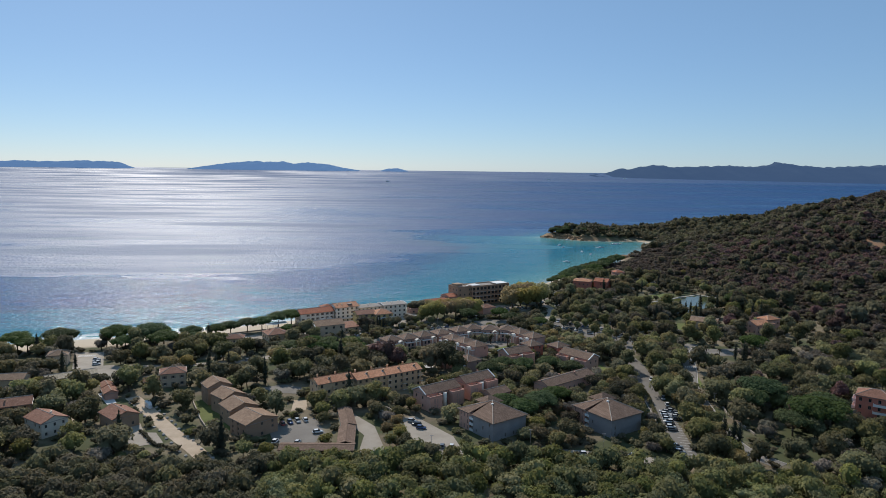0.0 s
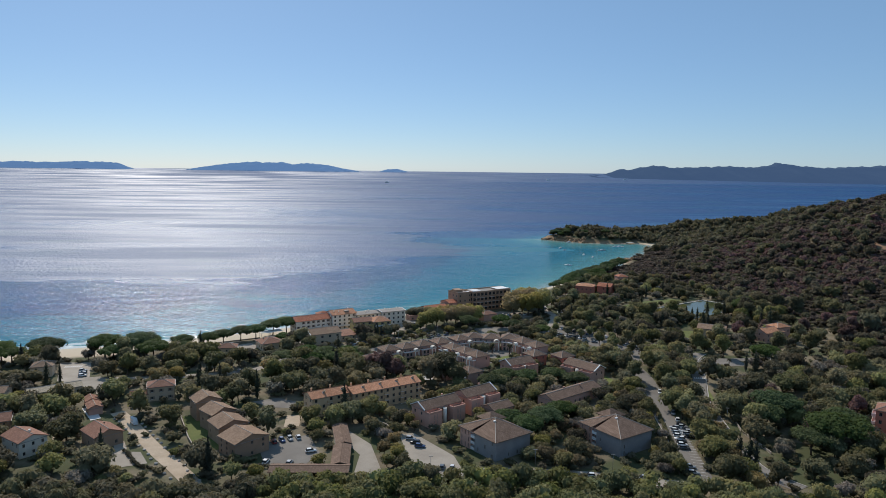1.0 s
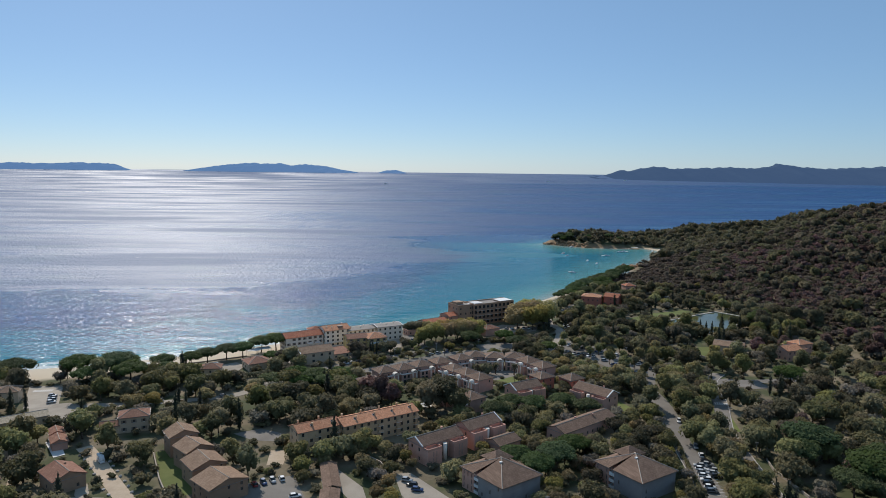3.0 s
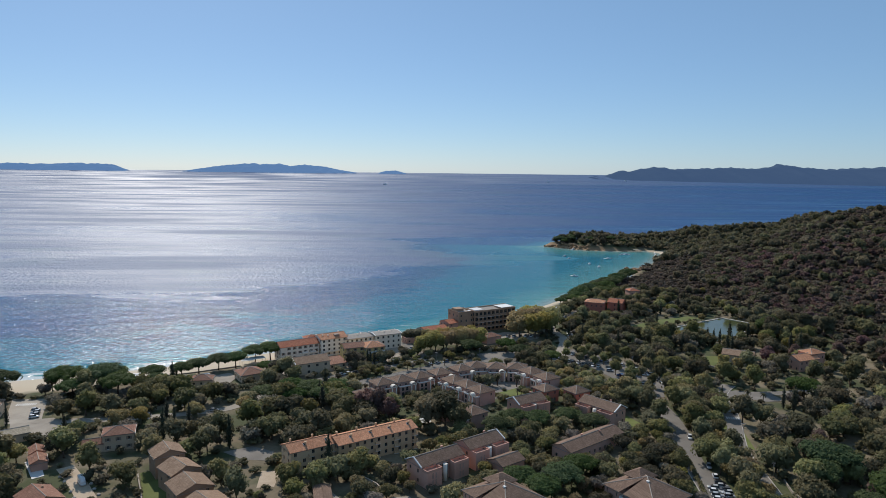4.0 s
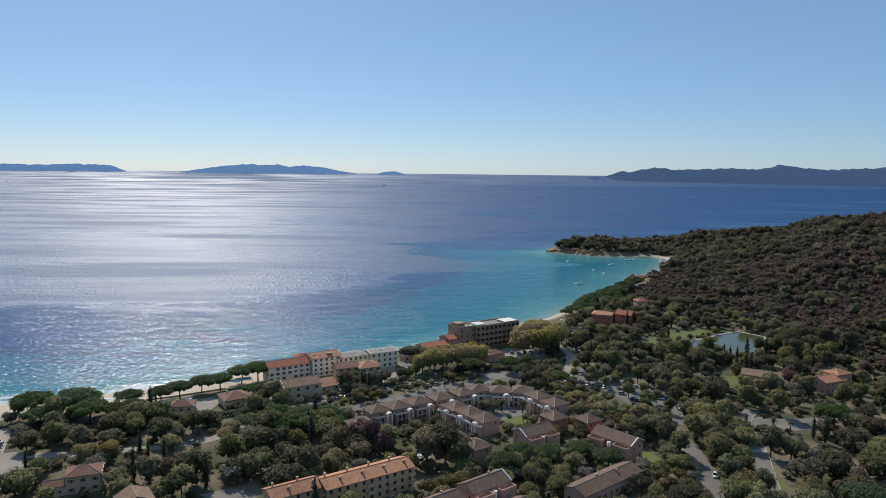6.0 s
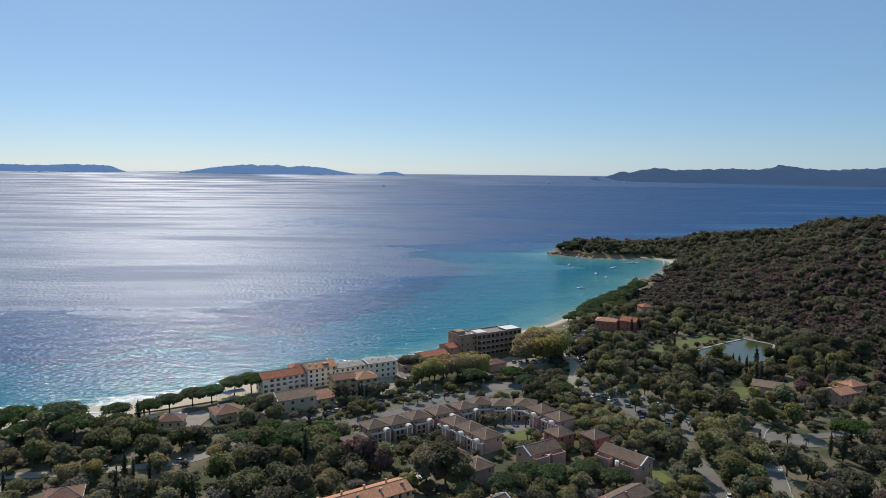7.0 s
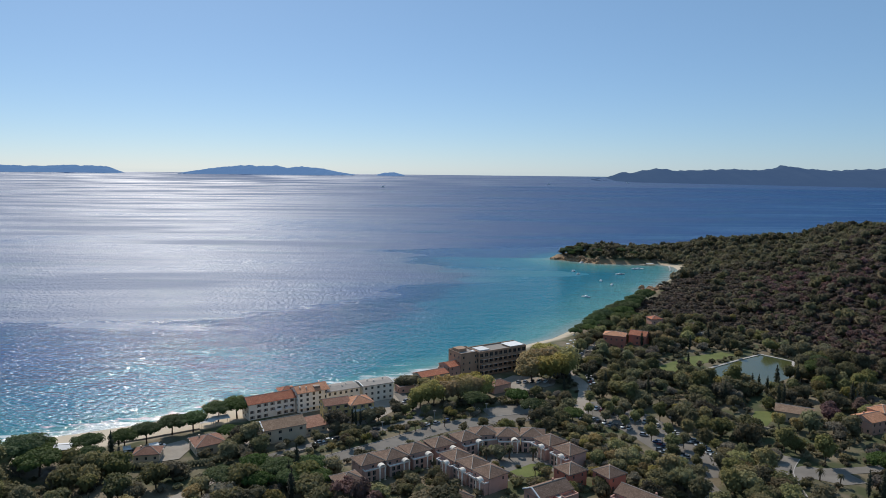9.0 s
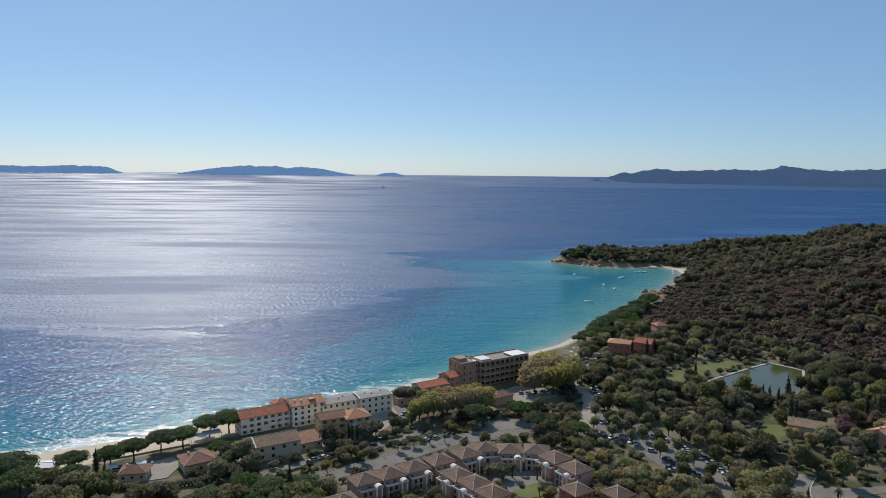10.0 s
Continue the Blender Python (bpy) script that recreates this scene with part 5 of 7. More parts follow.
# seafront
SF = "seafront houses"
r = house(-39.6, 490.6, 17.6, 11.0, 29, 9.2, "gable", 0.7, "white", "flatroof", "white three-storey seafront block with a low grey roof", "apartment block", "seafront_block", 3, SF, 1.3, 1.5, 2.9, 0.03,
          over=0.35, cap=None, chimneys=((-4, 1, .3), (-1, -1, .3), (5, 1, .3)))
bargeboards(r, 17.6, 11.0, 9.2, 0.7, 1, 0.35)
bargeboards(r, 17.6, 11.0, 9.2, 0.7, -1, 0.35)
house(-57.4, 482.0, 18.4, 11.6, 31, 9.0, "gable", 0.7, "white", "flatroof", "white three-storey seafront block with a low grey roof", "apartment block", "seafront_block", 3, SF, 1.3, 1.5, 2.9, 0.03,
      over=0.35, cap=None, chimneys=((-5, 1, .3), (1, -1, .3), (4, 1, .3)))
r = house(-71.9, 474.8, 16.8, 12.0, 33, 10.4, "gable", 2.2, "white", "tile_salmon", "white four-storey seafront house with an orange tiled roof", "apartment house", "seafront_house", 4, SF, 1.3, 1.5, 3.0, 0.03,
          cap="tile_salmon", chimneys=((-6, -2, 1.0), (-3, -3, 0.8), (6, 2, 1.2)))
for fl in range(2):
    balcony(r, 0, -6.0, 0, 15.0, 1.3, 0.3 + fl * 2.6)
# no hollow here: the loggia's shade is a solid box in dark paint
bm = bmesh.new()
box(bm, 1.0, 4.2, -4.2, -1.8, 10.6, 12.4)
part("dormer_recess", bm, M["shutter"], r, "solid dark box painted as the shade in a roof loggia")
r = house(-90.6, 464.9, 24.0, 11.0, 33, 8.2, "gable", 2.5, "white", "tile_red", "white three-storey seafront house with a red tiled roof", "house", "seafront_house", 3, SF, 1.0, 1.5, 2.9, 0.1, shutters=True)
for k in (3.0, 8.0):
    balcony(r, k, -5.5, 0, 3.2, 1.2, 3.6)
house(-84.0, 475.0, 8.0, 7.0, 33, 10.2, "hip", 1.6, "white", "tile_red", "small white tower house with a red hip roof", "house", "seafront_tower", 3, "", 0.9, 1.2, 3.0, 0.2)
r = house(-76.8, 433.7, 19.6, 13.0, 31, 6.4, "gable", 2.6, "beige", "tile_tan", "large beige house with a tan gable roof", "house", "gabled_house", 2, SF, 1.5, 1.5, 4.4, 0.2, over=0.35)
bargeboards(r, 19.6, 13.0, 6.4, 2.5, -1, 0.3)
house(-56.0, 459.0, 12.6, 10.0, 26, 8.4, "gable", 2.0, "yellow", "tile_brown", "yellow-rendered house with a brown tiled roof", "house", "yellow_house", 3, SF, 1.0, 1.4, 3.2, 0.15, shutters=True, margin=1.2)
r = house(-44.6, 461.4, 12.0, 12.0, 28, 8.4, "hip", 2.6, "yellow", "tile_salmon", "yellow-rendered house with an orange hip roof and a balcony", "house", "yellow_house", 3, SF, 1.0, 1.4, 3.0, 0.1, shutters=True, margin=1.2)
balcony(r, 0, -6.0, 0, 10.5, 1.4, 5.6)
house(-64.2, 443.6, 10.5, 10.0, 33, 2.9, "shed", 1.5, "beige", "tile_brown", "low annex with a brown tiled lean-to roof", "annex", "annex", 1, "", 1.2, 1.2, 3.0, 0.2, margin=1.2)
house(-9.8, 518.5, 18.0, 10.5, 34, 6.2, "gable", 1.8, "beige", "tile_red", "beige seafront house with a red tiled roof", "house", "seafront_house", 2, SF, 1.0, 1.3, 3.0, 0.15, chimneys=((6.5, 1.5, 1.2),))
house(3.4, 531.0, 13.0, 11.0, 38, 8.4, "gable", 2.0, "pink", "tile_red", "pink seafront house with a red tiled roof", "house", "seafront_house", 3, SF, 0.9, 1.3, 3.0, 0.2)
house(-24.0, 503.0, 9.0, 7.0, 28, 3.0, "flat", 0, "pink", "flatroof", "low flat-roofed pink pavilion on the seafront", "pavilion", "pavilion", 1, "", 1.2, 1.3, 3.0, 0.2)

# hotel
HT = "brown four-storey hotel with a flat roof and terraces"
r = house(30.7, 547.0, 36.0, 13.5, 33, 14.4, "flat", 0, "brownwall", "flatroof", HT, "hotel", "hotel", 4, "", 2.3, 2.3, 3.3, 0.0, cap=None)
for fl in range(1, 4):
    for k in range(5):
        balcony(r, -13.2 + k * 6.6, -6.75, 0, 6.5, 1.7, fl * 3.6 - 0.1, "brownwall")
bm = bmesh.new()
box(bm, 6.0, 16.5, -5.8, 3.0, 14.7, 15.4)
box(bm, 5.7, 16.8, -6.3, 3.3, 15.4, 15.6, 1)
part("penthouse", mesh_of("penthouse", bm, [M["brownwall"], M["trim"]]), None, r, "rooftop storey with a white slab")
bm = bmesh.new()
box(bm, -15.5, -8.0, -3.5, 4.5, 14.7, 15.2)
part("skylight", bm, M["trim"], r)
r = house(9.8, 536.5, 13.0, 13.5, 33, 14.8, "flat", 0, "brownwall", "flatroof", "brown stair wing of the hotel with a flat roof", "hotel", "hotel_wing", 4, "", 1.2, 1.6, 3.6, 0.3)
bm = bmesh.new()
box(bm, -4.5, 1.5, -1.0, 5.0, 14.9, 16.6)
box(bm, -4.7, 1.7, -1.2, 5.2, 16.6, 16.8)
part("lift_house", bm, M["brownwall"], r)
bm = bmesh.new()
box(bm, 3.5, 6.0, -5.0, -2.0, 14.9, 15.4)
part("rooftop_pool_cover", bm, M["canvas"], r, "white canvas cover")
house(28.5, 505.5, 12.0, 9.0, 36, 4.4, "hip", 2.0, "pink", "tile_brown", "small pink house with a brown hip roof", "house", "pink_house", 1, "", 0.9, 1.3, 2.8, 0.2)

# houses by the cove, the pond and the hill
house(120.0, 611.0, 15.0, 12.0, -20, 8.4, "hip", 2.0, "red", "tile_salmon", "brick-red house with a salmon hip roof", "house", "cove_house", 2, "houses by the cove", 1.0, 1.4, 3.0, 0.15)
house(139.0, 617.0, 12.0, 11.0, -30, 7.0, "gable", 2.6, "red", "tile_red", "brick-red house with a steep orange roof", "house", "cove_house", 2, "houses by the cove", 1.0, 1.4, 3.0, 0.2)
house(165.0, 667.0, 9.5, 9.5, 10, 8.4, "hip", 2.2, "pink", "tile_red", "pink villa with a red hip roof", "villa", "cove_house", 2, "houses by the cove", 1.0, 1.4, 3.0, 0.2)
house(196.0, 640.0, 14.0, 6.0, 40, 2.8, "gable", 0.8, "steel", "flatroof", "grey shed with a low roof", "shed", "shed", 1, "", 1.0, 1.0, 3.0, 0.4)
house(174.4, 462.0, 17.0, 11.5, -28, 4.9, "gable", 2.1, "beige", "tile_tan", "beige villa with a pale tiled roof in the trees", "villa", "villa", 1, "villas below the hill", 1.0, 1.3, 3.4, 0.25)
house(205.0, 449.0, 15.5, 11.0, 24, 6.2, "gable", 2.3, "pink", "tile_salmon", "pink villa with a salmon tiled roof below the hill", "villa", "villa", 2, "villas below the hill", 1.0, 1.4, 3.2, 0.2, chimneys=((-4, 1.5, 1.4),))
house(214.0, 455.0, 11.0, 9.0, 24, 8.2, "hip", 2.0, "pink", "tile_salmon", "upper wing of a pink villa with a salmon hip roof", "villa", "villa", 2, "villas below the hill", 1.0, 1.4, 3.2, 0.2)
r = house(186.0, 292.0, 14.0, 11.0, -36, 9.6, "hip", 2.4, "red", "tile_brown", "red-rendered house with a brown hip roof and white balconies", "house", "red_house", 3, "", 1.1, 1.6, 3.2, 0.1)
for fl in range(1, 3):
    balcony(r, 3.0, -5.5, 0, 7.0, 1.6, fl * 3.2)
    balcony(r, -7.0, 0.0, 3, 7.0, 1.6, fl * 3.2)
house(-105.8, 418.5, 12.6, 12.6, 34, 4.0, "hip", 2.6, "beige", "tile_brown", "beach restaurant with a brown hip roof", "restaurant", "beach_restaurant", 1, "beach restaurant", 1.3, 1.5, 3.0, 0.15, chimneys=((-3, 2, 1.2),))
house(-127.6, 408.0, 10.6, 8.6, 11, 3.2, "hip", 2.0, "beige", "tile_brown", "beach house with a brown hip roof", "house", "beach_house", 1, "beach restaurant", 1.0, 1.3, 3.0, 0.2, chimneys=((-3, 1, 0.8),))
house(-168.0, 414.5, 8.0, 7.0, 10, 2.2, "gable", 0.7, "wood", "canvas", "wooden beach hut with a pale canvas roof", "beach hut", "beach_hut", 1, "", 1.0, 1.0, 2.6, 0.2)

# ---------------------------------------------------------------- pond
POND = [(146, 530), (161, 549), (195, 575), (214, 588), (228, 571), (210, 536), (180, 512), (150, 502), (141, 510)]
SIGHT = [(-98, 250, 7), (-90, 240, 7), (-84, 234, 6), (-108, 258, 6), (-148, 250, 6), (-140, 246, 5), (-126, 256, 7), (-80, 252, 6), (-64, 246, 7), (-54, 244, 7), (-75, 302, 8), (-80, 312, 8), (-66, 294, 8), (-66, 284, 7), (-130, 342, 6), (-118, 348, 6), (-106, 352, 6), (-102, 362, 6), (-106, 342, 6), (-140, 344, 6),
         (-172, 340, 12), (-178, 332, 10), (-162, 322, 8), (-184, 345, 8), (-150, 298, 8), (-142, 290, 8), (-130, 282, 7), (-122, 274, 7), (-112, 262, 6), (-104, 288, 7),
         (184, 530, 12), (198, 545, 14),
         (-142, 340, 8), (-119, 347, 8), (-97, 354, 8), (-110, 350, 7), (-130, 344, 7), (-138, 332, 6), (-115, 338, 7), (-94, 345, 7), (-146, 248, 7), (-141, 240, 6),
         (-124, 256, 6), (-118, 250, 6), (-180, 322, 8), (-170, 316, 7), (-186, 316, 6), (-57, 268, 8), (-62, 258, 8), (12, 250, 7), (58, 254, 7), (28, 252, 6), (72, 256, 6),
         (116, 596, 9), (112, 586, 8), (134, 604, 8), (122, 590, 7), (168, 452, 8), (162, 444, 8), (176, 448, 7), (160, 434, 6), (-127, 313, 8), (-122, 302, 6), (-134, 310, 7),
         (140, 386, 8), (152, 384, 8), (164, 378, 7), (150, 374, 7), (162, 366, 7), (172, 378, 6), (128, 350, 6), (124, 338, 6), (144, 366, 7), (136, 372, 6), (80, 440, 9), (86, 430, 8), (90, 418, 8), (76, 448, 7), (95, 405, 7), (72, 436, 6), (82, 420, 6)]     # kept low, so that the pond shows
patch("water_pond", POND, M["pond"], "still dark green garden pond", "pond", 0.05, 1.0)
for (ax, ay), (bx, by) in zip(POND[:6], POND[1:6]):
    bm = bmesh.new()
    ln = math.hypot(bx - ax, by - ay)
    n = int(ln / 2.2)
    for i in range(n):
        j = random.uniform(-0.06, 0.06)
        box(bm, i * ln / n + 0.03, (i + 1) * ln / n - 0.03, -0.8 + j, 0.8 + j, -0.6, 0.42 + random.uniform(-0.05, 0.06))
    o = tagged(new("pond_wall", mesh_of("pond_wall", bm, M["kerb"])), "pale stone wall round the pond", "wall", kind="structure")
    o.matrix_world = pose(ax, ay, gz(ax, ay), 0, 0, math.degrees(math.atan2(by - ay, bx - ax)))
for x, y, ln in ((138, 528, 8), (128, 540, 9)):
    bm = bmesh.new()
    for i in range(8):
        box(bm, i * ln / 8 + 0.03, (i + 1) * ln / 8 - 0.03, -0.9, 0.9, 0.2, 0.32)
    box(bm, 0.1, ln - 0.1, -0.8, -0.6, -0.5, 0.2)
    box(bm, 0.1, ln - 0.1, 0.6, 0.8, -0.5, 0.2)
    o = tagged(new("landing", mesh_of("landing", bm, M["stone"])), "pale plank landing at the pond", "landing", "landings at the pond")
    o.matrix_world = pose(x, y, gz(x, y), 0, 0, 25)


# ---------------------------------------------------------------- cars and boats
def loft(bm, sections, mi=0, close=True):
    """Skin over cross-sections with equal numbers of points."""
    rings = [[bm.verts.new(p) for p in s] for s in sections]
    n = len(rings[0])
    for a, b in zip(rings, rings[1:]):
        for i in range(n):
            f = bm.faces.new((a[i], a[(i + 1) % n], b[(i + 1) % n], b[i]))
            f.material_index, f.smooth = mi, True
    if close:
        bm.faces.new(rings[0][::-1]).material_index = mi
        bm.faces.new(rings[-1]).material_index = mi


def car_proto(colour, label, van=False):
    r = tagged(new("camper_van" if van else "car"), label, "camper van" if van else "car", "parked cars")
    L, W, H = (5.6, 2.0, 2.7) if van else (4.2, 1.75, 1.46)
    bm = bmesh.new()
    secs = []
    prof = ((-0.5, 0.62, 0.80), (-0.47, 0.78, 0.94), (-0.2, 0.88, 1.0), (0.2, 0.86, 1.0), (0.42, 0.74, 0.95), (0.5, 0.55, 0.80))
    for k, top, wd in prof:
        w, t = W / 2 * wd, top * (1.35 if van else 1.0)
        secs.append([(L * k, -w, 0.28), (L * k, -w * 1.02, 0.6), (L * k, -w * 0.94, t), (L * k, w * 0.94, t), (L * k, w * 1.02, 0.6), (L * k, w, 0.28)])
    loft(bm, secs)
    part("body", bm, M["car_" + colour], r)
    bm = bmesh.new()
    cab = ((-0.46, 0.0), (-0.36, 0.95), (0.02, 1.0), (0.24, 0.08)) if not van else ((-0.49, 0.9), (-0.3, 1.0), (0.3, 1.0), (0.44, 0.1))
    z0 = 0.82 if not van else 1.1
    secs = []
    for k, q in cab:
        t, w = z0 + (H - z0) * q, W / 2 * (0.92 - 0.16 * q)
        secs.append([(L * k, -W / 2 * 0.92, z0), (L * k, -w, t), (L * k, w, t), (L * k, W / 2 * 0.92, z0)])
    loft(bm, secs)
    part("glasshouse", bm, M["glass"] if not van else M["car_white"], r, "dark car windows" if not van else "")
    bm = bmesh.new()
    w = W / 2 * 0.74
    box(bm, L * -0.35, L * 0.03, -w, w, H - 0.015, H + 0.02)
    part("roof", bm, M["car_" + colour], r)
    wm = bmesh.new()
    for s, ww in ((0.31, 0.1), (0.19, 0.115)):
        n = 12
        a, b = ([wm.verts.new((s * math.cos(2 * math.pi * i / n), y, s * math.sin(2 * math.pi * i / n))) for i in range(n)] for y in (-ww, ww))
        for i in range(n):
            wm.faces.new((a[i], a[(i + 1) % n], b[(i + 1) % n], b[i])).material_index = int(s < 0.3)
        wm.faces.new(a).material_index = int(s < 0.3)
        wm.faces.new(b[::-1]).material_index = int(s < 0.3)
    wme = mesh_of("wheel", wm, [M["rubber"], M["steel"]])
    for sx in (-0.31, 0.31):
        for sy in (-1, 1):
            part("wheel", wme, None, r).matrix_basis = pose(L * sx, sy * (W / 2 - 0.1), 0.31)
    return r


CARS = {c: car_proto(c, lab) for c, lab in (("white", "white car parked under trees"), ("silver", "silver car parked under trees"), ("grey", "dark grey car parked under trees"),
                                            ("black", "black car parked under trees"), ("blue", "dark blue car parked under trees"), ("red", "red car parked under trees"))}
ROOFS = ["white", "silver", "grey", "white", "white", "silver", "blue", "silver", "white", "red", "black", "silver"]
used = set()
spots = []
crnd = random.Random(5)


def row(x0, y0, x1, y1, n, head, miss=0.2, lift=0.13):
    for i in range(n):
        if crnd.random() > miss:
            k = (i + 0.5) / n
            spots.append((x0 + (x1 - x0) * k, y0 + (y1 - y0) * k, head + crnd.uniform(-4, 4) + 180 * crnd.randrange(2), lift))


row(92.2, 270, 96.6, 300, 10, -12, 0.25)
row(88.0, 247, 89.5, 262, 3, -12, 0.6)
row(99.5, 300, 104.5, 350, 12, 80, 0.5)
row(98.4, 282, 99.6, 300, 7, -12, 0.2)
row(66, 462, 92, 445, 10, 60, 0.15)
row(74, 478, 104, 450, 12, 60, 0.1)
row(94, 425, 99, 400, 9, -10, 0.2)
row(112, 436, 117, 414, 8, -10, 0.2)
row(-70, 270, -56, 278, 5, 120, 0.2)
row(-66, 254, -53, 253, 3, 80, 0.4)
row(-50, 262, -48, 274, 3, 15, 0.2)
row(-14, 279, -8, 268, 3, -10, 0.3)
row(-2, 252, 5, 249, 2, 80, 0.2)
row(30, 247, 78, 244, 8, 0, 0.5, 0.17)
row(-190, 366, -184, 354, 4, 20, 0.1)
row(-146, 356, -104, 368, 6, 10, 0.5, 0.15)
row(-60, 424, -32, 444, 8, 38, 0.3, 0.16)
row(-12, 448, 2, 456, 3, 40, 0.2)
row(6, 470, 30, 478, 4, 10, 0.5)
row(72, 535, 78, 552, 4, 40, 0.1, 0.15)
row(40, 520, 60, 522, 5, 60, 0.2)
row(56, 560, 72, 575, 5, 60, 0.3)
row(80, 566, 92, 586, 8, 60, 0.15, 0.16)
row(86, 560, 100, 580, 8, 60, 0.2, 0.16)
row(84, 505, 86, 535, 9, 10, 0.2, 0.16)
row(92, 440, 104, 412, 10, -20, 0.2)
row(106, 446, 112, 424, 8, -20, 0.2)
row(-140, 412, -122, 424, 5, 30, 0.3)
row(126, 408, 150, 404, 3, 10, 0.4, 0.2)
row(-24, 486, -18, 478, 2, 60, 0.2)
for i, (x, y, hd, lf) in enumerate(spots):
    c = ROOFS[crnd.randrange(len(ROOFS))]
    m = pose(x, y, gz(x, y) + lf, 0, 0, hd)
    if c in used:
        copy_thing(CARS[c], m)
    else:
        CARS[c].matrix_world = m
        used.add(c)
    OPEN.append((x, y, 2.6))
camper = car_proto("white", "white camper van parked on the dirt track", True)
camper.matrix_world = pose(-128.5, 290.5, gz(-128.5, 290.5) + 0.14, 0, 0, -50)
OPEN.append((-128.5, 290.5, 5))


def boat(x, y, ang, L, label, mast=False):
    r = root("motor_boat" if not mast else "sailing_boat", x, y, ang, label, "boat", "boats moored in the cove", 0.0)
    bm = bmesh.new()
    W = L * 0.32
    secs = []
    for k, wd, top in ((-0.5, 0.82, 0.75), (-0.2, 1.0, 0.78), (0.15, 0.92, 0.9), (0.38, 0.5, 1.05), (0.5, 0.04, 1.15)):
        w = W / 2 * wd
        secs.append([(L * k, -w * 0.5, -0.4), (L * k, -w, 0.2), (L * k, -w * 1.05, top), (L * k, w * 1.05, top), (L * k, w, 0.2), (L * k, w * 0.5, -0.4)])
    loft(bm, secs)
    part("hull", bm, M["car_white"], r)
    bm = bmesh.new()
    secs = [[(L * k, -W * 0.3 * q, 0.78), (L * k, -W * 0.26 * q, 0.8 + h), (L * k, W * 0.26 * q, 0.8 + h), (L * k, W * 0.3 * q, 0.78)]
            for k, q, h in ((-0.15, 1, 0.9), (0.08, 1, 1.0), (0.26, 0.75, 0.1))]
    loft(bm, secs)
    part("cabin", bm, M["car_white"], r)
    bm = bmesh.new()
    box(bm, -L * 0.47, -L * 0.18, -W * 0.34, W * 0.34, 0.5, 0.79)
    part("cockpit", bm, M["trim"], r)
    if mast:
        bm = bmesh.new()
        cyl(bm, L * 0.05, 0, 0.6, L * 1.2, 0.09, 0.05, 6)
        cyl(bm, L * 0.05, 0, 1.9, 2.0, 0.06, 0.06, 6, -L * 0.4, 0)
        part("mast", bm, M["steel"], r)


for x, y, a, L, mst in ((159.6, 997.7, 60, 8.5, False), (178.2, 921.7, 75, 8.5, False), (184.5, 895, 70, 7.5, False), (213.9, 975.3, 10, 10, False),
                        (250.3, 1026.4, 165, 11, False), (244, 1022, 190, 8, False), (140.2, 816.3, -40, 8, False), (161, 972, 30, 5, False),
                        (186.0, 1082, 50, 9, False)):
    boat(x, y, a, L * 1.2, "white motor boat moored in turquoise water", mst)
for x, y in ((-330, 3600), (560, 4000), (1050, 4200)):
    r = root("far_boat", x, y, 20, "small white boat under way near the horizon", "boat", "", float(sea_height(x, y)) - 0.2)
    bm = bmesh.new()
    loft(bm, [[(k * 22, -w, -1), (k * 22, -w, 3), (k * 22, w, 3), (k * 22, w, -1)] for k, w in ((-0.5, 3), (0.2, 3), (0.5, 0.2))])
    part("hull", bm, M["car_white"], r)
    bm = bmesh.new()
    box(bm, -7, 3, -2, 2, 3, 6.5)
    part("cabin", bm, M["car_white"], r)

# pontoon in the cove
r = root("pontoon", 268, 1062, -14, "wooden pontoon with a white canopy in the cove", "jetty", "", 0.0)
bm = bmesh.new()
for i in range(40):
    box(bm, -14 + i * 0.7, -14 + i * 0.7 + 0.62, -1.4, 1.4, 0.75, 0.88)
part("deck", bm, M["wood"], r)
for i in range(6):
    for sy in (-1, 1):
        bm = bmesh.new()
        cyl(bm, 0, 0, -3, 0.75, 0.16, n=6)
        part("pile", bm, M["wood"], r).matrix_basis = pose(-12 + i * 5, sy * 1.1, 0)
bm = bmesh.new()
box(bm, 2, 12, -1.6, 1.6, 3.0, 3.12)
part("canopy", bm, M["canvas"], r)
for dx in (2.3, 11.7):
    for sy in (-1, 1):
        bm = bmesh.new()
        box(bm, dx - 0.06, dx + 0.06, sy * 1.4 - 0.06, sy * 1.4 + 0.06, 0.88, 3.0)
        part("post", bm, M["steel"], r)

# ---------------------------------------------------------------- beach and street furniture
SU = "beach sunshades"


def sunshade(x, y, s=1.0):
    r = root("sunshade", x, y, 0, "white sunshade standing on the beach", "sunshade", SU)
    bm = bmesh.new()
    cyl(bm, 0, 0, -0.3, 2.4, 0.03, n=6)
    part("pole", bm, M["steel"], r)
    bm = bmesh.new()
    n = 8
    top = bm.verts.new((0, 0, 2.55))
    ring = [bm.verts.new((1.3 * s * math.cos(2 * math.pi * i / n), 1.3 * s * math.sin(2 * math.pi * i / n), 2.0)) for i in range(n)]
    low = [bm.verts.new((1.3 * s * math.cos(2 * math.pi * i / n), 1.3 * s * math.sin(2 * math.pi * i / n), 1.85)) for i in range(n)]
    for i in range(n):
        bm.faces.new((top, ring[i], ring[(i + 1) % n]))
        bm.faces.new((ring[i], low[i], low[(i + 1) % n], ring[(i + 1) % n]))
    part("canopy", bm, M["canvas"], r)


for x, y in ((88, 600), (92, 604), (86, 608), (91, 612), (96, 610), (84, 596), (90, 620), (96, 640), (100, 636), (104, 642), (108, 648), (101, 628), (108, 632), (94, 622), (114, 652), (286, 1008), (289, 1016), (291, 1024), (293, 1032), (295, 1040)):
    sunshade(x, y)


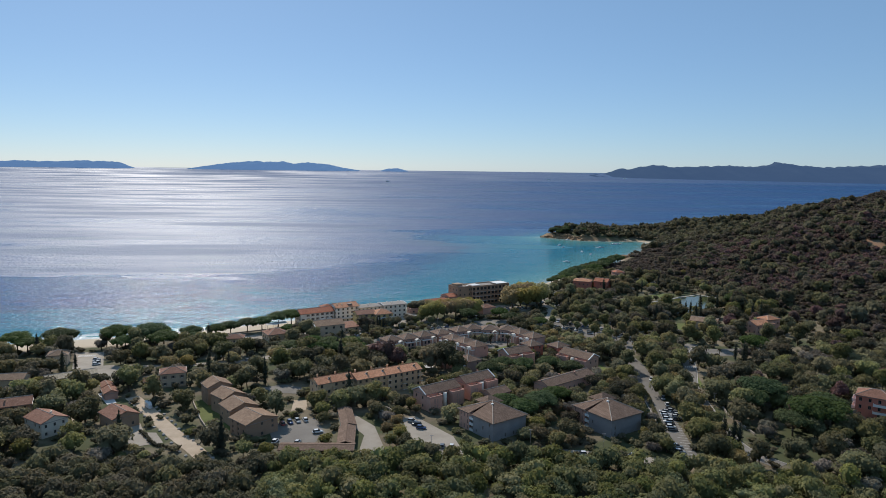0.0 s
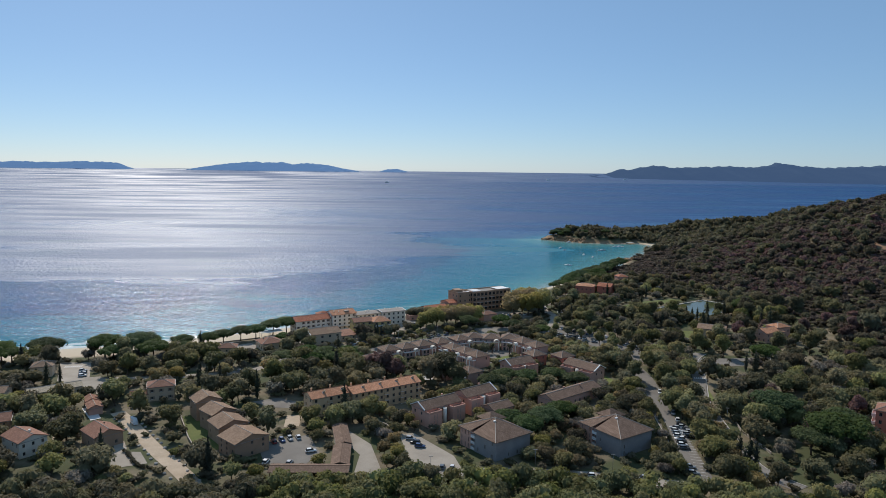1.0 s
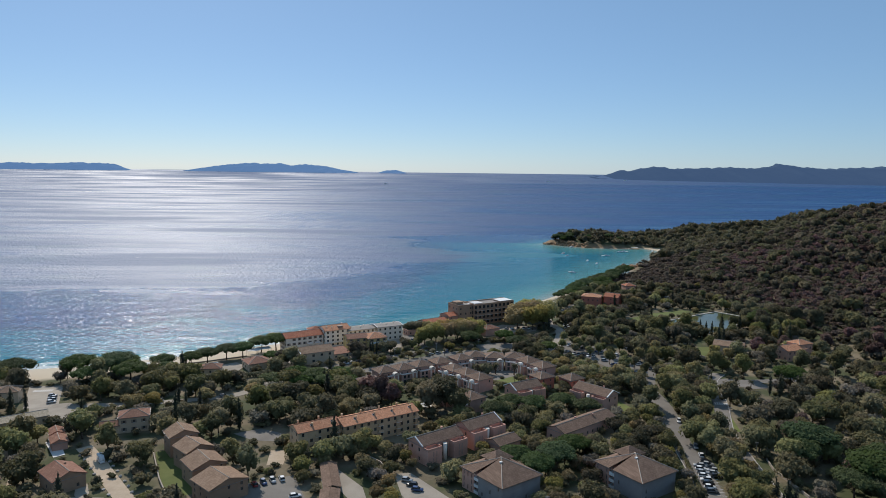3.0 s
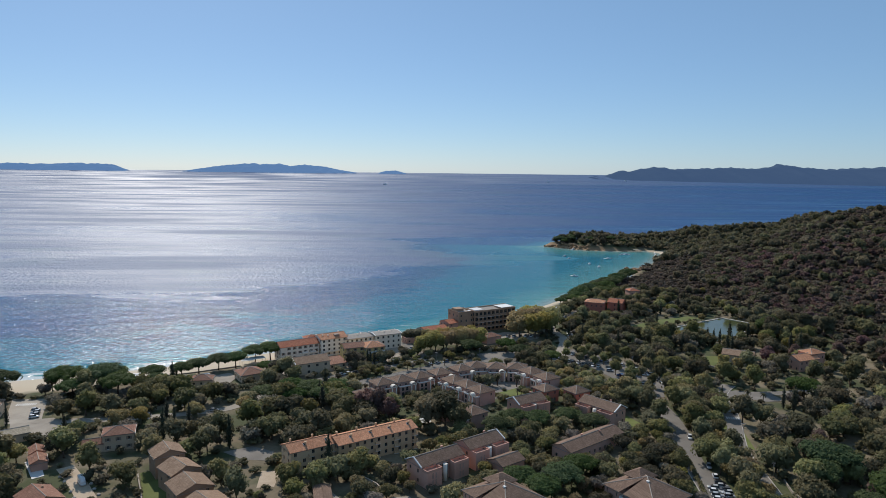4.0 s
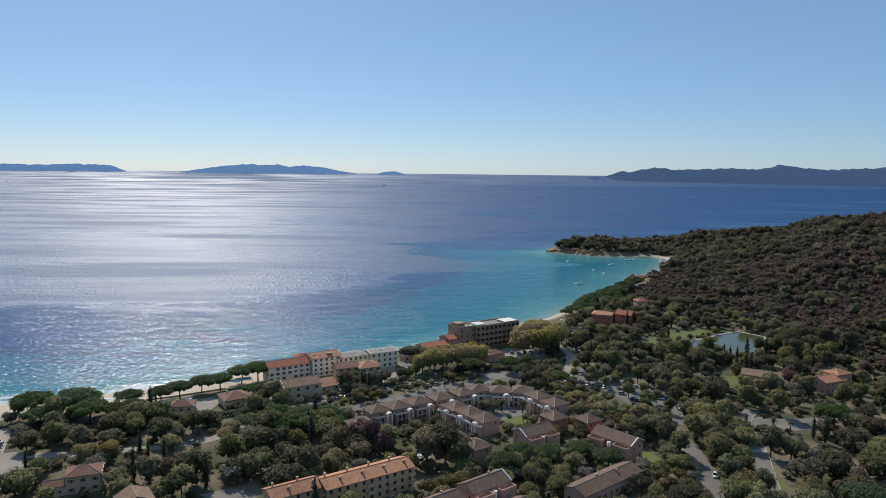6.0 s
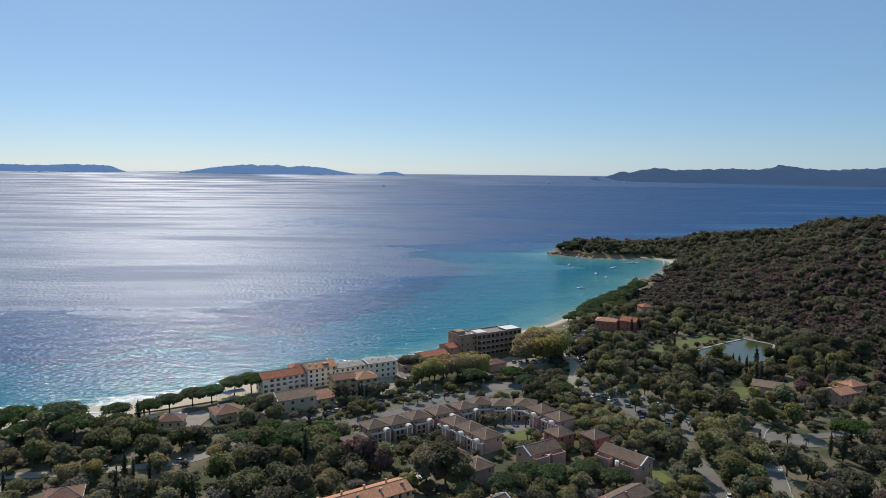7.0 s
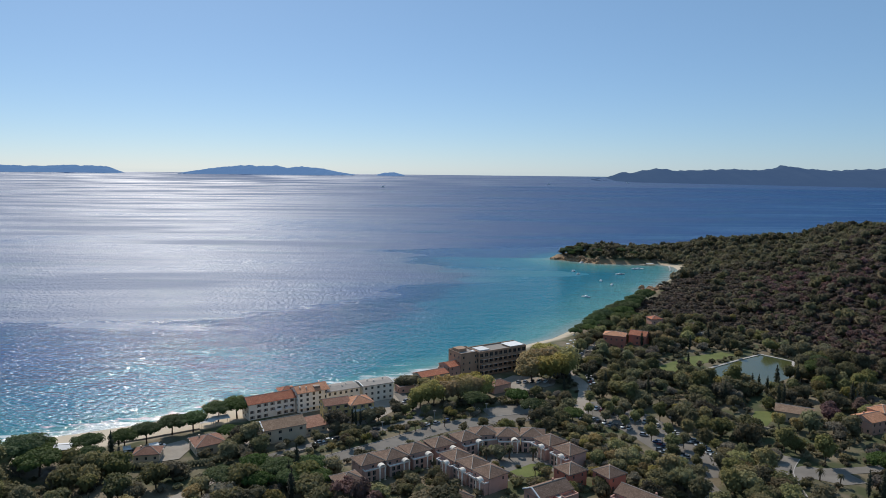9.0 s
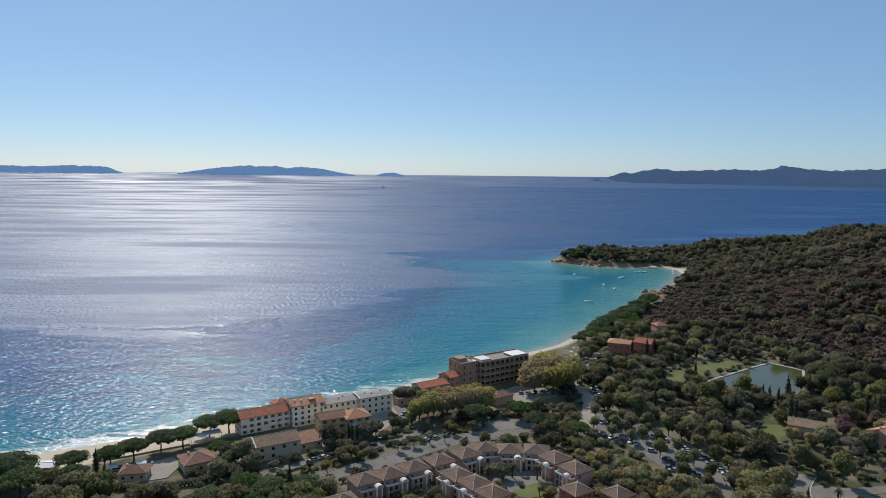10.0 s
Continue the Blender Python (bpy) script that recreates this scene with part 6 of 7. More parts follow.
def awning(x, y, w, d, ang, z=3.0):
    r = root("awning", x, y, ang, "white canvas awning over the beach terrace", "awning", "beach awnings")
    bm = bmesh.new()
    n = 6
    for i in range(n):
        y0, y1 = -d / 2 + d * i / n, -d / 2 + d * (i + 1) / n
        v = [bm.verts.new(p) for p in ((-w / 2, y0, z), (w / 2, y0, z), (w / 2, y1, z), (-w / 2, y1, z), (-w / 2, (y0 + y1) / 2, z + 0.12), (w / 2, (y0 + y1) / 2, z + 0.12))]
        for f in ((0, 1, 5, 4), (4, 5, 2, 3), (0, 4, 3), (1, 2, 5), (0, 3, 2, 1)):
            bm.faces.new([v[k] for k in f])
    part("canopy", bm, M["canvas"], r)
    for sx in (-1, 1):
        for sy in (-1, 1):
            bm = bmesh.new()
            box(bm, -0.06, 0.06, -0.06, 0.06, -0.4, z)
            part("post", bm, M["steel"], r).matrix_basis = pose(sx * (w / 2 - 0.2), sy * (d / 2 - 0.2), 0)
    OPEN.append((x, y, w / 2 + 1))


awning(-115.3, 445.2, 7, 6, 30, 3.4)
awning(-110.4, 450.1, 8, 6, 30, 3.4)
awning(-128.0, 415.0, 4, 6, 30)
awning(-9.5, 349.5, 5.5, 5.5, 20, 3.2)
awning(-139, 413, 3.2, 5, 30, 2.4)
for i, (x, y) in enumerate(((-4.2, 246.2), (33, 253), (60, 250), (-30, 436), (-6, 452), (20, 463), (98, 428), (107, 446), (74, 466), (120, 300), (126, 340))):
    r = root("street_lamp", x, y, 0, "grey steel street lamp", "street lamp", "street lamps")
    bm = bmesh.new()
    cyl(bm, 0, 0, -0.3, 6.5, 0.09, 0.06, 8)
    part("pole", bm, M["steel"], r)
    bm = bmesh.new()
    box(bm, -0.7, 0.7, -0.14, 0.14, 6.5, 6.66)
    part("lamp_head", bm, M["steel"], r)
# stones along the dirt track
for i in range(34):
    k = i / 33
    side = 1 if i % 2 else -1
    x, y = -136 + 54 * k, 298 - 66 * k
    x, y = x + side * 3.6 * 0.77 + random.uniform(-.3, .3), y + side * 3.6 * 0.64 + random.uniform(-.3, .3)
    bm = bmesh.new()
    bmesh.ops.create_icosphere(bm, subdivisions=1, radius=0.75)
    for v in bm.verts:
        v.co *= random.uniform(0.75, 1.2)
        v.co.z *= 0.7
    o = tagged(new("track_stone", mesh_of("track_stone", bm, M["kerb"])), "pale boulder beside the dirt track", "stone", "boulders along the track")
    o.matrix_world = pose(x, y, gz(x, y) + 0.2, 0, 0, i * 40)


def hedge(pts, w=1.3, h=1.5, mat="oak", label="clipped dark green hedge"):
    """A hedge of packed leaf clumps along a line."""
    rng = np.random.default_rng(int(abs(pts[0][0] * 10)))
    c, r = [], []
    for (ax, ay), (bx, by) in zip(pts, pts[1:]):
        n = max(1, int(math.hypot(bx - ax, by - ay) / 1.4))
        for i in range(n):
            x, y = ax + (bx - ax) * i / n, ay + (by - ay) * i / n
            c.append((x + rng.normal() * 0.15, y + rng.normal() * 0.15, gz(x, y) + h * 0.45))
            r.append((w * 0.75, w * 0.75, h * 0.6 * rng.uniform(0.85, 1.15)))
    v, f = leaf_cloud(rng, c, r, 22 * len(c), 0.28)
    o = tagged(new("hedge", quick_mesh("hedge", v, f, M[mat])), label, "hedge", "garden hedges")
    for q in c:
        OPEN.append((q[0], q[1], 1.2))
    return o


hedge([(-76, 249), (-62, 249.5), (-48, 250.5)], 1.2, 1.4)
hedge([(-119, 262), (-108, 249), (-100, 246)], 1.2, 1.2)
hedge([(-134, 398), (-118, 395), (-100, 402), (-84, 414)], 2.4, 2.8)
hedge([(-60, 430), (-40, 446), (-24, 453)], 1.4, 1.4)
hedge([(86, 255), (91, 290), (95, 318)], 1.4, 1.2)
hedge([(32, 482), (48, 484), (56, 476)], 2.6, 2.2)
hedge([(140, 470), (150, 444), (160, 430)], 1.8, 1.8)
hedge([(-30, 300), (-22, 292), (-14, 286)], 1.6, 1.8)


def low_wall(pts, h=0.9):
    for (ax, ay), (bx, by) in zip(pts, pts[1:]):
        ln = math.hypot(bx - ax, by - ay)
        bm = bmesh.new()
        box(bm, 0, ln, -0.15, 0.15, -0.8, h)
        box(bm, -0.03, ln + 0.03, -0.2, 0.2, h, h + 0.08)
        o = tagged(new("garden_wall", mesh_of("garden_wall", bm, M["stone"])), "pale rendered garden wall", "wall", "garden walls", "structure")
        o.matrix_world = pose(ax, ay, gz(ax, ay), 0, 0, math.degrees(math.atan2(by - ay, bx - ax)))


low_wall([(-20, 284), (-24, 292), (-30, 298)])
low_wall([(-60, 420), (-70, 410), (-86, 398)])
low_wall([(118, 415), (124, 432), (122, 452), (110, 470)])
low_wall([(124, 268), (122, 290), (127, 318)])
low_wall([(-152, 422), (-140, 428), (-118, 442)], 0.6)
low_wall([(150, 452), (158, 446), (166, 448)])
low_wall([(-92, 262), (-100, 275), (-112, 298)])

# shore rocks at the headland and the cove
for i in range(70):
    rr = random.Random(i)
    if i < 44:
        a = rr.uniform(0, 1)
        x, y = 152 + 60 * a + rr.uniform(-4, 4), 1119 - 44 * a + rr.uniform(-3, 6)
    else:
        x, y = 214 + rr.uniform(-4, 14), 862 + rr.uniform(-16, 18)
    bm = bmesh.new()
    bmesh.ops.create_icosphere(bm, subdivisions=2, radius=1.0)
    for v in bm.verts:
        v.co *= 0.8 + 0.5 * noise.noise(v.co * 1.7 + Vector((i, 0, 0)))
    o = tagged(new("shore_rock", mesh_of("shore_rock", bm, M["rock"])), "orange-brown rock at the water's edge", "rock", "shore rocks")
    s = rr.uniform(1.6, 4.6)
    o.matrix_world = pose(x, y, max(gz(x, y), 0) + s * 0.1, rr.uniform(-20, 20), rr.uniform(-20, 20), rr.uniform(0, 360)) @ Matrix.Diagonal((s, s * 0.8, s * 0.7, 1))

# ---------------------------------------------------------------- trees
TREES = []          # x, y, radius


def plant(kind, x, y, s, rad, **k):
    TREES.append((x, y, rad))
    return tree(kind, x, y, s, **k)


# umbrella pines along the beach
for x, y, s in ((-243, 381, 1.2), (-223, 389, 1.25), (-234, 376, 1.0), (-192, 393, 1.4), (-174, 397, 1.45), (-163, 389, 1.2), (-183, 384, 1.0), (-155, 411.5, 0.95),
                (-142, 417, 0.95), (-135.3, 424, 1.0), (-128, 434.5, 1.0), (-119.6, 438.5, 1.0), (-113, 454, 1.1), (-105, 458.5, 1.15),
                (-149, 400, 0.85), (-171, 399, 1.2), (-100, 430, 0.7), (142, 304, 1.35), (150, 273, 1.5), (133, 292, 1.2), (160, 285, 1.3), (139, 268, 1.1),
                (14.5, 473, 1.0), (37, 479, 0.95), (44, 464, 0.95), (178, 392, 1.2), (33, 281, 0.95), (42, 290, 1.0), (26, 289, 0.9), (50, 300, 0.9), (40, 347, 0.95), (30, 350, 0.9),
                (64, 346, 0.85), (54, 352, 0.9), (22, 340, 0.9), (118, 668, 1.2), (130, 690, 1.3), (138, 702, 1.2), (146, 716, 1.25), (156, 735, 1.2), (124, 655, 1.0),
                (168, 745, 1.2), (180, 770, 1.2), (-78, 392, 0.9), (-66, 388, 0.95), (-55, 391, 0.9), (-60, 378, 0.9), (-72, 376, 0.9), (-50, 380, 0.85), (-86, 380, 0.9),
                (62, 455, 0.8), (222, 530, 1.3), (232, 545, 1.2), (197, 1138, 1.24), (204, 1130, 0.99), (190, 1126, 0.93), (230, 1120, 0.93), (180, 1118, 0.81), (176, 1108, 0.93), (170, 1117, 1.23), (188, 1112, 1.05), (214, 1104, 0.87), (246, 1104, 0.93), (262, 1098, 0.81), (168, 1126, 0.74),
                (112, 655, 1.1), (121, 678, 1.2), (108, 646, 0.9), (148, 700, 1.3), (160, 722, 1.3), (172, 758, 1.3), (190, 786, 1.3), (196, 800, 1.2), (140, 680, 1.1), (152, 690, 1.0)):
    plant("pine", x, y, s, 3.6 * s)
# yellowing planes
for x, y, s in ((-14, 474, 1.2), (-7, 478, 1.3), (0, 481, 1.3), (7, 485, 1.35), (14, 489, 1.3), (20, 493, 1.25), (-10, 484, 1.25), (-2, 488, 1.3), (6, 492, 1.3), (12, 497, 1.25),
                (50, 523, 1.6), (60, 519, 1.7), (69, 525, 1.65), (57, 533, 1.8), (70, 536, 1.75), (62, 552, 1.6),
                (-142, 346, 0.8), (-134, 350, 0.75), (162, 452, 0.68), (168, 446, 0.66), (150, 616, 0.95), (156, 606, 0.85), (118, 470, 0.5)):
    plant("plane", x, y, s, 3.4 * s)
# cypresses
for x, y, s in ((-194, 340, 1.15), (-189, 343, 1.0), (-197, 345, 0.95), (-112, 348, 1.0), (149, 486, 1.2), (175, 480, 1.3), (179, 483, 1.1), (221, 482, 1.4), (217, 486, 1.2), (134, 384, 0.9), (106, 314, 0.95), (109, 312, 0.8),
                (108, 259, 1.1), (110.5, 256, 1.15), (112, 254, 1.0), (107, 252, 0.9), (164, 374, 1.2), (161, 378, 1.05), (167, 378, 1.0), (-43, 303, 1.4), (-44, 447, 0.9), (-42, 449, 0.8), (-46, 450, 0.85),
                (70, 510, 1.0), (66, 504, 0.8), (84, 525, 1.0), (90, 508, 1.1), (155, 560, 0.9), (178, 500, 1.1), (186, 504, 1.0), (205, 520, 1.2), (100, 520, 1.1), (112, 500, 1.0), (190, 620, 1.2), (170, 600, 1.0),
                (-146, 420, 0.7), (-120, 352, 0.8), (-160, 336, 0.9), (92, 380, 0.9), (150, 428, 1.0), (146, 452, 0.9), (240, 600, 1.1), (236, 608, 1.0)):
    plant("cypress", x, y, s, 1.2 * s)
for x, y, s in ((17, 407, 1.15), (27, 411, 1.1), (37, 409, 1.1), (14, 399, 0.9), (-8, 446, 0.75), (-1, 448, 0.7), (78, 332, 0.9), (-96, 425, 0.95), (-93, 428, 0.85), (150, 392, 0.9), (156, 388, 0.8), (-148, 282, 0.7), (36, 394, 0.7), (42, 262, 0.7)):
    plant("palm", x, y, s, 1.8)
for x, y in ((-43, 420), (-36, 425), (-22, 437), (-15, 442), (-50, 414), (3, 458), (12, 462)):
    plant("young", x, y, 1.2, 1.6)
for x, y, s in ((72, 466, .7), (80, 470, .8), (86, 460, .75), (92, 452, .8), (98, 446, .75), (103, 436, .8), (106, 424, .8), (96, 458, .7), (108, 410, .8), (88, 474, .8), (76, 482, .8), (100, 470, .8), (110, 452, .85), (104, 402, .7), (86, 448, .7), (78, 454, .75), (94, 432, .95), (99, 418, 1.0), (90, 464, .95), (112, 436, 1.0), (116, 424, 1.0), (82, 462, .9), (106, 458, 1.0), (96, 408, .9)):
    plant("tall", x, y, s, 1.6)
for x, y, s, k in ((133, 508, 1.2, "tall"), (139, 514, 1.3, "lime"), (143, 502, 1.2, "broad"), (172, 505, 1.1, "cypress"), (178, 510, 0.9, "cypress"), (190, 514, 1.3, "cypress"),
                   (160, 497, 1.1, "olive"), (203, 525, 1.1, "tall"), (212, 532, 1.2, "oak"), (219, 542, 1.2, "oak"), (226, 556, 1.2, "oak"), (152, 498, 0.9, "lime"), (184, 504, 0.9, "broad"),
                   (146, 504, 1.5, "tall"), (154, 508, 1.3, "lime"), (163, 510, 1.5, "tall"), (158, 499, 1.4, "broad"), (171, 513, 1.2, "broad"), (140, 499, 1.5, "tall"), (150, 492, 1.4, "oak")):
    plant(k, x, y, s, 2.4)
for x, y, s, k in ((104, 622, 0.9, "broad"), (111, 634, 1.0, "olive"), (99, 628, 0.8, "olive"), (116, 640, 1.1, "broad"), (92, 590, 0.8, "bush"), (98, 598, 1.0, "tall"), (108, 600, 1.1, "broad"),
                   (103, 610, 0.9, "lime"), (112, 622, 1.0, "oak"), (88, 584, 0.8, "cypress"), (97, 640, 0.8, "pine"), (104, 650, 0.9, "pine"), (118, 650, 1.0, "oak"), (94, 576, 0.9, "olive"), (106, 588, 1.1, "oak"),
                   (148, 606, 1.0, "cypress"), (128, 628, 1.1, "oak"), (150, 640, 1.2, "oak")):
    plant(k, x, y, s, 2.2)
for x, y, s in ((217, 512, 1.1), (222, 524, 1.2), (219, 543, 1.0), (240, 541, 1.15), (250, 534, 1.2), (232, 520, 1.1), (246, 556, 1.1), (258, 520, 1.1)):
    plant("gum", x, y, s, 4.5)
for x, y, s in ((238, 470, 1.3), (262, 455, 1.3), (250, 440, 1.2), (270, 470, 1.2), (212, 470, 1.1), (258, 480, 1.1), (192, 462, 1.2), (188, 455, 1.1)):
    plant("rust", x, y, s, 3)
plant("gum", 0, 348, 1.4, 5)
plant("gum", -7, 346, 1.25, 4)
plant("gum", 5, 343, 1.1, 4)
plant("gum", 62, 478, 0.7, 3.5)
shrubs = random.Random(23)
for x0, x1, y0, y1, count in ((10, 44, 391, 416, 34), (-22, -2, 380, 400, 22), (-30, 0, 366, 384, 16), (30, 62, 372, 390, 16), (-56, -30, 418, 438, 10), (14, 60, 432, 452, 22), (-30, 16, 462, 476, 14)):
    for _ in range(count):
        x, y = shrubs.uniform(x0, x1), shrubs.uniform(y0, y1)
        near = [q for q in TAKEN if abs((x - q[0]) * math.cos(q[4]) + (y - q[1]) * math.sin(q[4])) < q[2] + 1.5 and abs(-(x - q[0]) * math.sin(q[4]) + (y - q[1]) * math.cos(q[4])) < q[3] + 4.2]
        if not near and not any((x - a) ** 2 + (y - b) ** 2 < 9 for a, b, _r in TREES):
            plant(shrubs.choice(("bush", "bush", "oak", "lime", "broad")), x, y, shrubs.uniform(0.5, 0.85), 1.6)
for x, y, s in ((93, 368, 1.3), (96, 358, 1.2), (92, 380, 1.35), (97, 385, 1.25), (87, 388, 1.3), (83, 380, 1.2), (92, 392, 1.3), (109, 340, 1.2), (111, 352, 1.25), (113, 366, 1.3), (114, 380, 1.25), (107, 326, 1.15), (108, 312, 1.1)):
    plant("broad" if int(x) % 3 else "tall", x, y, s, 3)
plant("rust", -30, 360, 1.7, 3.5)
plant("rust", -25, 355, 1.4, 3)
plant("rust", -36, 364, 1.4, 3)
plant("rust", 146, 282, 0.9, 3)
for x, y, s in ((-53, 444, 1.3), (-38, 452, 1.0), (-34, 456, 0.9), (44, 452, 1.0), (50, 459, 1.05), (56, 450, 1.0), (58, 462, 0.95), (49, 444, 0.9), (62, 471, 0.95), (52, 470, 0.9), (-21, 505, 1.25), (-26, 507, 1.15), (-16, 510, 0.9),
                (-48, 438, 0.5), (-58, 429, 0.5), (-66, 424, 0.55), (-30, 450, 0.55), (-24, 456, 0.5), (30, 446, 0.5), (36, 450, 0.6)):
    plant("oak", x, y, s, 2.6 * s)
for x, y, s in ((-38.5, 296, 1.3), (-32, 301, 1.25), (-45, 292, 1.2), (-55, 292, 1.15), (-30, 287, 1.0), (-22, 262, 0.85), (-19, 270, 0.9), (-17, 258, 0.85), (-20, 252, 0.8)):
    plant("lime" if y < 290 else "broad", x, y, s, 3)


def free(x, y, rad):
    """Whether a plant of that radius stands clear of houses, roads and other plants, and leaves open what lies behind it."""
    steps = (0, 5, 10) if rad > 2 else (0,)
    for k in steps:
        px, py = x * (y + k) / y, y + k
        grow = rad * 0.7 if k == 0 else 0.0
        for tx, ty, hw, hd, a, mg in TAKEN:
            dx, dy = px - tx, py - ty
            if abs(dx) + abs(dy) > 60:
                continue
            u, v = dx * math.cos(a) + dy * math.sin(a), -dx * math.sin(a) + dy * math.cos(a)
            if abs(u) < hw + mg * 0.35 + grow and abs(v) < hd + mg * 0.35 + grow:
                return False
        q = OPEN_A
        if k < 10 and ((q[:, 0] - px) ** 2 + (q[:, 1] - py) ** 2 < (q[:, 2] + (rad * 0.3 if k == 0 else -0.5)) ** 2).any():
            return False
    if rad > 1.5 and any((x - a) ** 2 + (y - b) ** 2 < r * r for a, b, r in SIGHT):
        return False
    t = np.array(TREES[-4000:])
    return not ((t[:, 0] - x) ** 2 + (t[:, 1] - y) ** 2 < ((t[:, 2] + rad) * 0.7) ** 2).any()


OPEN_A = np.array(OPEN)


COUNT = {}
prnd = random.Random(11)


def grove(pts, tries, mix, smin, smax, cap=260):
    """Mixed trees strewn over an outline where there is room."""
    xs, ys = [p[0] for p in pts], [p[1] for p in pts]
    kinds, weights = list(mix), list(mix.values())
    radius = {"broad": 3.4, "tall": 2.8, "oak": 3.9, "olive": 2.5, "lime": 2.5, "bush": 1.6, "rust": 2.8, "cypress": 1.1, "pine": 3.6, "plane": 4.0, "gum": 4.0}
    for _ in range(tries):
        x, y = prnd.uniform(min(xs), max(xs)), prnd.uniform(min(ys), max(ys))
        kd = prnd.choices(kinds, weights)[0]
        s = prnd.uniform(smin, smax)
        if COUNT.get(kd, 0) >= cap or not in_poly(x, y, pts):
            continue
        rad = radius[kd] * s
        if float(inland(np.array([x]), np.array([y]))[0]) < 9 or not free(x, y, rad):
            continue
        COUNT[kd] = COUNT.get(kd, 0) + 1
        plant(kd, x, y, s, rad)


# gardens between the villas, behind the beach, round the residence and along the avenue
grove([(-245, 232), (-75, 232), (-60, 300), (-20, 360), (-48, 400), (-100, 428), (-150, 408), (-260, 376)], 900,
      {"oak": 5, "broad": 4, "tall": 2, "olive": 2, "lime": 1, "bush": 1.5, "cypress": 0.4}, 0.95, 1.45, 90)
grove([(-75, 236), (84, 236), (92, 300), (98, 350), (80, 390), (40, 345), (-20, 345), (-66, 300)], 1250,
      {"broad": 4, "oak": 2, "lime": 2, "olive": 1, "bush": 1.5}, 0.7, 1.05, 130)
grove([(100, 236), (118, 236), (110, 262), (112, 290), (130, 370), (136, 400), (118, 412), (104, 392), (101, 330), (94, 262)], 700,
      {"broad": 3, "lime": 2, "tall": 1.5}, 1.05, 1.4, 190)
grove([(-100, 428), (-60, 398), (40, 470), (70, 480), (60, 520), (20, 505), (-40, 450)], 500, {"bush": 3, "broad": 1.5, "olive": 1}, 0.55, 0.9, 170)
grove([(62, 472), (125, 405), (240, 420), (250, 610), (200, 690), (150, 700), (96, 620), (84, 560)], 640,
      {"oak": 4, "broad": 3, "tall": 2, "olive": 2, "bush": 2, "lime": 0.6}, 0.9, 1.4, 215)
grove([(130, 215), (240, 215), (245, 420), (140, 415), (128, 360), (122, 300)], 340, {"oak": 4, "broad": 4, "olive": 3, "tall": 1, "rust": 0.4}, 1.0, 1.5, 255)


grove([(84, 520), (110, 500), (140, 500), (138, 545), (118, 552), (150, 590), (190, 612), (240, 600), (240, 680), (180, 720), (140, 690), (110, 640), (88, 580)], 440,
      {"broad": 3, "olive": 2, "lime": 1.5, "tall": 1.5, "bush": 3, "cypress": 0.5}, 0.6, 1.15, 330)
grove([(58, 392), (72, 388), (95, 386), (96, 420), (86, 446), (64, 456), (54, 440), (60, 412)], 500, {"lime": 2, "broad": 2, "bush": 2, "olive": 1}, 0.65, 1.0, 330)
grove([(8, 398), (22, 390), (44, 398), (46, 408), (38, 416), (22, 416), (12, 410)], 80, {"bush": 2, "lime": 1}, 0.5, 0.75, 320)


# woods and scrub, too dense to count
def wood(name, label, pts, spacing, mat, smin, smax, seed, leaves=70, leaf=0.75, keep=None, squash=1.0):
    """One sheet of joined tree crowns over an outline."""
    rng = np.random.default_rng(seed)
    protos = []
    for k in range(5):
        c, r = lobes(rng, 1 + k % 3, 2.9, 4.4, 0.4, 1.9)
        protos.append(leaf_cloud(rng, c, r, leaves, leaf))
    xs, ys = np.array([p[0] for p in pts], float), np.array([p[1] for p in pts], float)
    gx_, gy_ = np.meshgrid(np.arange(xs.min(), xs.max(), spacing), np.arange(ys.min(), ys.max(), spacing))
    X = (gx_ + rng.uniform(-0.48, 0.48, gx_.shape) * spacing).ravel()
    Y = (gy_ + rng.uniform(-0.48, 0.48, gy_.shape) * spacing).ravel()
    inside = np.zeros(X.shape, bool)
    for i in range(len(xs)):
        ax, ay, bx, by = xs[i], ys[i], xs[(i + 1) % len(xs)], ys[(i + 1) % len(xs)]
        if ay != by:
            inside ^= ((ay > Y) != (by > Y)) & (X < (bx - ax) * (Y - ay) / (by - ay) + ax)
    X, Y = X[inside], Y[inside]
    if keep is not None:
        kp = keep(X, Y)
        X, Y = X[kp], Y[kp]
    Z = height(X, Y)
    V, F, tone, base = [], [], [], 0
    for x, y, z in zip(X, Y, Z):
        v, f = protos[rng.integers(5)]
        s, a = rng.uniform(smin, smax), rng.uniform(0, 6.283)
        ca, sa = math.cos(a) * s, math.sin(a) * s
        V.append(np.stack([v[:, 0] * ca - v[:, 1] * sa + x, v[:, 0] * sa + v[:, 1] * ca + y, v[:, 2] * s * squash * rng.uniform(0.7, 1.35) + z - 0.3], 1))
        tone.append(np.full(len(v), rng.uniform()))
        F.append(f + base)
        base += len(v)
    me = quick_mesh(name, np.concatenate(V), np.concatenate(F), M[mat])
    me.attributes.new("tone", "FLOAT", "POINT").data.foreach_set("value", np.concatenate(tone).astype(np.float32))
    return tagged(new(name, me), label, "woods", kind="stuff")


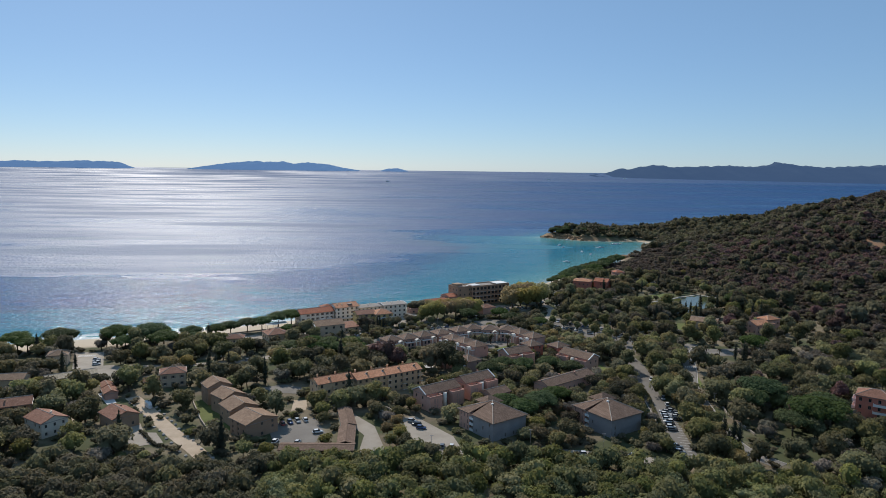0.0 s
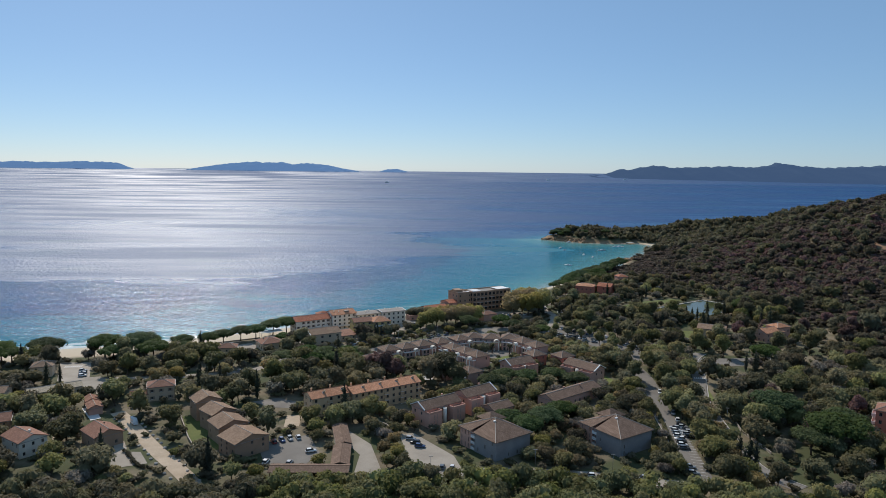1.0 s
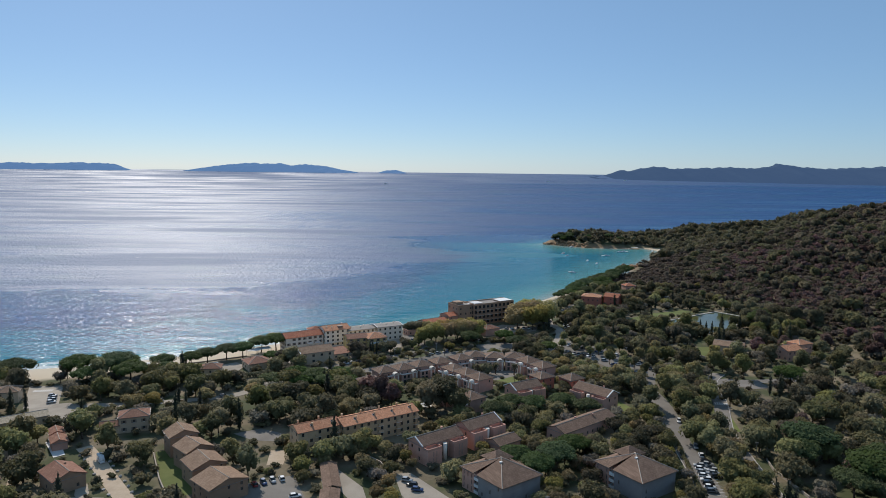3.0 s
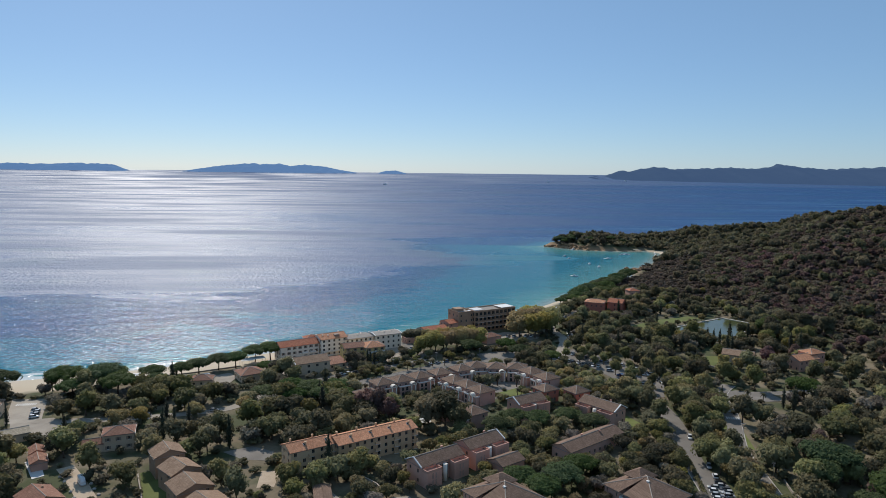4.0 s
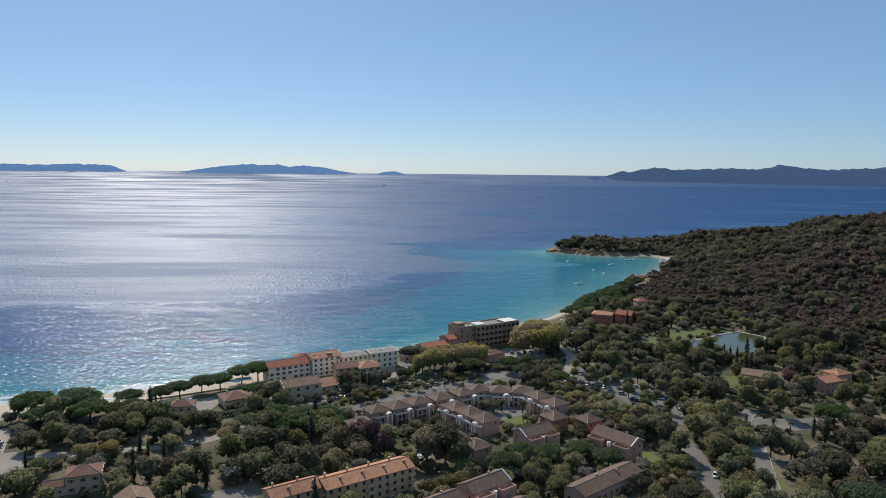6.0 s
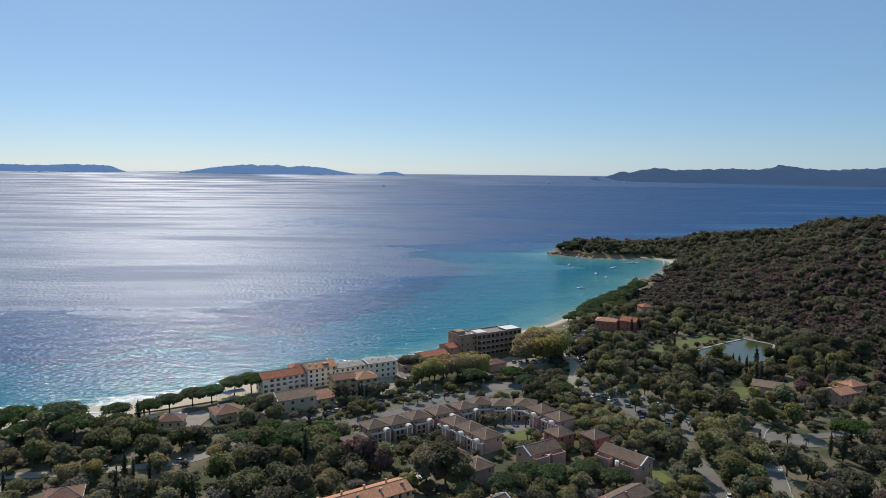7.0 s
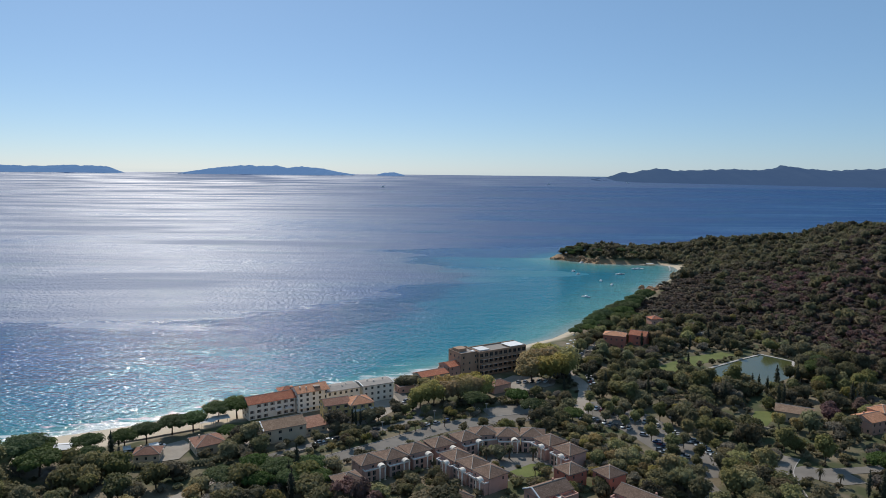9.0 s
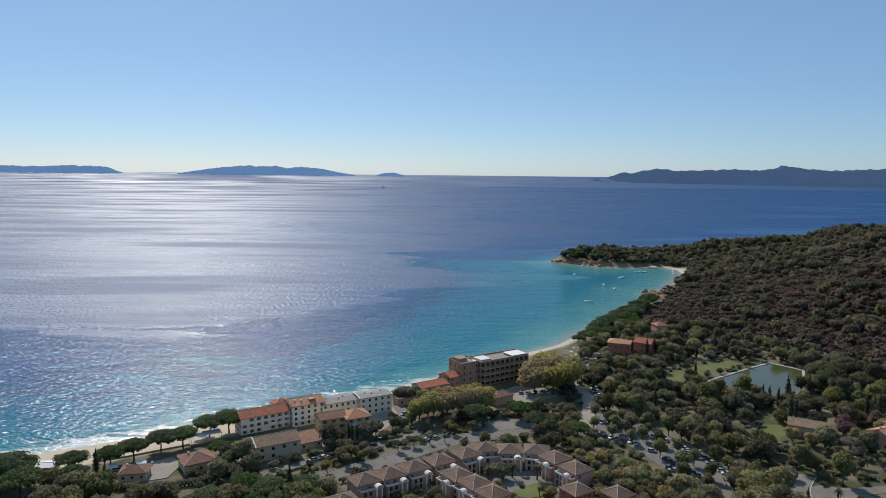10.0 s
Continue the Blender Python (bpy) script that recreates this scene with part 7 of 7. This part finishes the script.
def clear_of(X, Y):
    """Where scrub may grow: off the sand, the roads and the houses."""
    ok = inland(X, Y) > 12
    for x, y, r in OPEN_A[:: 2]:
        ok &= (X - x) ** 2 + (Y - y) ** 2 > (r + 1.2) ** 2
    for tx, ty, hw, hd, a, mg in TAKEN:
        u, v = (X - tx) * math.cos(a) + (Y - ty) * math.sin(a), -(X - tx) * math.sin(a) + (Y - ty) * math.cos(a)
        ok &= ~((np.abs(u) < hw + 1.6) & (np.abs(v) < hd + 1.6))
    return ok


def on_hill(X, Y):
    s = inland(X, Y)
    rk = rock_weight(X, Y) + earth_weight(X, Y)
    return (s > 7) & (rk < 0.35) & clear_of(X, Y)


wood("hill_wood", "dense dark green and brownish maquis on the hill", [(236, 300), (250, 450), (262, 600), (200, 690), (118, 668), (150, 738), (205, 818), (225, 860), (300, 900), (420, 900), (560, 900), (620, 560), (520, 330), (400, 230), (250, 230)],
     5.4, "maquis", 0.85, 1.5, 3, 38, 0.68, on_hill, 0.68)
wood("headland_wood", "dark pine wood on the headland", [(165, 1085), (210, 1078), (300, 1080), (315, 1040), (305, 1000), (262, 920), (245, 880), (300, 880), (520, 880), (600, 1200), (400, 1230), (200, 1165), (160, 1140)],
     8.0, "oak", 0.9, 2.1, 4, 60, 0.9, on_hill)
wood("near_wood", "green scrub wood on the near slope", [(-60, 182), (240, 182), (240, 214), (130, 228), (84, 235), (-8, 240), (-60, 238)],
     4.9, "scrub", 0.8, 1.6, 5, 210, 0.34, clear_of, 0.95)
wood("near_oak_wood", "dark holm oak wood on the near slope", [(-260, 182), (-60, 182), (-60, 238), (-90, 230), (-260, 230)],
     5.2, "oak", 0.85, 1.6, 15, 200, 0.34, clear_of, 0.95)
wood("village_scrub", "low green scrub and ivy between the gardens", [(-250, 228), (240, 228), (252, 450), (255, 620), (200, 720), (120, 640), (60, 520), (-20, 460), (-120, 400), (-260, 375)],
     7.4, "oak", 0.55, 1.05, 6, 54, 0.50, clear_of, 0.7)
wood("slope_wood", "green wood on the slope under the flight line", [(-260, -160), (240, -160), (240, 150), (-260, 150)], 19.0, "broad", 1.4, 2.2, 8, 60, 0.8, None)
wood("dry_scrub", "patches of brown dry scrub on the hill", [(262, 560), (330, 520), (420, 560), (430, 700), (330, 820), (262, 740), (250, 640)],
     9.0, "rust", 0.8, 1.5, 12, 44, 0.8, on_hill, 0.9)
wood("hill_pines", "dark pines standing out of the hill scrub", [(240, 300), (255, 560), (230, 760), (300, 880), (480, 880), (560, 500), (420, 260)],
     13.0, "oak", 0.9, 2.1, 13, 80, 0.66, on_hill, 0.9)
